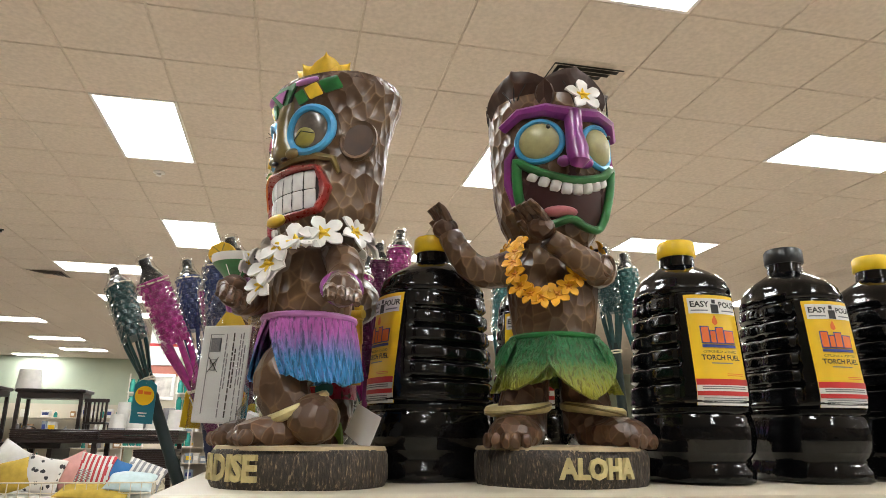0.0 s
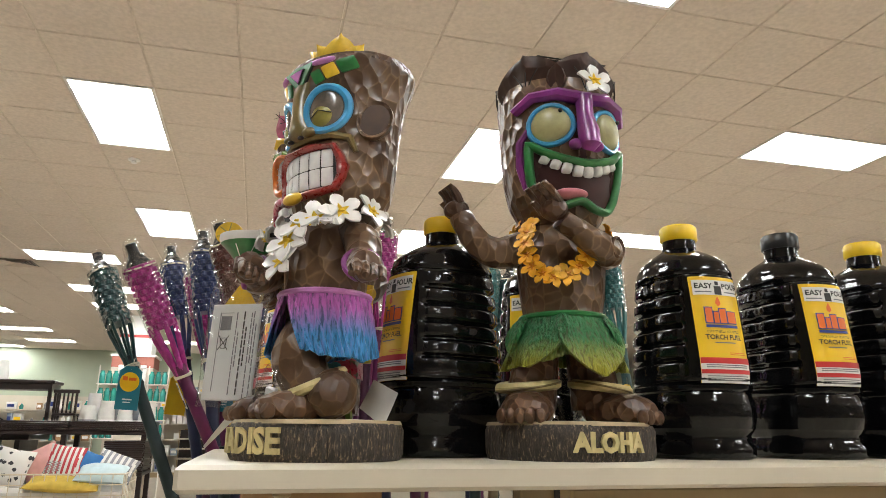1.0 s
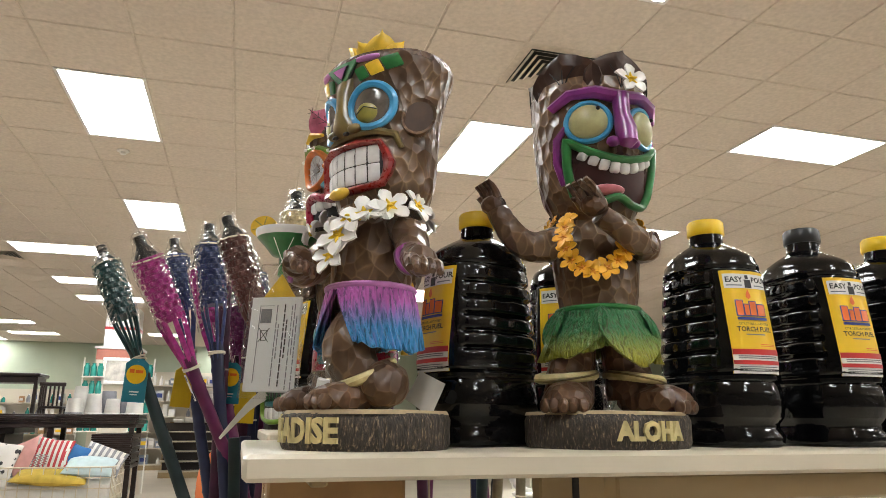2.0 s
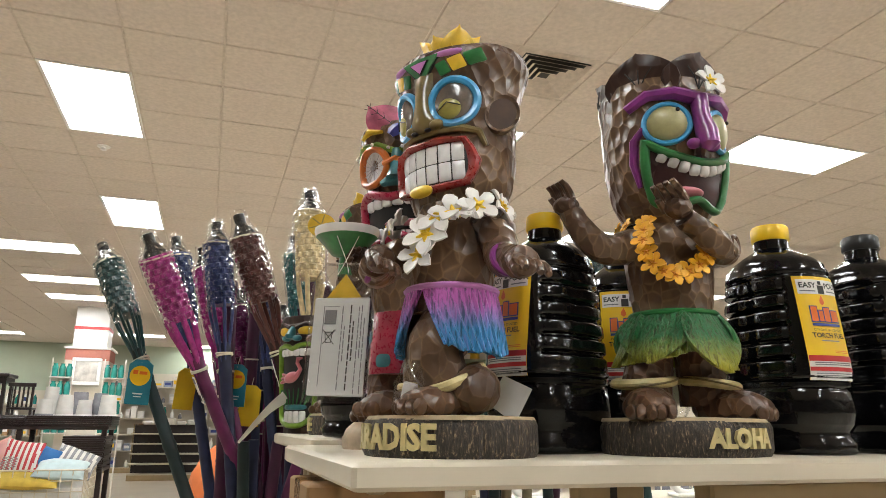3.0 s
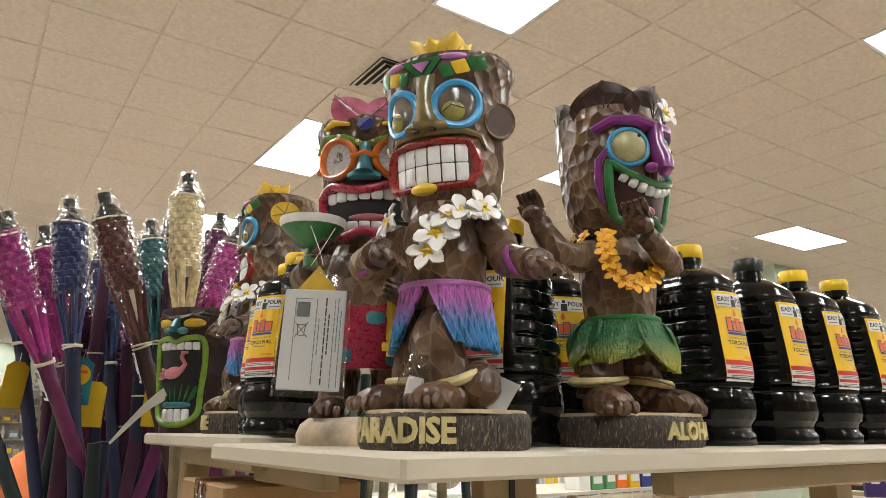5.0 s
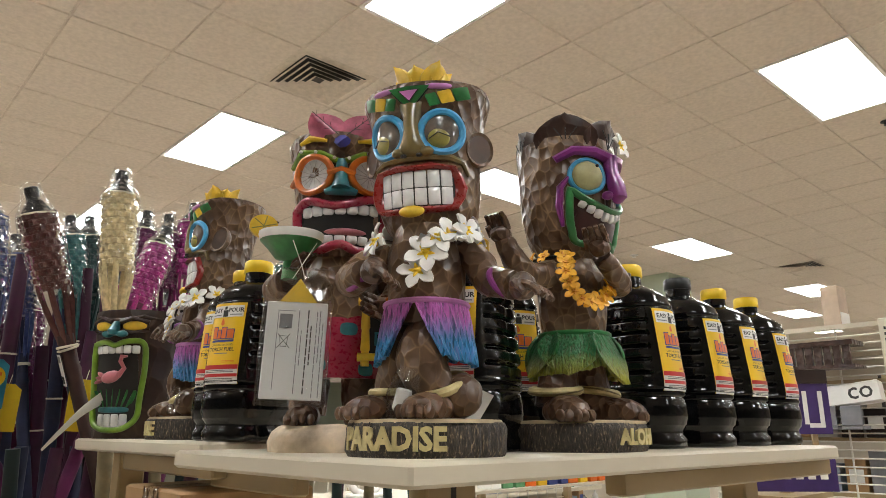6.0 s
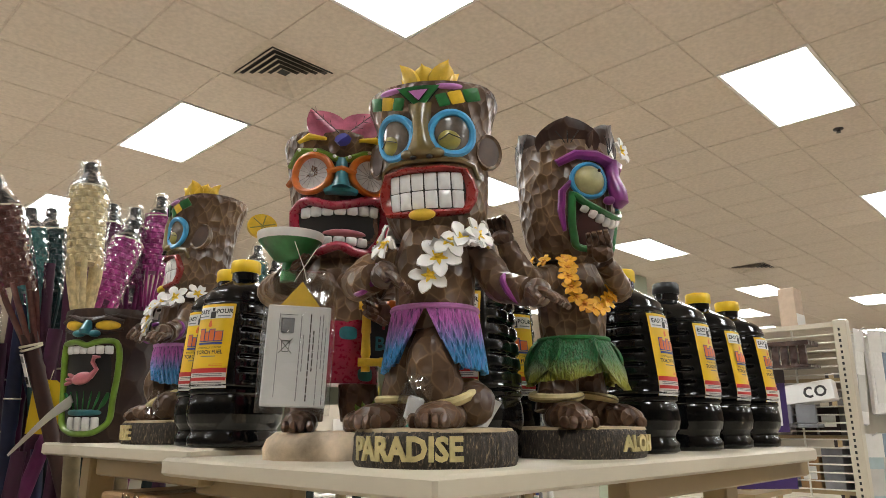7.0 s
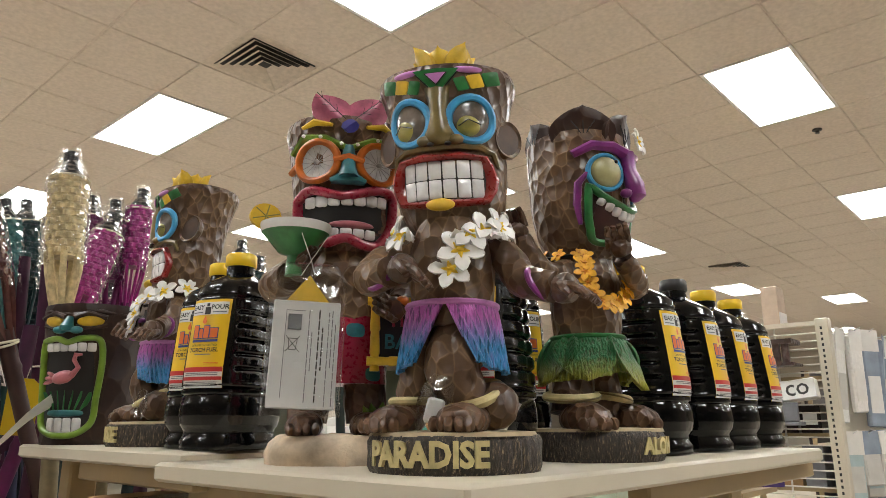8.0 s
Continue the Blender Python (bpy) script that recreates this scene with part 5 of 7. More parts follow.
    for z in (0.124, 0.2):
        b.tube([(0.035 + 0.09 * t, -0.068, z) for t in (0, 0.3, 0.32, 0.65, 0.67, 1)], [0.006, 0.0052, 0.0065, 0.0052, 0.0065, 0.006], YELLOW, n=9)
    b.blob((0.079, -0.072, 0.2), (0.009, 0.007, 0.007), ORANGE, n=10)
    b.box((0.045, -0.064, 0.124), (0.115, -0.058, 0.2), BLACK)
    for text, z, mat in (("Tiki", 0.176, CRIMSON), ("BAR", 0.148, TEAL)):
        verts, faces = letters(text, 0.026, 0.0008, 0.0004)
        b.add([(x + 0.08, y - 0.065, zz + z) for x, y, zz in verts], faces, mat)
    for k in range(5):
        a = 0.5 + k * 0.5
        leaf(b, (0.055, -0.02, 0.036), (math.cos(a) * 0.6, -0.5, 0.7), (0, -1, 0.3), 0.045, 0.008, LIME, 0.2)
    # head
    below = len(b.v)
    head = Head(b, [(0.27, 0.038, 0.038), (0.288, 0.056, 0.054), (0.32, 0.064, 0.062), (0.36, 0.068, 0.066), (0.41, 0.073, 0.07), (0.45, 0.078, 0.076), (0.48, 0.083, 0.08), (0.487, 0.08, 0.077)], power=2.2)
    head.skin(WOOD_FINE)
    head.patch((0.0, 0.322), oval(0.06, 0.036, 2.6), 0.001, BLACK, base=0.002, rings=2)
    lip = [(-0.068, 0.352), (-0.045, 0.366), (-0.012, 0.356), (0.012, 0.36), (0.045, 0.372), (0.068, 0.362), (0.068, 0.32), (0.045, 0.288), (0.02, 0.284), (0.0, 0.292), (-0.025, 0.284), (-0.05, 0.292), (-0.066, 0.322)]
    ring = soft([(p[0], p[1], 0) for p in lip + lip[:1]], 60)[:-1]
    b.rings([[tuple(head.on(p.x * f, 0.325 + (p.y - 0.325) * f, d)) for p in ring] for f, d in ((1.0, 0.004), (0.6, 0.0034), (0.1, 0.003))], BLACK)
    head.band([(p.x, p.y) for p in ring], 0.0078, CRIMSON, d=0.006, loop=True, n=10)
    for k in range(7):
        head.patch(((k - 3) * 0.0158, 0.35 + 0.002 * (k - 3) * 0.5), oval(0.0074, 0.0085, 5), 0.003, TEETH, base=0.006, rings=3, n=18)
        if k not in (0, 6):
            head.patch(((k - 3) * 0.0158, 0.300), oval(0.0072, 0.007, 5), 0.003, TEETH, base=0.005, rings=3, n=18)
    head.patch((0.008, 0.313), oval(0.03, 0.006, 2), 0.006, TONGUE, base=0.003, rings=3, n=18)
    b.tube([head.on(0, 0.435, 0.002), head.on(0, 0.40, 0.008), head.on(0, 0.382, 0.013)], [0.008, 0.010, 0.014], TEAL, n=10)
    head.band([(-0.02, 0.378), (-0.011, 0.381), (0.011, 0.381), (0.02, 0.378)], [0.005, 0.0085, 0.0085, 0.005], TEAL, d=0.009, n=9)
    for s in (-1, 1):
        c = (s * 0.0395, 0.411)
        head.patch(c, oval(0.025, 0.029), -0.004, CHROME, base=0.006, rings=6)
        for k in range(14):
            a = 2 * math.pi * k / 14
            head.band([(c[0] + 0.004 * math.cos(a), c[1] + 0.004 * math.sin(a), 0), (c[0] + 0.022 * math.cos(a), c[1] + 0.0225 * math.sin(a), 0.003)], 0.0005, SILVER, d=0.004, n=4)
        b.blob(head.on(c[0], c[1], 0.006), (0.004, 0.003, 0.004), SILVER, n=8)
        head.band(round_path(c, oval(0.0268, 0.0305)), 0.0056, ORANGE, d=0.007, loop=True, n=9)
        head.band([(s * 0.068, 0.411), (s * 0.092, 0.405)], [0.007, 0.005], ORANGE, d=0.004)
        head.band([(s * 0.084, 0.432), (s * 0.06, 0.451), (s * 0.03, 0.446), (0, 0.431)], [0.005, 0.0075, 0.007, 0.005], LIME, d=0.004)
        for k in range(4):
            p = soft([(0.084, 0.432, 0), (0.06, 0.451, 0), (0.03, 0.446, 0), (0, 0.431, 0)], 8)[1 + 2 * k]
            b.blob(head.on(s * p.x, p.y, 0.011), (0.0028, 0.0028, 0.0028), WHITE, n=8)
        head.band([(s * 0.064, 0.468), (s * 0.045, 0.474), (s * 0.022, 0.468)], [0.003, 0.006, 0.003], YELLOW, d=0.004)
        leaf(b, (s * 0.004, -0.077, 0.476), (s * 0.74, 0.05, 0.74), (0, -1, 0.2), 0.06, 0.028, ROSE, 0.05)
        for k in (0.3, 0.55, 0.8):
            o = Vector((s * 0.004 + s * 0.042 * k, -0.0842 - 0.002 * k, 0.476 + 0.042 * k))
            for up in (Vector((s * 0.2, 0, 1)), Vector((s * 1, 0, -0.1))):
                b.tube([o, o + up * 0.011], 0.0004, BLACK, n=4)
        b.tube([(s * 0.006, -0.0835, 0.478), (s * 0.045, -0.0862, 0.517)], 0.0006, BLACK, n=5)
    head.band([(-0.017, 0.411), (0, 0.416, 0.003), (0.017, 0.411)], 0.006, ORANGE, d=0.008)
    b.blob(head.on(0, 0.465, 0.008), (0.011, 0.006, 0.013), NAVY, (0, 45, 0), n=4)
    settle(b, 0.25, 0.25, 0.85, 0.03, 4, below)
    ob = b.make("tiki_statue", m=m)
    return tagged(ob, label, "statue")


grinning_statue("tiki_statue", pose(-0.0476, 0.9752, SHELF, 0, 0, -59), "glossy brown tiki figure with blue ringed eyes and bared teeth")
laughing_statue(pose(0.243, 0.974, SHELF, 0, 0, 1), "laughing brown tiki figure with green leaf skirt and orange lei, waving")
goggled_statue(pose(-0.031, 1.192, SHELF, 0, 0, -40), "stout tiki figure with orange goggles, red shorts and a green cocktail")
grinning_statue("tiki_statue", pose(-0.006, 1.712, SHELF_BACK, 0, 0, -110) @ Matrix.Diagonal((1.0, 1.0, 1.04, 1)), "brown tiki figure in dyed fringe skirt turned sideways beside the planter")


# ---- tiki planter ----
def planter(m):
    pot = thing("tiki_planter", m, "dark red-brown tiki head planter with open lime green mouth", "planter")
    b = Build()
    head = Head(b, [(0.0, 0.076, 0.076), (0.03, 0.078, 0.078), (0.12, 0.083, 0.083), (0.21, 0.09, 0.09), (0.247, 0.094, 0.094), (0.252, 0.092, 0.092)])
    rows, n = [], 64
    for z in np.linspace(0, 0.252, 30):
        a, c = head.size(z)
        rows.append([(a * math.sin(2 * math.pi * i / n), -c * math.cos(2 * math.pi * i / n), z) for i in range(n)])
    rows += [[(p[0] * k, p[1] * k, p[2] + dz) for p in rows[29]] for k, dz in ((0.95, 0.0), (0.92, -0.04))]
    b.rings(rows, PLANTER)
    head.band([(-0.1, 0.232), (-0.05, 0.238), (0, 0.23), (0.05, 0.238), (0.1, 0.232)], 0.004, PLANTER, d=0.001)
    b.make("pot", pot)
    for s in (-1, 1):
        e = Build()
        Head(e, head.keys).patch((s * 0.034, 0.219), oval(0.022, 0.010, 2.2, s * 0.1), 0.006, YELLOW, base=0.002, n=20)
        hd = Head(e, head.keys)
        hd.band([(s * 0.008, 0.226), (s * 0.03, 0.234), (s * 0.06, 0.226)], 0.005, PLANTER, d=0.003)
        hd.band([(s * 0.01, 0.209), (s * 0.034, 0.206), (s * 0.06, 0.212)], 0.004, PLANTER, d=0.002)
        e.make("eye", pot, "yellow slanted eye")
    e = Build()
    hd = Head(e, head.keys)
    e.tube([hd.on(0, 0.226, 0.002), hd.on(0, 0.206, 0.011), hd.on(0, 0.2, 0.012)], [0.006, 0.012, 0.009], TEAL, n=10)
    for s in (-1, 1):
        e.blob(hd.on(s * 0.014, 0.202, 0.008), (0.012, 0.009, 0.007), TEAL, n=10)
    e.make("nose", pot, "dusty blue nose")
    e = Build()
    hd = Head(e, head.keys)
    hd.patch((0, 0.103), oval(0.045, 0.078, 4), 0.0005, BLACK, base=0.0015, n=36, rings=2)
    e.make("mouth_hollow", pot, "black mouth hollow")
    e = Build()
    hd = Head(e, head.keys)
    lip = [(-0.05, 0.184), (-0.02, 0.187), (0.0, 0.18), (0.02, 0.187), (0.05, 0.186), (0.056, 0.15), (0.05, 0.08), (0.046, 0.04), (0.025, 0.02), (0.0, 0.016), (-0.025, 0.02), (-0.046, 0.036), (-0.05, 0.08), (-0.055, 0.15)]
    hd.band([(p.x, p.y) for p in soft([(q[0], q[1], 0) for q in lip + lip[:1]], 60)[:-1]], 0.0058, LIME, d=0.004, loop=True, n=9)
    e.make("lip", pot, "lime green lip")
    for k in range(6):
        for z, tall in ((0.172, 0.008), (0.033, 0.014)):
            if z < 0.1 and k in (0, 5):
                continue
            e = Build()
            Head(e, head.keys).patch(((k - 2.5) * 0.0155, z), oval(0.0072, tall, 6), 0.003, TEETH, base=0.003, n=16, rings=3)
            e.make("tooth", pot)
    e = Build()
    hd = Head(e, head.keys)
    e.blob(hd.on(-0.004, 0.118, 0.005), (0.02, 0.008, 0.012), TONGUE, (0, -15, 0), n=12)
    e.tube([hd.on(0.01, 0.12, 0.006), hd.on(0.021, 0.135, 0.007), hd.on(0.014, 0.148, 0.007), hd.on(0.016, 0.158, 0.007), hd.on(0.026, 0.158, 0.008)], [0.006, 0.0042, 0.004, 0.0045, 0.002], TONGUE, n=8)
    for k in range(3):
        e.blob(hd.on(-0.024 - 0.003 * k, 0.122 - 0.006 * k, 0.006), (0.011, 0.004, 0.004), TONGUE, (0, 30 - 25 * k, 0), n=8)
    e.make("flamingo_figure", pot, "pink flamingo relief")
    e = Build()
    hd = Head(e, head.keys)
    for k in range(7):
        leaf(e, hd.on((k - 3) * 0.009, 0.06, 0.003), ((k - 3) * 0.15, 0, 1), (0, -1, 0), 0.035, 0.005, GREEN, 0.02)
    hd.patch((0, 0.055), oval(0.033, 0.006, 3), 0.003, TEAL, base=0.002, n=16)
    e.make("reed", pot, "green reeds over blue water")
    return pot


planter(pose(-0.04, 1.955, SHELF_BACK, 0, 0, -53) @ Matrix.Diagonal((1.1, 1.1, 1.06, 1)))


# ---- fuel bottles ----
PROFILE = ((0.0, 0.056), (0.003, 0.061), (0.014, 0.0625), (0.022, 0.0585), (0.028, 0.058), (0.036, 0.063), (0.05, 0.0655), (0.066, 0.0645), (0.075, 0.063),
           (0.078, 0.062), (0.081, 0.0645), (0.086, 0.0645), (0.089, 0.062), (0.092, 0.0645), (0.12, 0.0635), (0.2, 0.0575), (0.222, 0.0555), (0.224, 0.0535), (0.227, 0.055), (0.232, 0.0545), (0.234, 0.053),
           (0.24, 0.0525), (0.25, 0.0475), (0.258, 0.038), (0.264, 0.0285), (0.268, 0.0225), (0.283, 0.0215))


def bottle_skin(z, g, out=0.0, ribbed=True):
    half = np.interp(z, [p[0] for p in PROFILE], [p[1] for p in PROFILE])
    square = np.interp(z, (0.0, 0.235, 0.262), (2.7, 2.6, 2.0))
    s, c = math.sin(g), math.cos(g)
    k = np.interp(z, (0.24, 0.265), (1.22, 1.0))
    if ribbed and 0.095 < z < 0.222:
        side = min(1, max(0, (abs(math.atan2(s, c)) - 0.72) / 0.12))
        fade = min(1, (z - 0.095) / 0.006, (0.222 - z) / 0.006)
        half -= 0.0048 * side * fade * (0.5 + 0.5 * math.cos(2 * math.pi * (z - 0.095) / 0.0212)) ** 5
        half -= 0.0026 * side * fade * max(0, math.cos(8 * g)) ** 6
    half += out
    wide = np.interp(z, (0.24, 0.265), (0.935, 1.0))
    return Vector((half * wide * math.copysign(abs(s) ** (2 / square), s), -half * k * math.copysign(abs(c) ** (2 / square), c), z))


def on_label(x, z, out):
    """A place on the bottle's flat front."""
    g = 0.0
    lo, hi = -1.2, 1.2
    for _ in range(24):
        g = (lo + hi) / 2
        if bottle_skin(z, g, 0, False).x < x:
            lo = g
        else:
            hi = g
    p = bottle_skin(z, g, 0, False)
    return (p.x, p.y - out, z)


def fuel_bottle(m, cap_mat, label):
    ob = thing("fuel_bottle", m, label, "bottle", "fuel bottles")
    b = Build()
    levels = sorted(set([round(p[0], 4) for p in PROFILE] + [round(0.095 + 0.0016 * k, 4) for k in range(80)] + [0.002 * k for k in range(17, 46)]))
    n = 120
    b.rings([[tuple(bottle_skin(z, 2 * math.pi * i / n)) for i in range(n)] for z in levels], BOTTLE)
    b.make("body", ob, sharp=50)
    b = Build()
    rows = []
    for z, r in ((0.281, 0.0232), (0.283, 0.0242), (0.299, 0.0238), (0.302, 0.022), (0.3025, 0.012)):
        rows.append([((r + 0.0006 * (i % 2) * (z < 0.3)) * math.cos(2 * math.pi * i / 64), (r + 0.0006 * (i % 2) * (z < 0.3)) * math.sin(2 * math.pi * i / 64), z) for i in range(64)])
    b.rings(rows, cap_mat)
    b.make("cap", ob, "ribbed screw cap")
    tag = Build()
    rows = []
    for z in np.linspace(0.088, 0.219, 14):
        rows.append([on_label(x, z, 0.0006) for x in np.linspace(-0.0335, 0.0335, 13)])
    tag.rings(rows, LABEL_YELLOW, closed=False)
    paper = tag.make("label", ob, "yellow and white printed label")
    bars = Build()

    def bar(x0, x1, z0, z1, mat, out=0.001):
        bars.rings([[on_label(x, z, out + 0.0006) for x in np.linspace(x0, x1, 13)] for z in np.linspace(z0, z1, 3)], mat, closed=False)

    def words(text, size, x, z, mat, out=0.0022, bold=0.0, wide=1.0):
        verts, faces = letters(text, size, 0.0, bold)
        bars.add([on_label(v[0] * wide + x, v[2] + z, out) for v in verts], faces, mat)

    bar(-0.0335, 0.0335, 0.088, 0.118, LABEL_WHITE)
    bar(-0.0335, 0.0335, 0.111, 0.118, LABEL_RED, 0.0013)
    bar(-0.0335, 0.0335, 0.099, 0.104, LABEL_RED, 0.0013)
    for z in (0.1085, 0.1062, 0.0955, 0.093, 0.0905):
        bar(-0.028, 0.028, z, z + 0.0011, GREY_INK, 0.0015)
    bar(-0.031, 0.031, 0.1955, 0.2145, LABEL_WHITE)
    words("EASY", 0.0098, -0.0185, 0.2065, INK, bold=0.00025)
    words("POUR", 0.0098, 0.0188, 0.2065, INK, bold=0.00025)
    for x in (-0.019, 0.019):
        bar(x - 0.010, x + 0.010, 0.1985, 0.2, GREY_INK, 0.0014)
    bar(-0.005, 0.005, 0.196, 0.207, INK, 0.0014)
    bar(-0.003, 0.002, 0.208, 0.213, INK, 0.0014)
    # emblem: orange strokes over a dark blue bar, with a flame
    bar(-0.0215, 0.0215, 0.1592, 0.1725, LABEL_BLUE, 0.0012)
    for x0, x1, z0, z1 in ((-0.021, -0.0125, 0.1605, 0.179), (-0.0105, -0.004, 0.1605, 0.174), (-0.0025, 0.0065, 0.1605, 0.178), (0.0085, 0.0205, 0.1605, 0.1745)):
        bar(x0 - 0.0012, x1 + 0.0012, z0 - 0.0012, z1 + 0.0012, LABEL_BLUE, 0.0012)
        bar(x0, x1, z0, z1, LABEL_ORANGE, 0.0016)
    bar(-0.022, 0.022, 0.1545, 0.158, LABEL_BLUE, 0.0014)
    bars.add([on_label(x - 0.003, z, 0.0024) for x, z in ((0, 0.181), (0.004, 0.184), (0.003, 0.188), (0.0005, 0.194), (-0.003, 0.188), (-0.0035, 0.184))], [(0, 1, 2, 3, 4, 5)], LABEL_ORANGE)
    words("CITRONELLA SCENTED", 0.0042, 0.0, 0.1495, INK)
    words("TORCH FUEL", 0.0084, 0.0, 0.1425, INK, bold=0.0002)
    bar(-0.014, 0.014, 0.1355, 0.1368, GREY_INK, 0.0014)
    bar(0.004, 0.027, 0.1235, 0.1243, LABEL_ORANGE, 0.0014)
    bar(0.004, 0.027, 0.1215, 0.1223, LABEL_ORANGE, 0.0014)
    bars.make("print", paper, "black and red print on the label")
    return ob


bottle = fuel_bottle(pose(0.426, 0.992, SHELF, 0, 0, 1), CAP_YELLOW, "black ribbed torch fuel bottle with yellow cap and yellow label")
dark_bottle = fuel_bottle(pose(0.587, 0.989, SHELF, 0, 0, 1), CAP_BLACK, "black ribbed torch fuel bottle with black cap and yellow label")
for x, y, z, turn in ((0.733, 0.992, SHELF, 1), (0.873, 0.99, SHELF, 2), (0.108, 1.05, SHELF, -70), (0.284, 1.152, SHELF, -28), (-0.038, 1.435, SHELF_BACK, -68), (-0.018, 1.52, SHELF_BACK, -66)):
    copy_thing(bottle, pose(x, y, z, 0, 0, turn))


# ---- the shop beyond ----
DARK_WOOD = surface("espresso_wood", (0.022, 0.012, 0.010), 0.35, vary=0.3, scale=12)
WIRE = surface("cream_wire", (0.55, 0.48, 0.36), 0.4, vary=0.1)
WHITE_WIRE = surface("white_wire", (0.72, 0.69, 0.63), 0.4, vary=0.06)
LINEN = surface("white_linen", (0.58, 0.56, 0.53), 0.85, vary=0.08, scale=12, bump=0.2)
PINK_CLOTH = surface("pink_cloth", (0.55, 0.28, 0.26), 0.85, vary=0.1, scale=12)
RED_CLOTH = surface("red_cloth", (0.42, 0.04, 0.05), 0.85, vary=0.1, scale=12)
BLUE_CLOTH = surface("blue_cloth", (0.03, 0.14, 0.36), 0.85, vary=0.1, scale=12)
PALE_BLUE = surface("pale_blue_cloth", (0.42, 0.52, 0.54), 0.85, vary=0.1, scale=12)
MUSTARD = surface("mustard_cloth", (0.42, 0.29, 0.04), 0.85, vary=0.2, scale=12)
ORANGE_CLOTH = surface("orange_cloth", (0.75, 0.20, 0.06), 0.8, vary=0.15, scale=9, bump=0.3)
GREY_CLOTH = surface("grey_cloth", (0.22, 0.22, 0.24), 0.85, vary=0.2, scale=12)
VIOLET = surface("violet_print", (0.045, 0.018, 0.12), 0.5, vary=0.15)
TEAL_GLASS = surface("teal_glassware", (0.03, 0.24, 0.20), 0.15, vary=0.3, scale=8)
SALMON = surface("salmon_paint", (0.42, 0.15, 0.11), 0.7, vary=0.08)
DUSTY = surface("dusty_blue_print", (0.25, 0.30, 0.38), 0.5, vary=0.25, scale=9)
GREEN_CARD = surface("green_print", (0.10, 0.28, 0.12), 0.5, vary=0.2)

# pillar with its framed picture and shelves of glassware
column = thing("column_1", pose(-2.79, 16.6, 0), "white square column with a thin red stripe", "column", kind="structure")
boxed("shaft", (-0.33, 0, 0), (0.33, 0.66, CEIL), WHITE, column)
boxed("stripe", (-0.34, -0.01, 3.38), (0.34, 0.67, 3.44), LABEL_RED, column, "thin red painted stripe")
boxed("cladding", (-0.42, -0.1, 0), (0.42, 0.76, 2.95), WALL, column)
boxed("header", (-0.425, -0.105, 2.72), (0.425, 0.765, 2.95), SALMON, column, "salmon painted header board")
boxed("cornice", (-0.46, -0.14, 2.955), (0.46, 0.8, 3.0), WHITE, column)
pic = thing("picture_frame", pose(-2.78, 16.45, 2.2, -4, 0, 0) @ Matrix.Diagonal((0.79, 1, 0.85, 1)), "white picture frame showing a pale landscape", "picture")
b = Build()
for x0, x1, z0, z1 in ((-0.36, 0.36, 0.0, 0.09), (-0.36, 0.36, 0.58, 0.67), (-0.36, -0.27, 0.09, 0.58), (0.27, 0.36, 0.09, 0.58)):
    b.box((x0, -0.03, z0), (x1, 0.02, z1), WHITE, bevel=0.012)
b.make("frame", pic)
boxed("print", (-0.27, -0.005, 0.09), (0.27, 0.012, 0.58), surface("landscape_print", (0.5, 0.46, 0.42), 0.5, vary=0.4, scale=5), pic, "pale landscape print")
for side in (-1, 1):
    rack = thing("glass_display", pose(-2.72 + side * 0.49, 16.42, 0), "white narrow rack with teal glass jars", "rack", "glass displays")
    for x in (-0.2, 0.2):
        boxed("upright", (x - 0.012, -0.012, 0), (x + 0.012, 0.012, 2.75), WHITE_WIRE, rack)
    for z in (1.25, 1.62, 2.0, 2.36):
        boxed("shelf", (-0.21, -0.13, z - 0.02), (0.21, 0.13, z), WHITE_WIRE, rack)
        for k in range(3):
            b = Build()
            b.lathe([(0.05, 0), (0.058, 0.02), (0.058, 0.2), (0.035, 0.24), (0.04, 0.27)], TEAL_GLASS, n=14, at=(-0.13 + 0.13 * k, -0.02, z))
            b.make("jar", rack, "teal glass jar")

# tall table with stacked dark mats, lampshades and small tables on it
stand = thing("display_table", pose(-2.42, 10.6, 0), "dark stained display table with stacked dark boards on top", "table")
for x in (-1.0, -0.05, 0.9):
    for y in (-0.35, 0.35):
        boxed("leg", (x - 0.03, y - 0.03, 0), (x + 0.03, y + 0.03, 1.36), DARK_WOOD, stand)
for z, w in ((0.35, 0.98), (0.85, 0.98), (1.36, 1.0)):
    boxed("tabletop", (-1.05 * w, -0.42, z), (0.95 * w, 0.42, z + 0.05), DARK_WOOD, stand, bevel=0.008)
for k in range(5):
    boxed("board", (-1.04 + 0.01 * math.sin(k * 3), -0.44 + 0.012 * math.cos(k * 5), 1.412 + 0.024 * k), (0.0, 0.4, 1.434 + 0.024 * k), DARK_WOOD, stand, bevel=0.004)
    boxed("board", (0.02 + 0.01 * math.sin(k * 4), -0.44, 1.412 + 0.024 * k), (0.98, 0.4, 1.434 + 0.024 * k), DARK_WOOD, stand, bevel=0.004)
for k in range(14):
    boxed("board", (0.45, -0.47, 0.92 + 0.026 * k), (0.93 + 0.012 * math.sin(k * 2.1), 0.35, 0.944 + 0.026 * k), DARK_WOOD, stand, bevel=0.004)
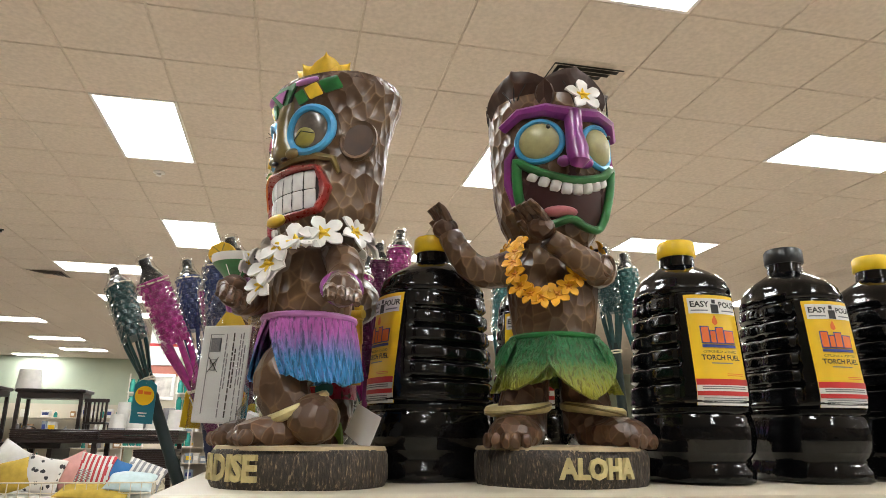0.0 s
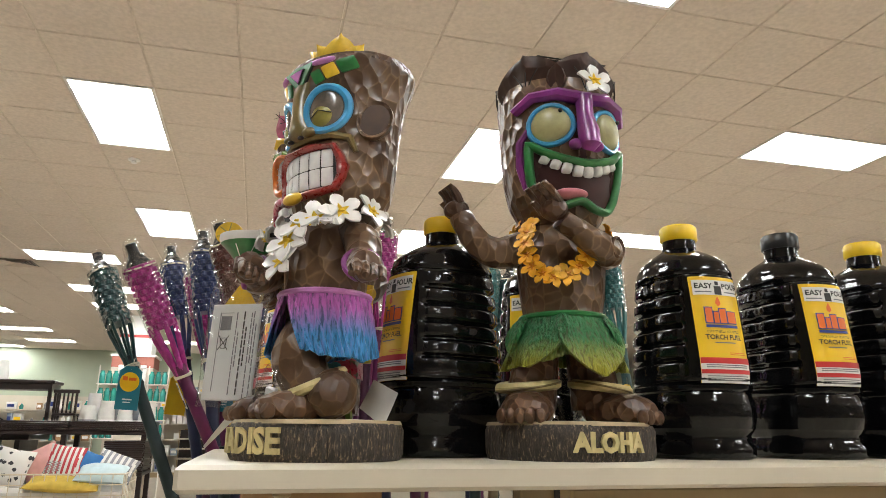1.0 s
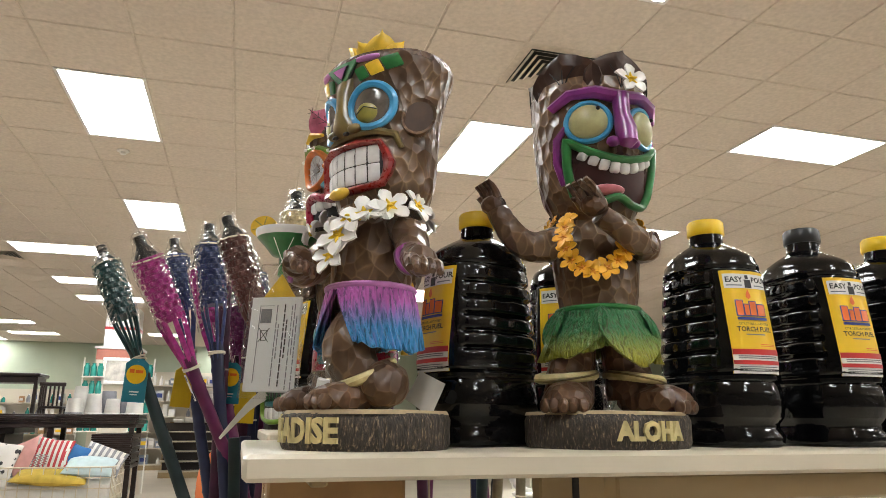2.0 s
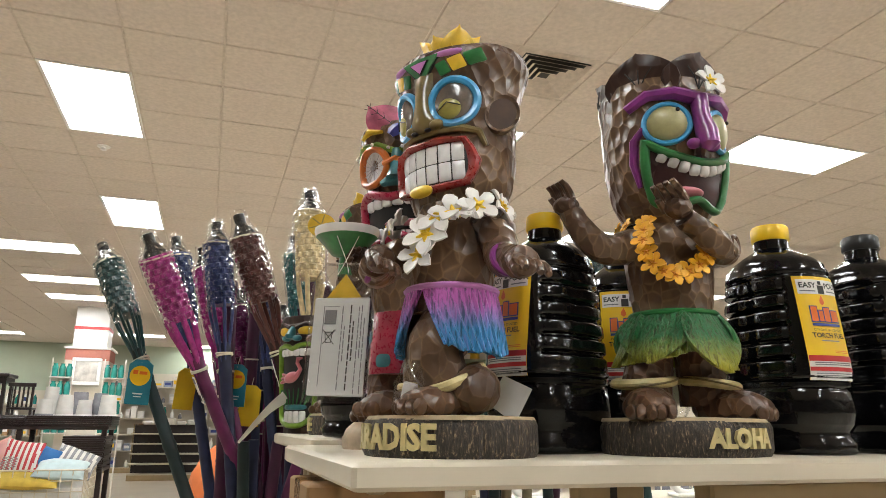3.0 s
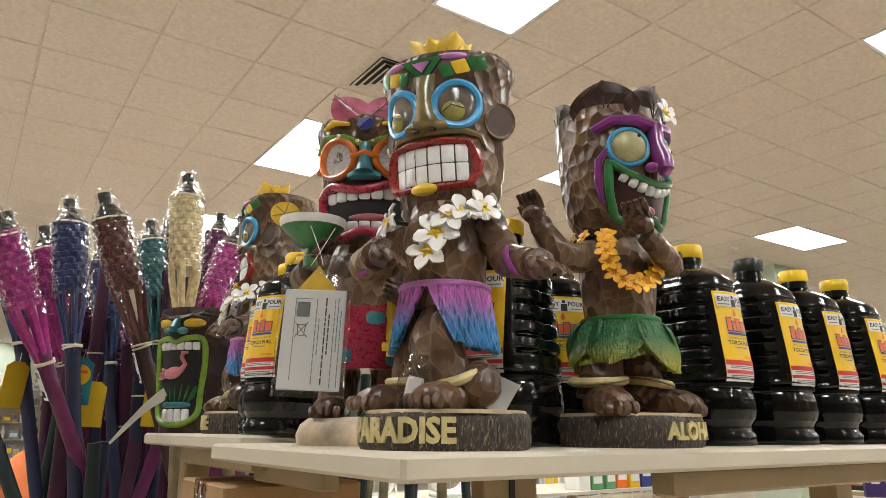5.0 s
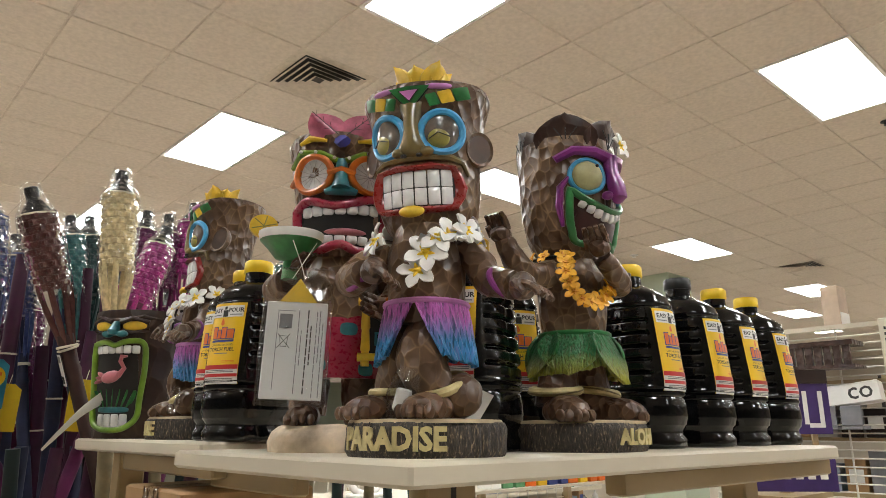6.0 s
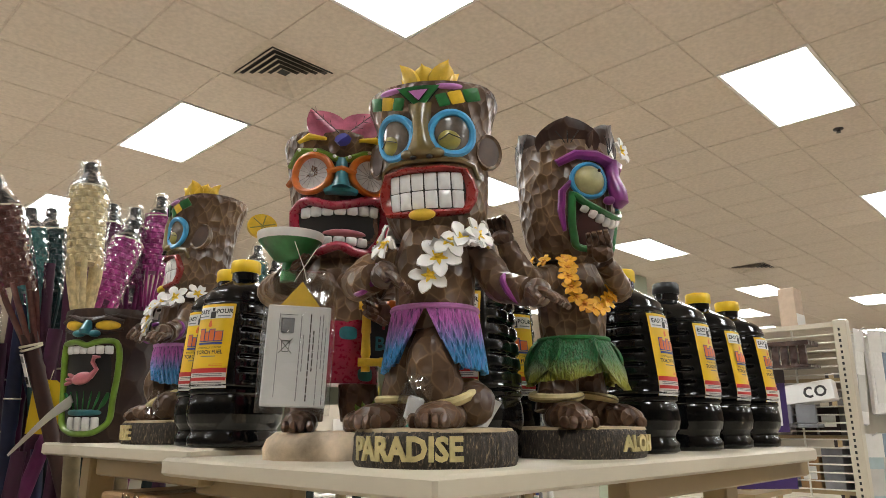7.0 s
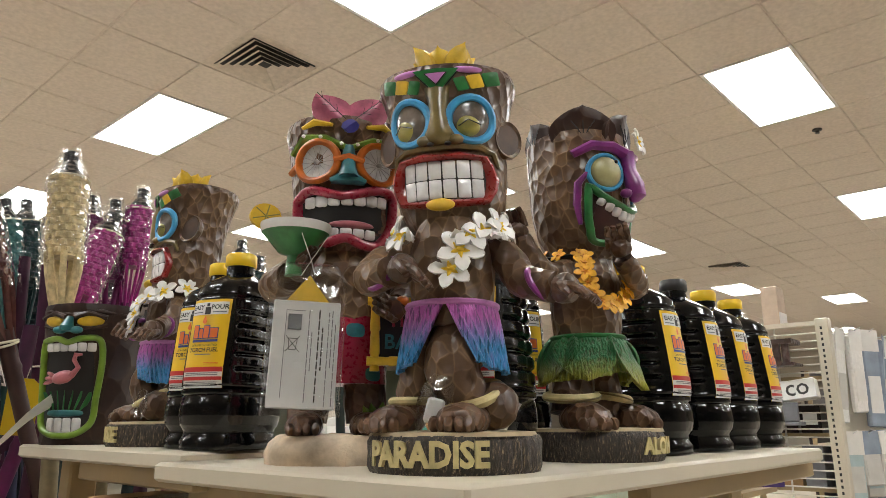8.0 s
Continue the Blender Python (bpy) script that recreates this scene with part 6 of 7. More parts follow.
for k, (x, y, r, h) in enumerate(((-1.54, 10.45, 0.112, 0.27), (-1.815, 10.45, 0.1, 0.2), (-2.045, 10.45, 0.107, 0.26), (-2.265, 10.4, 0.105, 0.2), (-2.265, 10.72, 0.1, 0.37), (-1.92, 10.75, 0.11, 0.31), (-1.68, 10.75, 0.1, 0.3))):
    ob = thing("lamp_shade", pose(x, y, 1.532), "white tapered drum lampshade" if k < 5 else "grey tapered drum lampshade", "lampshade", "lampshades")
    b = Build()
    b.lathe([(r, 0), (r * 0.8, h), (r * 0.78, h), (r * 0.98, 0)], LINEN if k < 5 else GREY_CLOTH, n=28, cap=False)
    b.make("shade", ob)
    b = Build()
    b.lathe([(r * 1.005, 0), (r * 1.005, 0.02), (r * 0.99, 0.02)], WHITE if k != 3 else GREY_CLOTH, n=28, cap=False)
    b.make("trim_ring", ob)


def small_table(x, y, z, w, h, d, label):
    ob = thing("side_table", pose(x, y, z), label, "table", "dark side tables")
    boxed("tabletop", (-w / 2, -d / 2, h - 0.05), (w / 2, d / 2, h), DARK_WOOD, ob, bevel=0.01)
    boxed("apron", (-w / 2 + 0.03, -d / 2 + 0.03, h - 0.13), (w / 2 - 0.03, d / 2 - 0.03, h - 0.051), DARK_WOOD, ob)
    for sx in (-1, 1):
        for sy in (-1, 1):
            boxed("leg", (sx * (w / 2 - 0.05) - 0.022, sy * (d / 2 - 0.05) - 0.022, 0), (sx * (w / 2 - 0.05) + 0.022, sy * (d / 2 - 0.05) + 0.022, h - 0.13), DARK_WOOD, ob)


riser = thing("display_platform", pose(-4.3, 11.2, 0), "dark stained platform for furniture", "platform")
boxed("tabletop", (-1.1, -0.5, 1.28), (1.3, 0.5, 1.36), DARK_WOOD, riser, bevel=0.01)
for x in (-0.95, 1.15):
    boxed("side_panel", (x - 0.03, -0.42, 0), (x + 0.03, 0.42, 1.28), DARK_WOOD, riser)
small_table(-3.3, 11.2, 1.36, 0.9, 0.72, 0.5, "dark stained side table with straight legs")
small_table(-4.3, 11.1, 1.36, 0.8, 0.74, 0.5, "dark stained side table with straight legs")
chair = thing("dining_chair", pose(-2.6, 10.75, 1.532) @ Matrix.Diagonal((0.72, 0.72, 0.72, 1)), "dark stained slat back chair", "chair")
boxed("seat", (-0.2, -0.2, 0.1), (0.2, 0.2, 0.14), DARK_WOOD, chair, bevel=0.01)
for x in (-0.18, 0.18):
    boxed("post", (x - 0.02, -0.2, 0.14), (x + 0.02, -0.16, 0.56), DARK_WOOD, chair)
    for y in (-0.17, 0.17):
        boxed("leg", (x - 0.02, y - 0.02, 0), (x + 0.02, y + 0.02, 0.1), DARK_WOOD, chair)
for k in range(4):
    boxed("slat", (-0.12 + 0.07 * k, -0.19, 0.14), (-0.09 + 0.07 * k, -0.17, 0.5), DARK_WOOD, chair)
boxed("top_rail", (-0.22, -0.205, 0.5), (0.22, -0.155, 0.57), DARK_WOOD, chair, bevel=0.008)
for x in (-3.7, -4.4):
    ob = thing("lamp_shade", pose(x, 11.3, 2.08), "white tapered drum lampshade", "lampshade", "lampshades")
    b = Build()
    b.lathe([(0.17, 0), (0.14, 0.28), (0.137, 0.28), (0.167, 0)], LINEN, n=24, cap=False)
    b.make("shade", ob)
for k in range(3):
    ob = thing("scroll_stand", pose(-4.3 + 0.42 * k, 10.5, 0.9), "black wrought iron scroll stand", "stand", "iron stands")
    for q in range(3):
        b = Build()
        b.tube(round_path_3((0.1 * (q - 1), 0, 0.14 + 0.2 * q), 0.13, 90, 0, 20 * q), 0.009, BLACK, n=6, loop=True)
        b.make("scroll", ob)
    b = Build()
    b.tube([(0, 0, -0.9), (0, 0, 0.7)], 0.012, BLACK, n=8)
    b.make("stem", ob)


# wire bin of cushions
def sprigs(name, ground, ink):
    """Cloth printed with scattered dark sprigs."""
    m, nodes, links, bsdf = material(name)
    where = nodes.new("ShaderNodeTexCoord")
    spots = nodes.new("ShaderNodeTexVoronoi")
    spots.inputs["Scale"].default_value = 11
    links.new(where.outputs["Object"], spots.inputs["Vector"])
    ragged = nodes.new("ShaderNodeTexNoise")
    ragged.inputs["Scale"].default_value = 60
    links.new(where.outputs["Object"], ragged.inputs["Vector"])
    add = nodes.new("ShaderNodeMath")
    add.operation = "MULTIPLY_ADD"
    add.inputs[1].default_value = 0.35
    links.new(ragged.outputs["Fac"], add.inputs[0])
    links.new(spots.outputs["Distance"], add.inputs[2])
    ramp = nodes.new("ShaderNodeValToRGB")
    ramp.color_ramp.elements[0].position, ramp.color_ramp.elements[1].position = 0.42, 0.46
    ramp.color_ramp.elements[0].color, ramp.color_ramp.elements[1].color = (*ink, 1), (*ground, 1)
    links.new(add.outputs[0], ramp.inputs[0])
    links.new(ramp.outputs[0], bsdf.inputs["Base Color"])
    bsdf.inputs["Roughness"].default_value = 0.85
    return m


SPRIGGED = sprigs("sprigged_linen", (0.58, 0.56, 0.53), (0.03, 0.03, 0.035))


def wire_panel(ob, name, a, c, z0, z1, nx, nz, mat, r=0.004):
    """A panel of crossing wires between two plan points."""
    a, c = Vector((*a, 0)), Vector((*c, 0))
    for i in range(nx + 1):
        p = a.lerp(c, i / nx)
        b = Build()
        b.tube([p + Vector((0, 0, z0)), p + Vector((0, 0, z1))], r, mat, n=6)
        b.make(name, ob)
    for k in range(nz + 1):
        z = z0 + (z1 - z0) * k / nz
        b = Build()
        b.tube([a + Vector((0, 0, z)), c + Vector((0, 0, z))], r * (1.5 if k in (0, nz) else 1), mat, n=6)
        b.make(name, ob)


bin_ob = thing("wire_bin", pose(-2.5, 9.7, 0), "cream wire dump bin full of cushions", "bin")
for a, c, n in (((-0.95, -0.42), (0.95, -0.42), 16), ((0.95, -0.42), (0.95, 0.42), 8), ((-0.95, -0.42), (-0.95, 0.42), 8)):
    wire_panel(bin_ob, "wire", a, c, 0.12, 0.93, n, 7, WIRE, 0.006)
boxed("base", (-0.95, -0.42, 0.0), (0.95, 0.42, 0.12), WIRE, bin_ob)
boxed("linen_filling", (-0.9, -0.38, 0.12), (0.9, 0.38, 0.78), LINEN, bin_ob, "folded white textiles", 0.05)


def cushion(at, turn, size, mat, label, bands=None, stripes=False, field=None):
    ob = thing("cushion", pose(*at, *turn), label, "cushion", "cushions in the bin")
    b = Build()
    n = 28
    for side in (-1, 1):
        rows = []
        for i in range(n + 1):
            row = []
            for j in range(n + 1):
                u, v = 2 * i / n - 1, 2 * j / n - 1
                puff = (max(0, 1 - u * u) * max(0, 1 - v * v)) ** 0.45
                pinch = 1 - 0.08 * (1 - abs(u * v)) * max(abs(u), abs(v))
                row.append((u * size[0] * pinch, side * puff * size[2] + 0.006 * noise.noise(Vector((u * 2, v * 2, at[0]))), v * size[1] * pinch))
            rows.append(row if side > 0 else row[::-1])
        b.rings(rows, mat, closed=False)
    if field:
        k, w = b.slot(field[0]), b.slot(field[1])
        for f in range(len(b.f)):
            x = sum(b.v[i][0] for i in b.f[f]) / len(b.f[f]) / size[0]
            z = sum(b.v[i][2] for i in b.f[f]) / len(b.f[f]) / size[1]
            if x < -0.05 and z < -0.1:
                b.k[f] = k if (int((x + 1) * 14) + int((z + 1) * 14)) % 2 else w
    if stripes:
        k = b.slot(bands)
        for f in range(len(b.f)):
            xs = [b.v[i][0] for i in b.f[f]]
            if b.k[f] == 0 and int((sum(xs) / len(xs) / size[0] + 1) * 7) % 2:
                b.k[f] = k
    b.make("cover", ob)


cushion((-2.26, 9.55, 1.05), (-18, 8, 0), (0.2, 0.2, 0.08), LINEN, "red and white striped cushion with a dark blue chequered corner", RED_CLOTH, True, (GREY_CLOTH, LINEN))
cushion((-2.52, 9.6, 1.04), (-20, -25, 0), (0.2, 0.2, 0.08), PINK_CLOTH, "dusty pink cushion in the wire bin")
cushion((-2.82, 9.5, 1.0), (-15, 12, 0), (0.22, 0.22, 0.09), SPRIGGED, "white cushion with dark sprigs in the wire bin")
cushion((-2.0, 9.6, 1.04), (-20, 20, 0), (0.13, 0.13, 0.07), BLUE_CLOTH, "blue cushion in the wire bin")
cushion((-1.72, 9.65, 1.0), (-35, 20, 0), (0.24, 0.17, 0.08), LINEN, "white cushion with black stripes in the wire bin", GREY_CLOTH, True)
cushion((-1.82, 9.45, 0.93), (-65, 4, 0), (0.27, 0.2, 0.08), PALE_BLUE, "pale blue cushion in the wire bin")
cushion((-3.1, 9.5, 1.0), (-25, -15, 0), (0.22, 0.2, 0.09), MUSTARD, "mustard cushion in the wire bin")
cushion((-3.25, 9.75, 1.12), (-20, 30, 0), (0.24, 0.22, 0.1), LINEN, "white cushion in the wire bin")
cushion((-2.2, 9.4, 0.82), (-75, 3, 0), (0.4, 0.2, 0.08), MUSTARD, "mustard cushion in the wire bin")

# orange floor cushion on a low stand, seen between the torches
ob = thing("step_stand", pose(-0.3, 3.65, 0), "plain cream display stand", "stand")
boxed("stand_body", (-0.2, -0.2, 0), (0.35, 0.2, 0.95), SHELF_PAINT, ob, bevel=0.01)
ob = thing("orange_pouf", pose(-0.2, 3.62, 0.95), "bright orange stuffed pouf on the stand", "pouf")
b = Build()
b.blob((0, 0, 0.2), (0.15, 0.14, 0.205), ORANGE_CLOTH, n=32, carve=0.02)
b.make("cover", ob)
b = Build()
b.blob((0, 0, 0.402), (0.025, 0.025, 0.01), ORANGE_CLOTH, n=12)
b.make("button", ob)


def gondola(x0, x1, y, depth, top, levels, goods, label, back=WALL, turn=0.0, seed=1, fill=0.9, tall=(0.1, 0.26)):
    """A shop gondola: base, back panel, uprights, shelves, each with goods standing on it."""
    rng = random.Random(seed)
    ob = thing("gondola_shelf", pose(x0, y, 0, 0, 0, turn), label, "shelf", "gondola shelves")
    w = x1 - x0
    boxed("base", (0, 0, 0), (w, depth, 0.14), TAN_METAL, ob)
    boxed("back_panel", (0, depth - 0.03, 0.14), (w, depth, top), back, ob)
    for x in (0, w - 0.03):
        boxed("upright", (x, depth - 0.07, 0.14), (x + 0.03, depth - 0.031, top), TAN_METAL, ob)
    zs = [0.14 + (top - 0.14) * k / levels for k in range(levels)]
    for k, z in enumerate(zs):
        boxed("shelf", (0.0, 0.0, z), (w, depth - 0.072, z + 0.03), SHELF_PAINT, ob)
        x = 0.03
        while goods and x < w - 0.12:
            wide = rng.uniform(0.14, 0.31)
            if rng.random() < fill:
                kind, mat = rng.choice(goods)
                h = min(rng.uniform(*tall), (top - 0.14) / levels - 0.06)
                place = pose(x0, y, 0, 0, 0, turn) @ pose(x + wide / 2, rng.uniform(0.1, 0.16), z + 0.03, 0, 0, rng.uniform(-6, 6))
                item = thing(kind, place, GOODS_LABEL[kind], kind.replace("_", " "), "goods on the shelves")
                b = Build()
                if kind == "carton":
                    b.box((-wide * 0.42, -0.08, 0), (wide * 0.42, 0.1, h), mat, bevel=0.005)
                    b.make("box_body", item)
                    boxed("front_print", (-wide * 0.3, -0.083, h * 0.3), (wide * 0.3, -0.0805, h * 0.7), rng.choice((LABEL_WHITE, LABEL_YELLOW, LABEL_BLUE)), item)
                else:
                    r = min(0.055, wide * 0.4)
                    b.lathe([(r * 0.8, 0), (r, 0.01), (r, h * 0.6), (r * 0.4, h * 0.8), (r * 0.4, h * 0.93)], mat, n=14)
                    b.make("body", item)
                    b = Build()
                    b.lathe([(r * 0.45, h * 0.93), (r * 0.45, h), (r * 0.2, h)], WHITE, n=12)
                    b.make("stopper", item)
            x += wide
    return ob


GOODS_LABEL = {"carton": "small printed goods carton on a shelf", "vase": "small vase with a white stopper on a shelf"}
WARES = (("carton", LABEL_WHITE), ("carton", DUSTY), ("carton", CARD), ("vase", WHITE), ("vase", TEAL_GLASS), ("vase", GREY_CLOTH), ("carton", LINEN))
gondola(-2.15, -0.35, 20.6, 0.6, 1.42, 5, (), "dark low gondola with mostly empty cream shelves", DARK_WOOD)
gondola(-4.2, 2.0, 23.9, 0.6, 3.0, 6, WARES, "tall wall shelving full of vases and boxes", WALL, 0, 5, 0.95, (0.16, 0.38))
gondola(-9.5, -5.0, 23.9, 0.6, 2.4, 5, WARES, "tall wall shelving full of vases and boxes", WALL, 0, 9, 0.9, (0.16, 0.36))
ob = thing("folded_linen", pose(-1.15, 20.8, 1.42), "heap of folded white linen on the gondola", "linen")
for k in range(5):
    boxed("fold", (-0.75 + 0.28 * k, -0.15, 0.0), (-0.5 + 0.28 * k, 0.25, 0.1 + 0.04 * (k % 3)), LINEN, ob, bevel=0.03)

# wire racks with fans and cartons behind and below the display shelf
rack = thing("wire_rack", pose(0.95, 3.1, 0), "white wire rack with fans and boxed goods", "rack")
for z in (0.4, 0.8, 1.12):
    boxed("tray", (0, 0, z - 0.015), (2.6, 0.5, z), SHELF_PAINT, rack)
wire_panel(rack, "wire", (0, 0.5), (2.6, 0.5), 0.1, 1.36, 26, 10, WHITE_WIRE, 0.004)
for x in (0, 0.86, 1.73, 2.6):
    boxed("post", (x - 0.02, 0.46, 0), (x + 0.02, 0.5, 1.36), TAN_METAL, rack)
for k in range(3):
    fan = thing("desk_fan", pose(1.12 + 0.42 * k, 3.25, 1.12), "white round desk fan with wire guard", "fan", "desk fans")
    b = Build()
    b.tube(round_path_3((0, 0, 0.13), 0.115, 90, 0, 0), 0.018, WHITE, n=10, loop=True)
    b.make("rim", fan)
    for q in range(5):
        b = Build()
        b.tube([(-0.11 + 0.055 * q, -0.012, 0.04), (-0.11 + 0.055 * q, -0.012, 0.22)], 0.003, WHITE_WIRE, n=5)
        b.make("guard_wire", fan)
    b = Build()
    b.lathe([(0.03, 0), (0.026, 0.02)], GREY_CLOTH, n=14, at=(0, 0, 0.12))
    b.make("hub", fan)
    boxed("foot", (-0.09, -0.05, 0), (0.09, 0.05, 0.02), WHITE, fan, bevel=0.006)
rng = random.Random(4)
for k in range(12):
    mat = rng.choice((LABEL_BLUE, LABEL_WHITE, LABEL_YELLOW, GREEN_CARD, CARD, TEAL_CARD, LABEL_ORANGE))
    ob = thing("carton", pose(2.36 + 0.1 * k, 3.2, 1.12, 0, 0, rng.uniform(-8, 8)), "small brightly printed goods carton on the rack", "carton", "cartons on the rack")
    h = rng.uniform(0.1, 0.2)
    boxed("box_body", (-0.04, -0.06, 0), (0.04, 0.06, h), mat, ob, bevel=0.003)
    boxed("front_print", (-0.03, -0.063, h * 0.3), (0.03, -0.0605, h * 0.65), LABEL_WHITE, ob)
gondola(2.7, 5.4, 4.6, 0.5, 1.62, 4, WARES, "low gondola with boxed goods and vases", WALL, 0, 3, 0.95, (0.14, 0.3))
gondola(6.0, 10.5, 8.2, 0.6, 1.7, 4, WARES, "low gondola with boxed goods and vases", WALL, 0, 7, 0.95, (0.14, 0.3))

# slatted wire rack end with hanging packs
end = thing("wire_gondola", pose(3.5, 1.43, 0), "cream slatted wire rack end with perforated post", "rack")
for k in range(30):
    b = Build()
    z = 0.75 + 0.042 * k
    b.tube([(0, 0.03, z), (0, 1.0, z)], 0.004, WHITE_WIRE, n=6)
    b.make("wire", end)
for y in (0.25, 0.5, 0.75, 1.0):
    b = Build()
    b.tube([(0.008, y, 0.7), (0.008, y, 1.97)], 0.005, WHITE_WIRE, n=6)
    b.make("wire", end)
boxed("post", (-0.03, -0.035, 0), (0.04, 0.03, 2.0), SHELF_PAINT, end, "cream perforated steel post", 0.004)
boxed("top_rail", (-0.02, 0.03, 1.965), (0.03, 1.02, 1.99), SHELF_PAINT, end)
boxed("base", (-0.05, -0.03, 0), (2.6, 1.0, 0.15), TAN_METAL, end)
boxed("back_panel", (0.06, 0.0, 0.15), (2.6, 0.02, 1.95), SHELF_PAINT, end)
for k in range(40):
    z = 0.8 + 0.03 * k
    if z < 1.97:
        boxed("slot", (-0.0325, -0.004, z), (-0.0295, 0.006, z + 0.015), BLACK, end)
for z in (0.85, 1.12, 1.4, 1.7):
    boxed("tray", (0.06, 0.04, z - 0.02), (1.3, 0.98, z), TAN_METAL, end)
stock = random.Random(31)
for z in (0.85, 1.12, 1.4):
    for k in range(7):
        h = stock.uniform(0.1, 0.22)
        ob = thing("carton", pose(3.66, 1.57 + 0.125 * k, z, 0, 0, 90 + stock.uniform(-6, 6)), "small goods carton on a wire rack tray", "carton", "cartons on the rack")
        boxed("box_body", (-0.052, -0.09, 0), (0.052, 0.09, h), stock.choice((CARD, GREY_CLOTH, DARK_WOOD, DUSTY, CARD, LINEN)), ob, bevel=0.003)
        boxed("front_print", (-0.035, 0.0905, h * 0.3), (0.035, 0.0925, h * 0.7), stock.choice((LABEL_WHITE, GREY_CLOTH, CARD)), ob)
box2 = thing("cardboard_box", pose(3.62, 1.66, 1.99), "tall plain cardboard carton on top of the rack", "box")
boxed("carton", (-0.05, -0.0, 0), (0.08, 0.09, 0.23), surface("pale_card", (0.52, 0.40, 0.30), 0.7, vary=0.1), box2, bevel=0.003)
boxed("flap", (-0.05, -0.004, 0), (0.08, -0.0005, 0.08), LABEL_WHITE, box2, "white paper lower face")
crate = thing("wooden_crate", pose(3.36, 1.72, 1.765), "small brown slatted wooden crate hooked on the rack", "crate")
for k in range(7):
    boxed("slat", (-0.02, -0.15 + 0.046 * k, 0), (0.0, -0.115 + 0.046 * k, 0.12), WOOD_RED, crate)
boxed("rail", (-0.03, -0.17, 0.1), (0.14, 0.19, 0.125), WOOD_RED, crate)
boxed("tray", (-0.03, -0.17, -0.015), (0.14, 0.19, 0.0), WOOD_RED, crate)
sign = thing("box_sign", pose(3.40, 1.67, 1.56, -7, 8, 0), "white painted box sign with black script letters on the rack", "sign")
boxed("box", (-0.012, -0.2, 0), (0.06, 0.42, 0.105), LABEL_WHITE, sign, bevel=0.004)
b = Build()
verts, faces = letters("co", 0.125, 0.001, 0.001)
b.add([(-0.014 + y * 0.2, -0.11 - x, z + 0.06) for x, y, z in verts], faces, INK)
b.make("figures", sign, "black painted letters")
for k in range(3):
    ob = thing("metal_bracket", pose(3.4, 1.62 + 0.12 * k, 1.44), "grey metal bracket shelf on the rack", "bracket", "grey brackets")
    boxed("arm", (-0.02, -0.05, 0), (0.1, 0.05, 0.02), GREY_CLOTH, ob, bevel=0.004)
    boxed("plate", (-0.02, -0.05, 0.02), (-0.005, 0.05, 0.12), GREY_CLOTH, ob, bevel=0.004)
rng = random.Random(11)
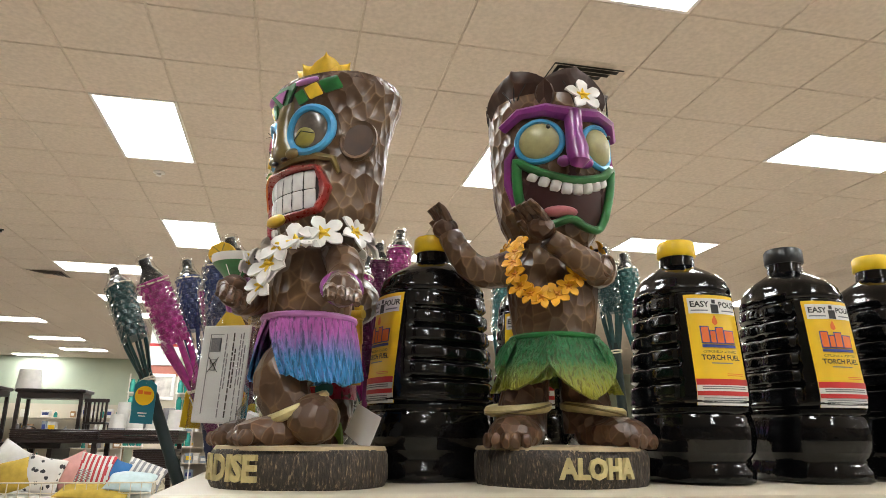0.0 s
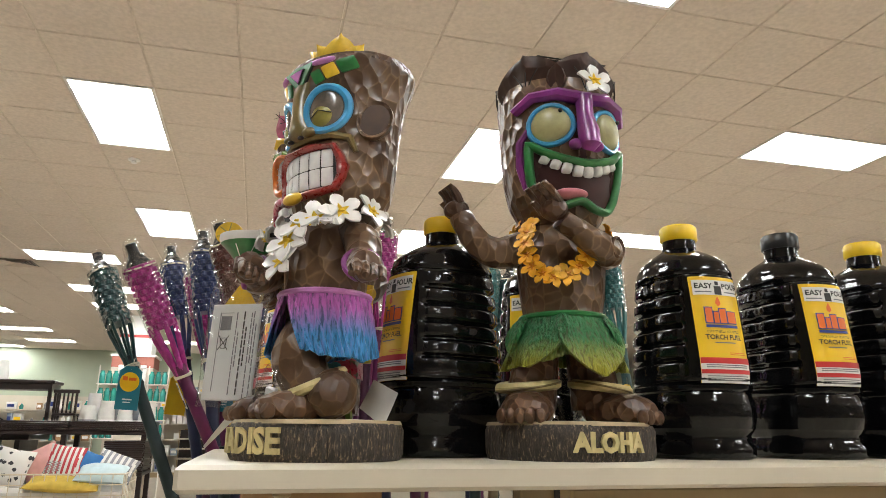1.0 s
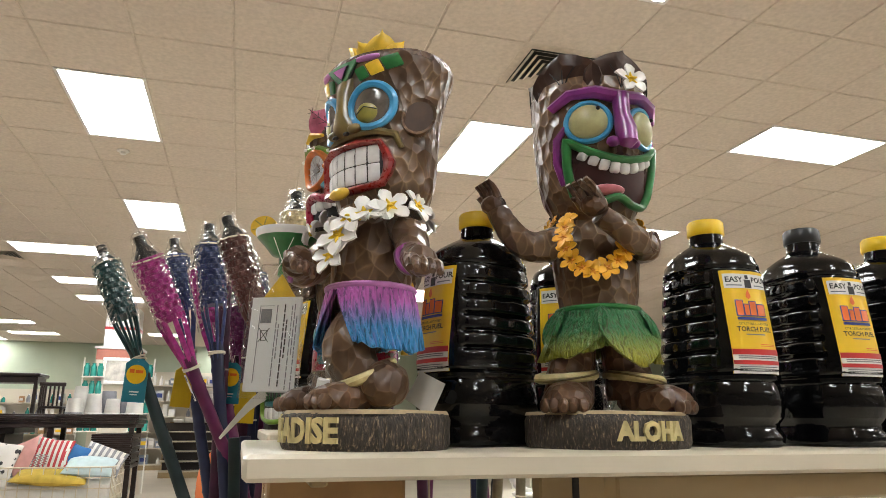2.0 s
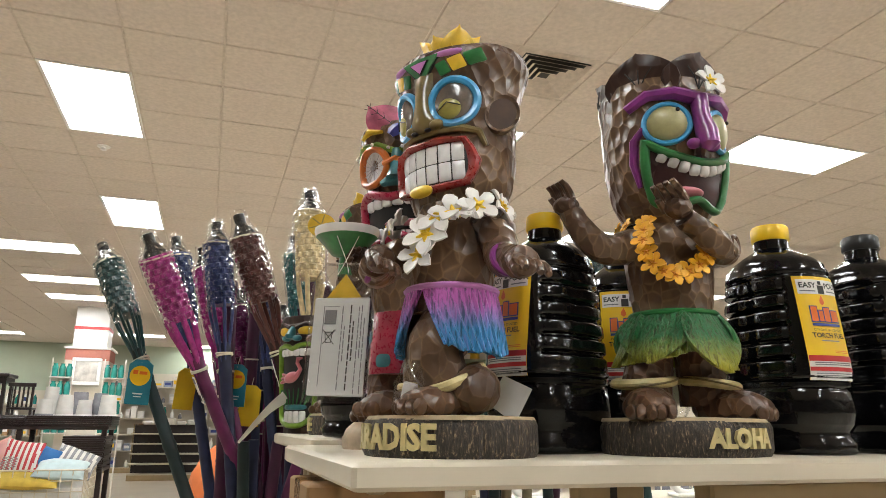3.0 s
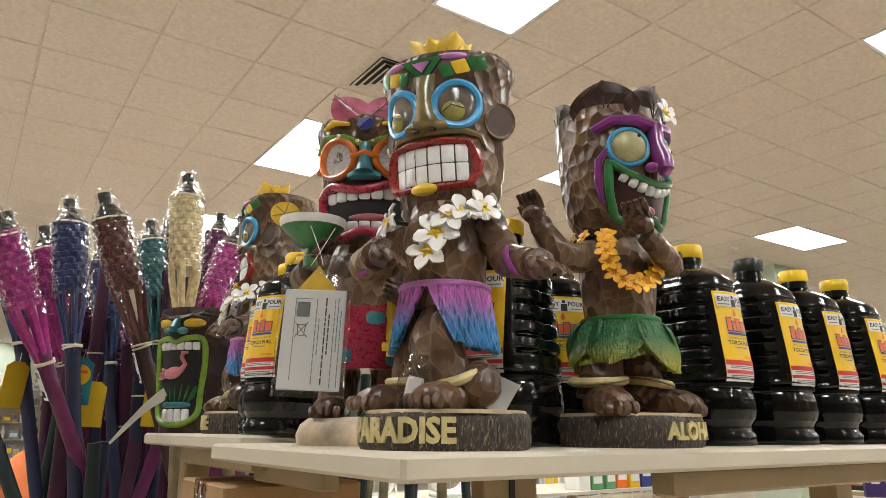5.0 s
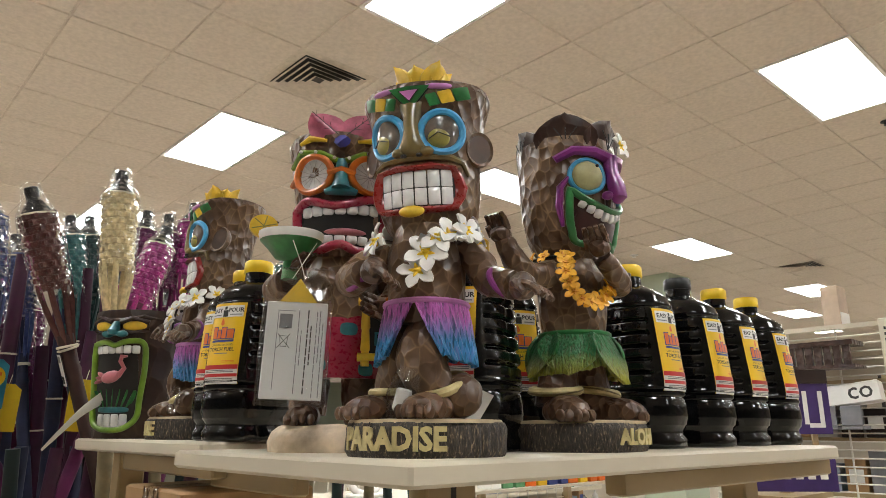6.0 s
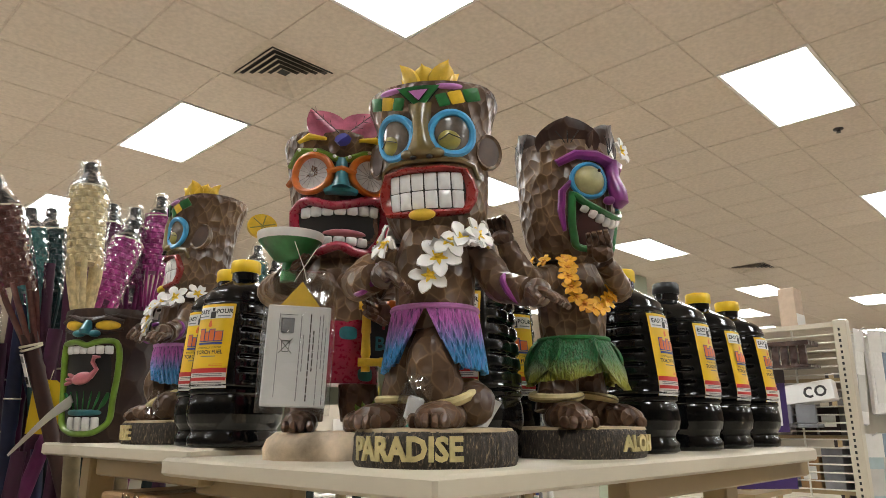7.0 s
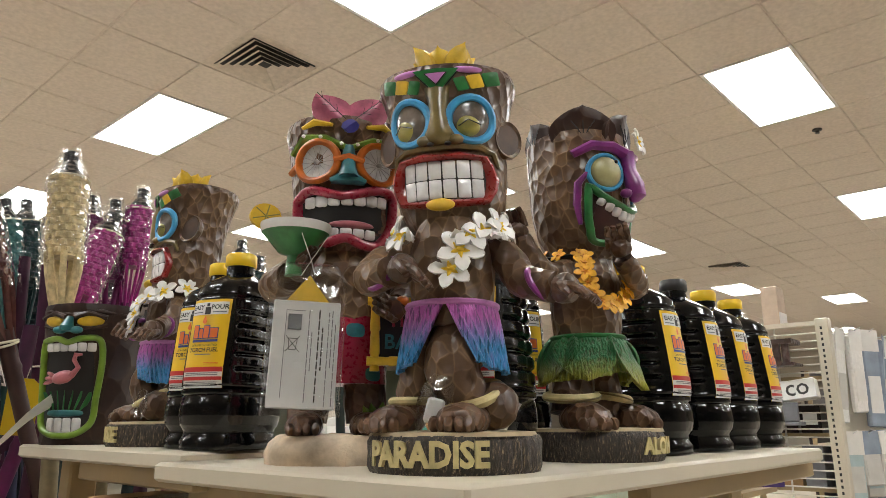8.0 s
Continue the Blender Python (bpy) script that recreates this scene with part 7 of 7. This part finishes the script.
for row, (z0, z1) in enumerate(((1.42, 1.93), (0.95, 1.38), (0.4, 0.9))):
    for k in range(20):
        mat = rng.choice((LINEN, DUSTY, LINEN, PALE_BLUE, PINK_CLOTH, LINEN, DUSTY, WHITE))
        x = 3.64 + 0.115 * k
        h = (z1 - z0) * rng.uniform(0.55, 1.0)
        ob = thing("textile_pack", pose(x, 1.40 - 0.05 * (k % 3), z1, rng.uniform(-4, 4), rng.uniform(-3, 3), rng.uniform(-38, 25)), "folded textile in a clear pack hanging on a hook", "textile pack", "textile packs")
        boxed("folded_textile", (-0.06, -0.016, -h), (0.06, 0.016, 0), mat, ob, bevel=0.008)
        boxed("header_card", (-0.06, -0.019, -0.09), (0.06, -0.0165, 0.03), rng.choice((LABEL_WHITE, LABEL_WHITE, DUSTY, SALMON)), ob)
        boxed("insert", (-0.045, -0.019, -h * 0.85), (0.045, -0.0165, -h * 0.45), rng.choice((LABEL_WHITE, LINEN, LINEN, PALE_BLUE)), ob)
        b = Build()
        b.tube([(0, 0.1, 0.02), (0, -0.02, 0.02), (0, -0.05, 0.035)], 0.003, CHROME, n=6)
        b.make("hook", ob)
for k in range(3):
    ob = thing("violet_pennant", pose(3.0 + 0.12 * k, 1.66 + 0.13 * k, 1.42, 0, 0, -50), "violet printed hanging banner with white bars", "banner", "violet banners")
    boxed("cloth", (-0.075, -0.006, 0), (0.075, 0.006, 0.235), VIOLET, ob)
    boxed("header", (-0.076, -0.012, 0.235), (0.076, 0.012, 0.3), DARK_WOOD, ob, "dark header clip")
    boxed("white_bar", (-0.045, -0.009, 0.045), (-0.025, -0.0065, 0.2), LABEL_WHITE, ob)
    boxed("white_bar", (0.025, -0.009, 0.03), (0.045, -0.0065, 0.2), LABEL_WHITE, ob)
    boxed("white_bar", (-0.0245, -0.009, 0.03), (0.0245, -0.0065, 0.05), LABEL_WHITE, ob)
    boxed("stand_pole", (-0.012, 0.0125, -1.42), (0.012, 0.034, 0.3), TAN_METAL, ob, "tan metal stand")
low = thing("violet_pennant", pose(2.3, 1.5, 1.30, 0, 0, -45), "violet printed box below shelf level with white bars", "banner")
boxed("cloth", (-0.16, 0, -0.09), (0.16, 0.02, 0.06), VIOLET, low)
for k in range(6):
    boxed("white_bar", (-0.14 + 0.047 * k, -0.003, -0.045), (-0.112 + 0.047 * k, -0.0005, -0.005), LABEL_WHITE, low)
prop = thing("sign_post", pose(2.35, 1.56, 0), "cream metal post holding a violet box", "post")
boxed("post", (-0.02, -0.02, 0), (0.02, 0.02, 1.22), TAN_METAL, prop)
boxed("tray", (-0.2, -0.1, 1.18), (0.2, 0.1, 1.2), TAN_METAL, prop)
gondola(7.0, 11.0, 1.9, 0.6, 1.95, 5, WARES, "tall gondola with boxed goods", DARK_WOOD, 0, 13, 0.9, (0.14, 0.3))
column = thing("column_2", pose(9.6, 6.2, 0), "pale green square column", "column", kind="structure")
boxed("shaft", (-0.35, -0.35, 0), (0.35, 0.35, CEIL), MINT, column)
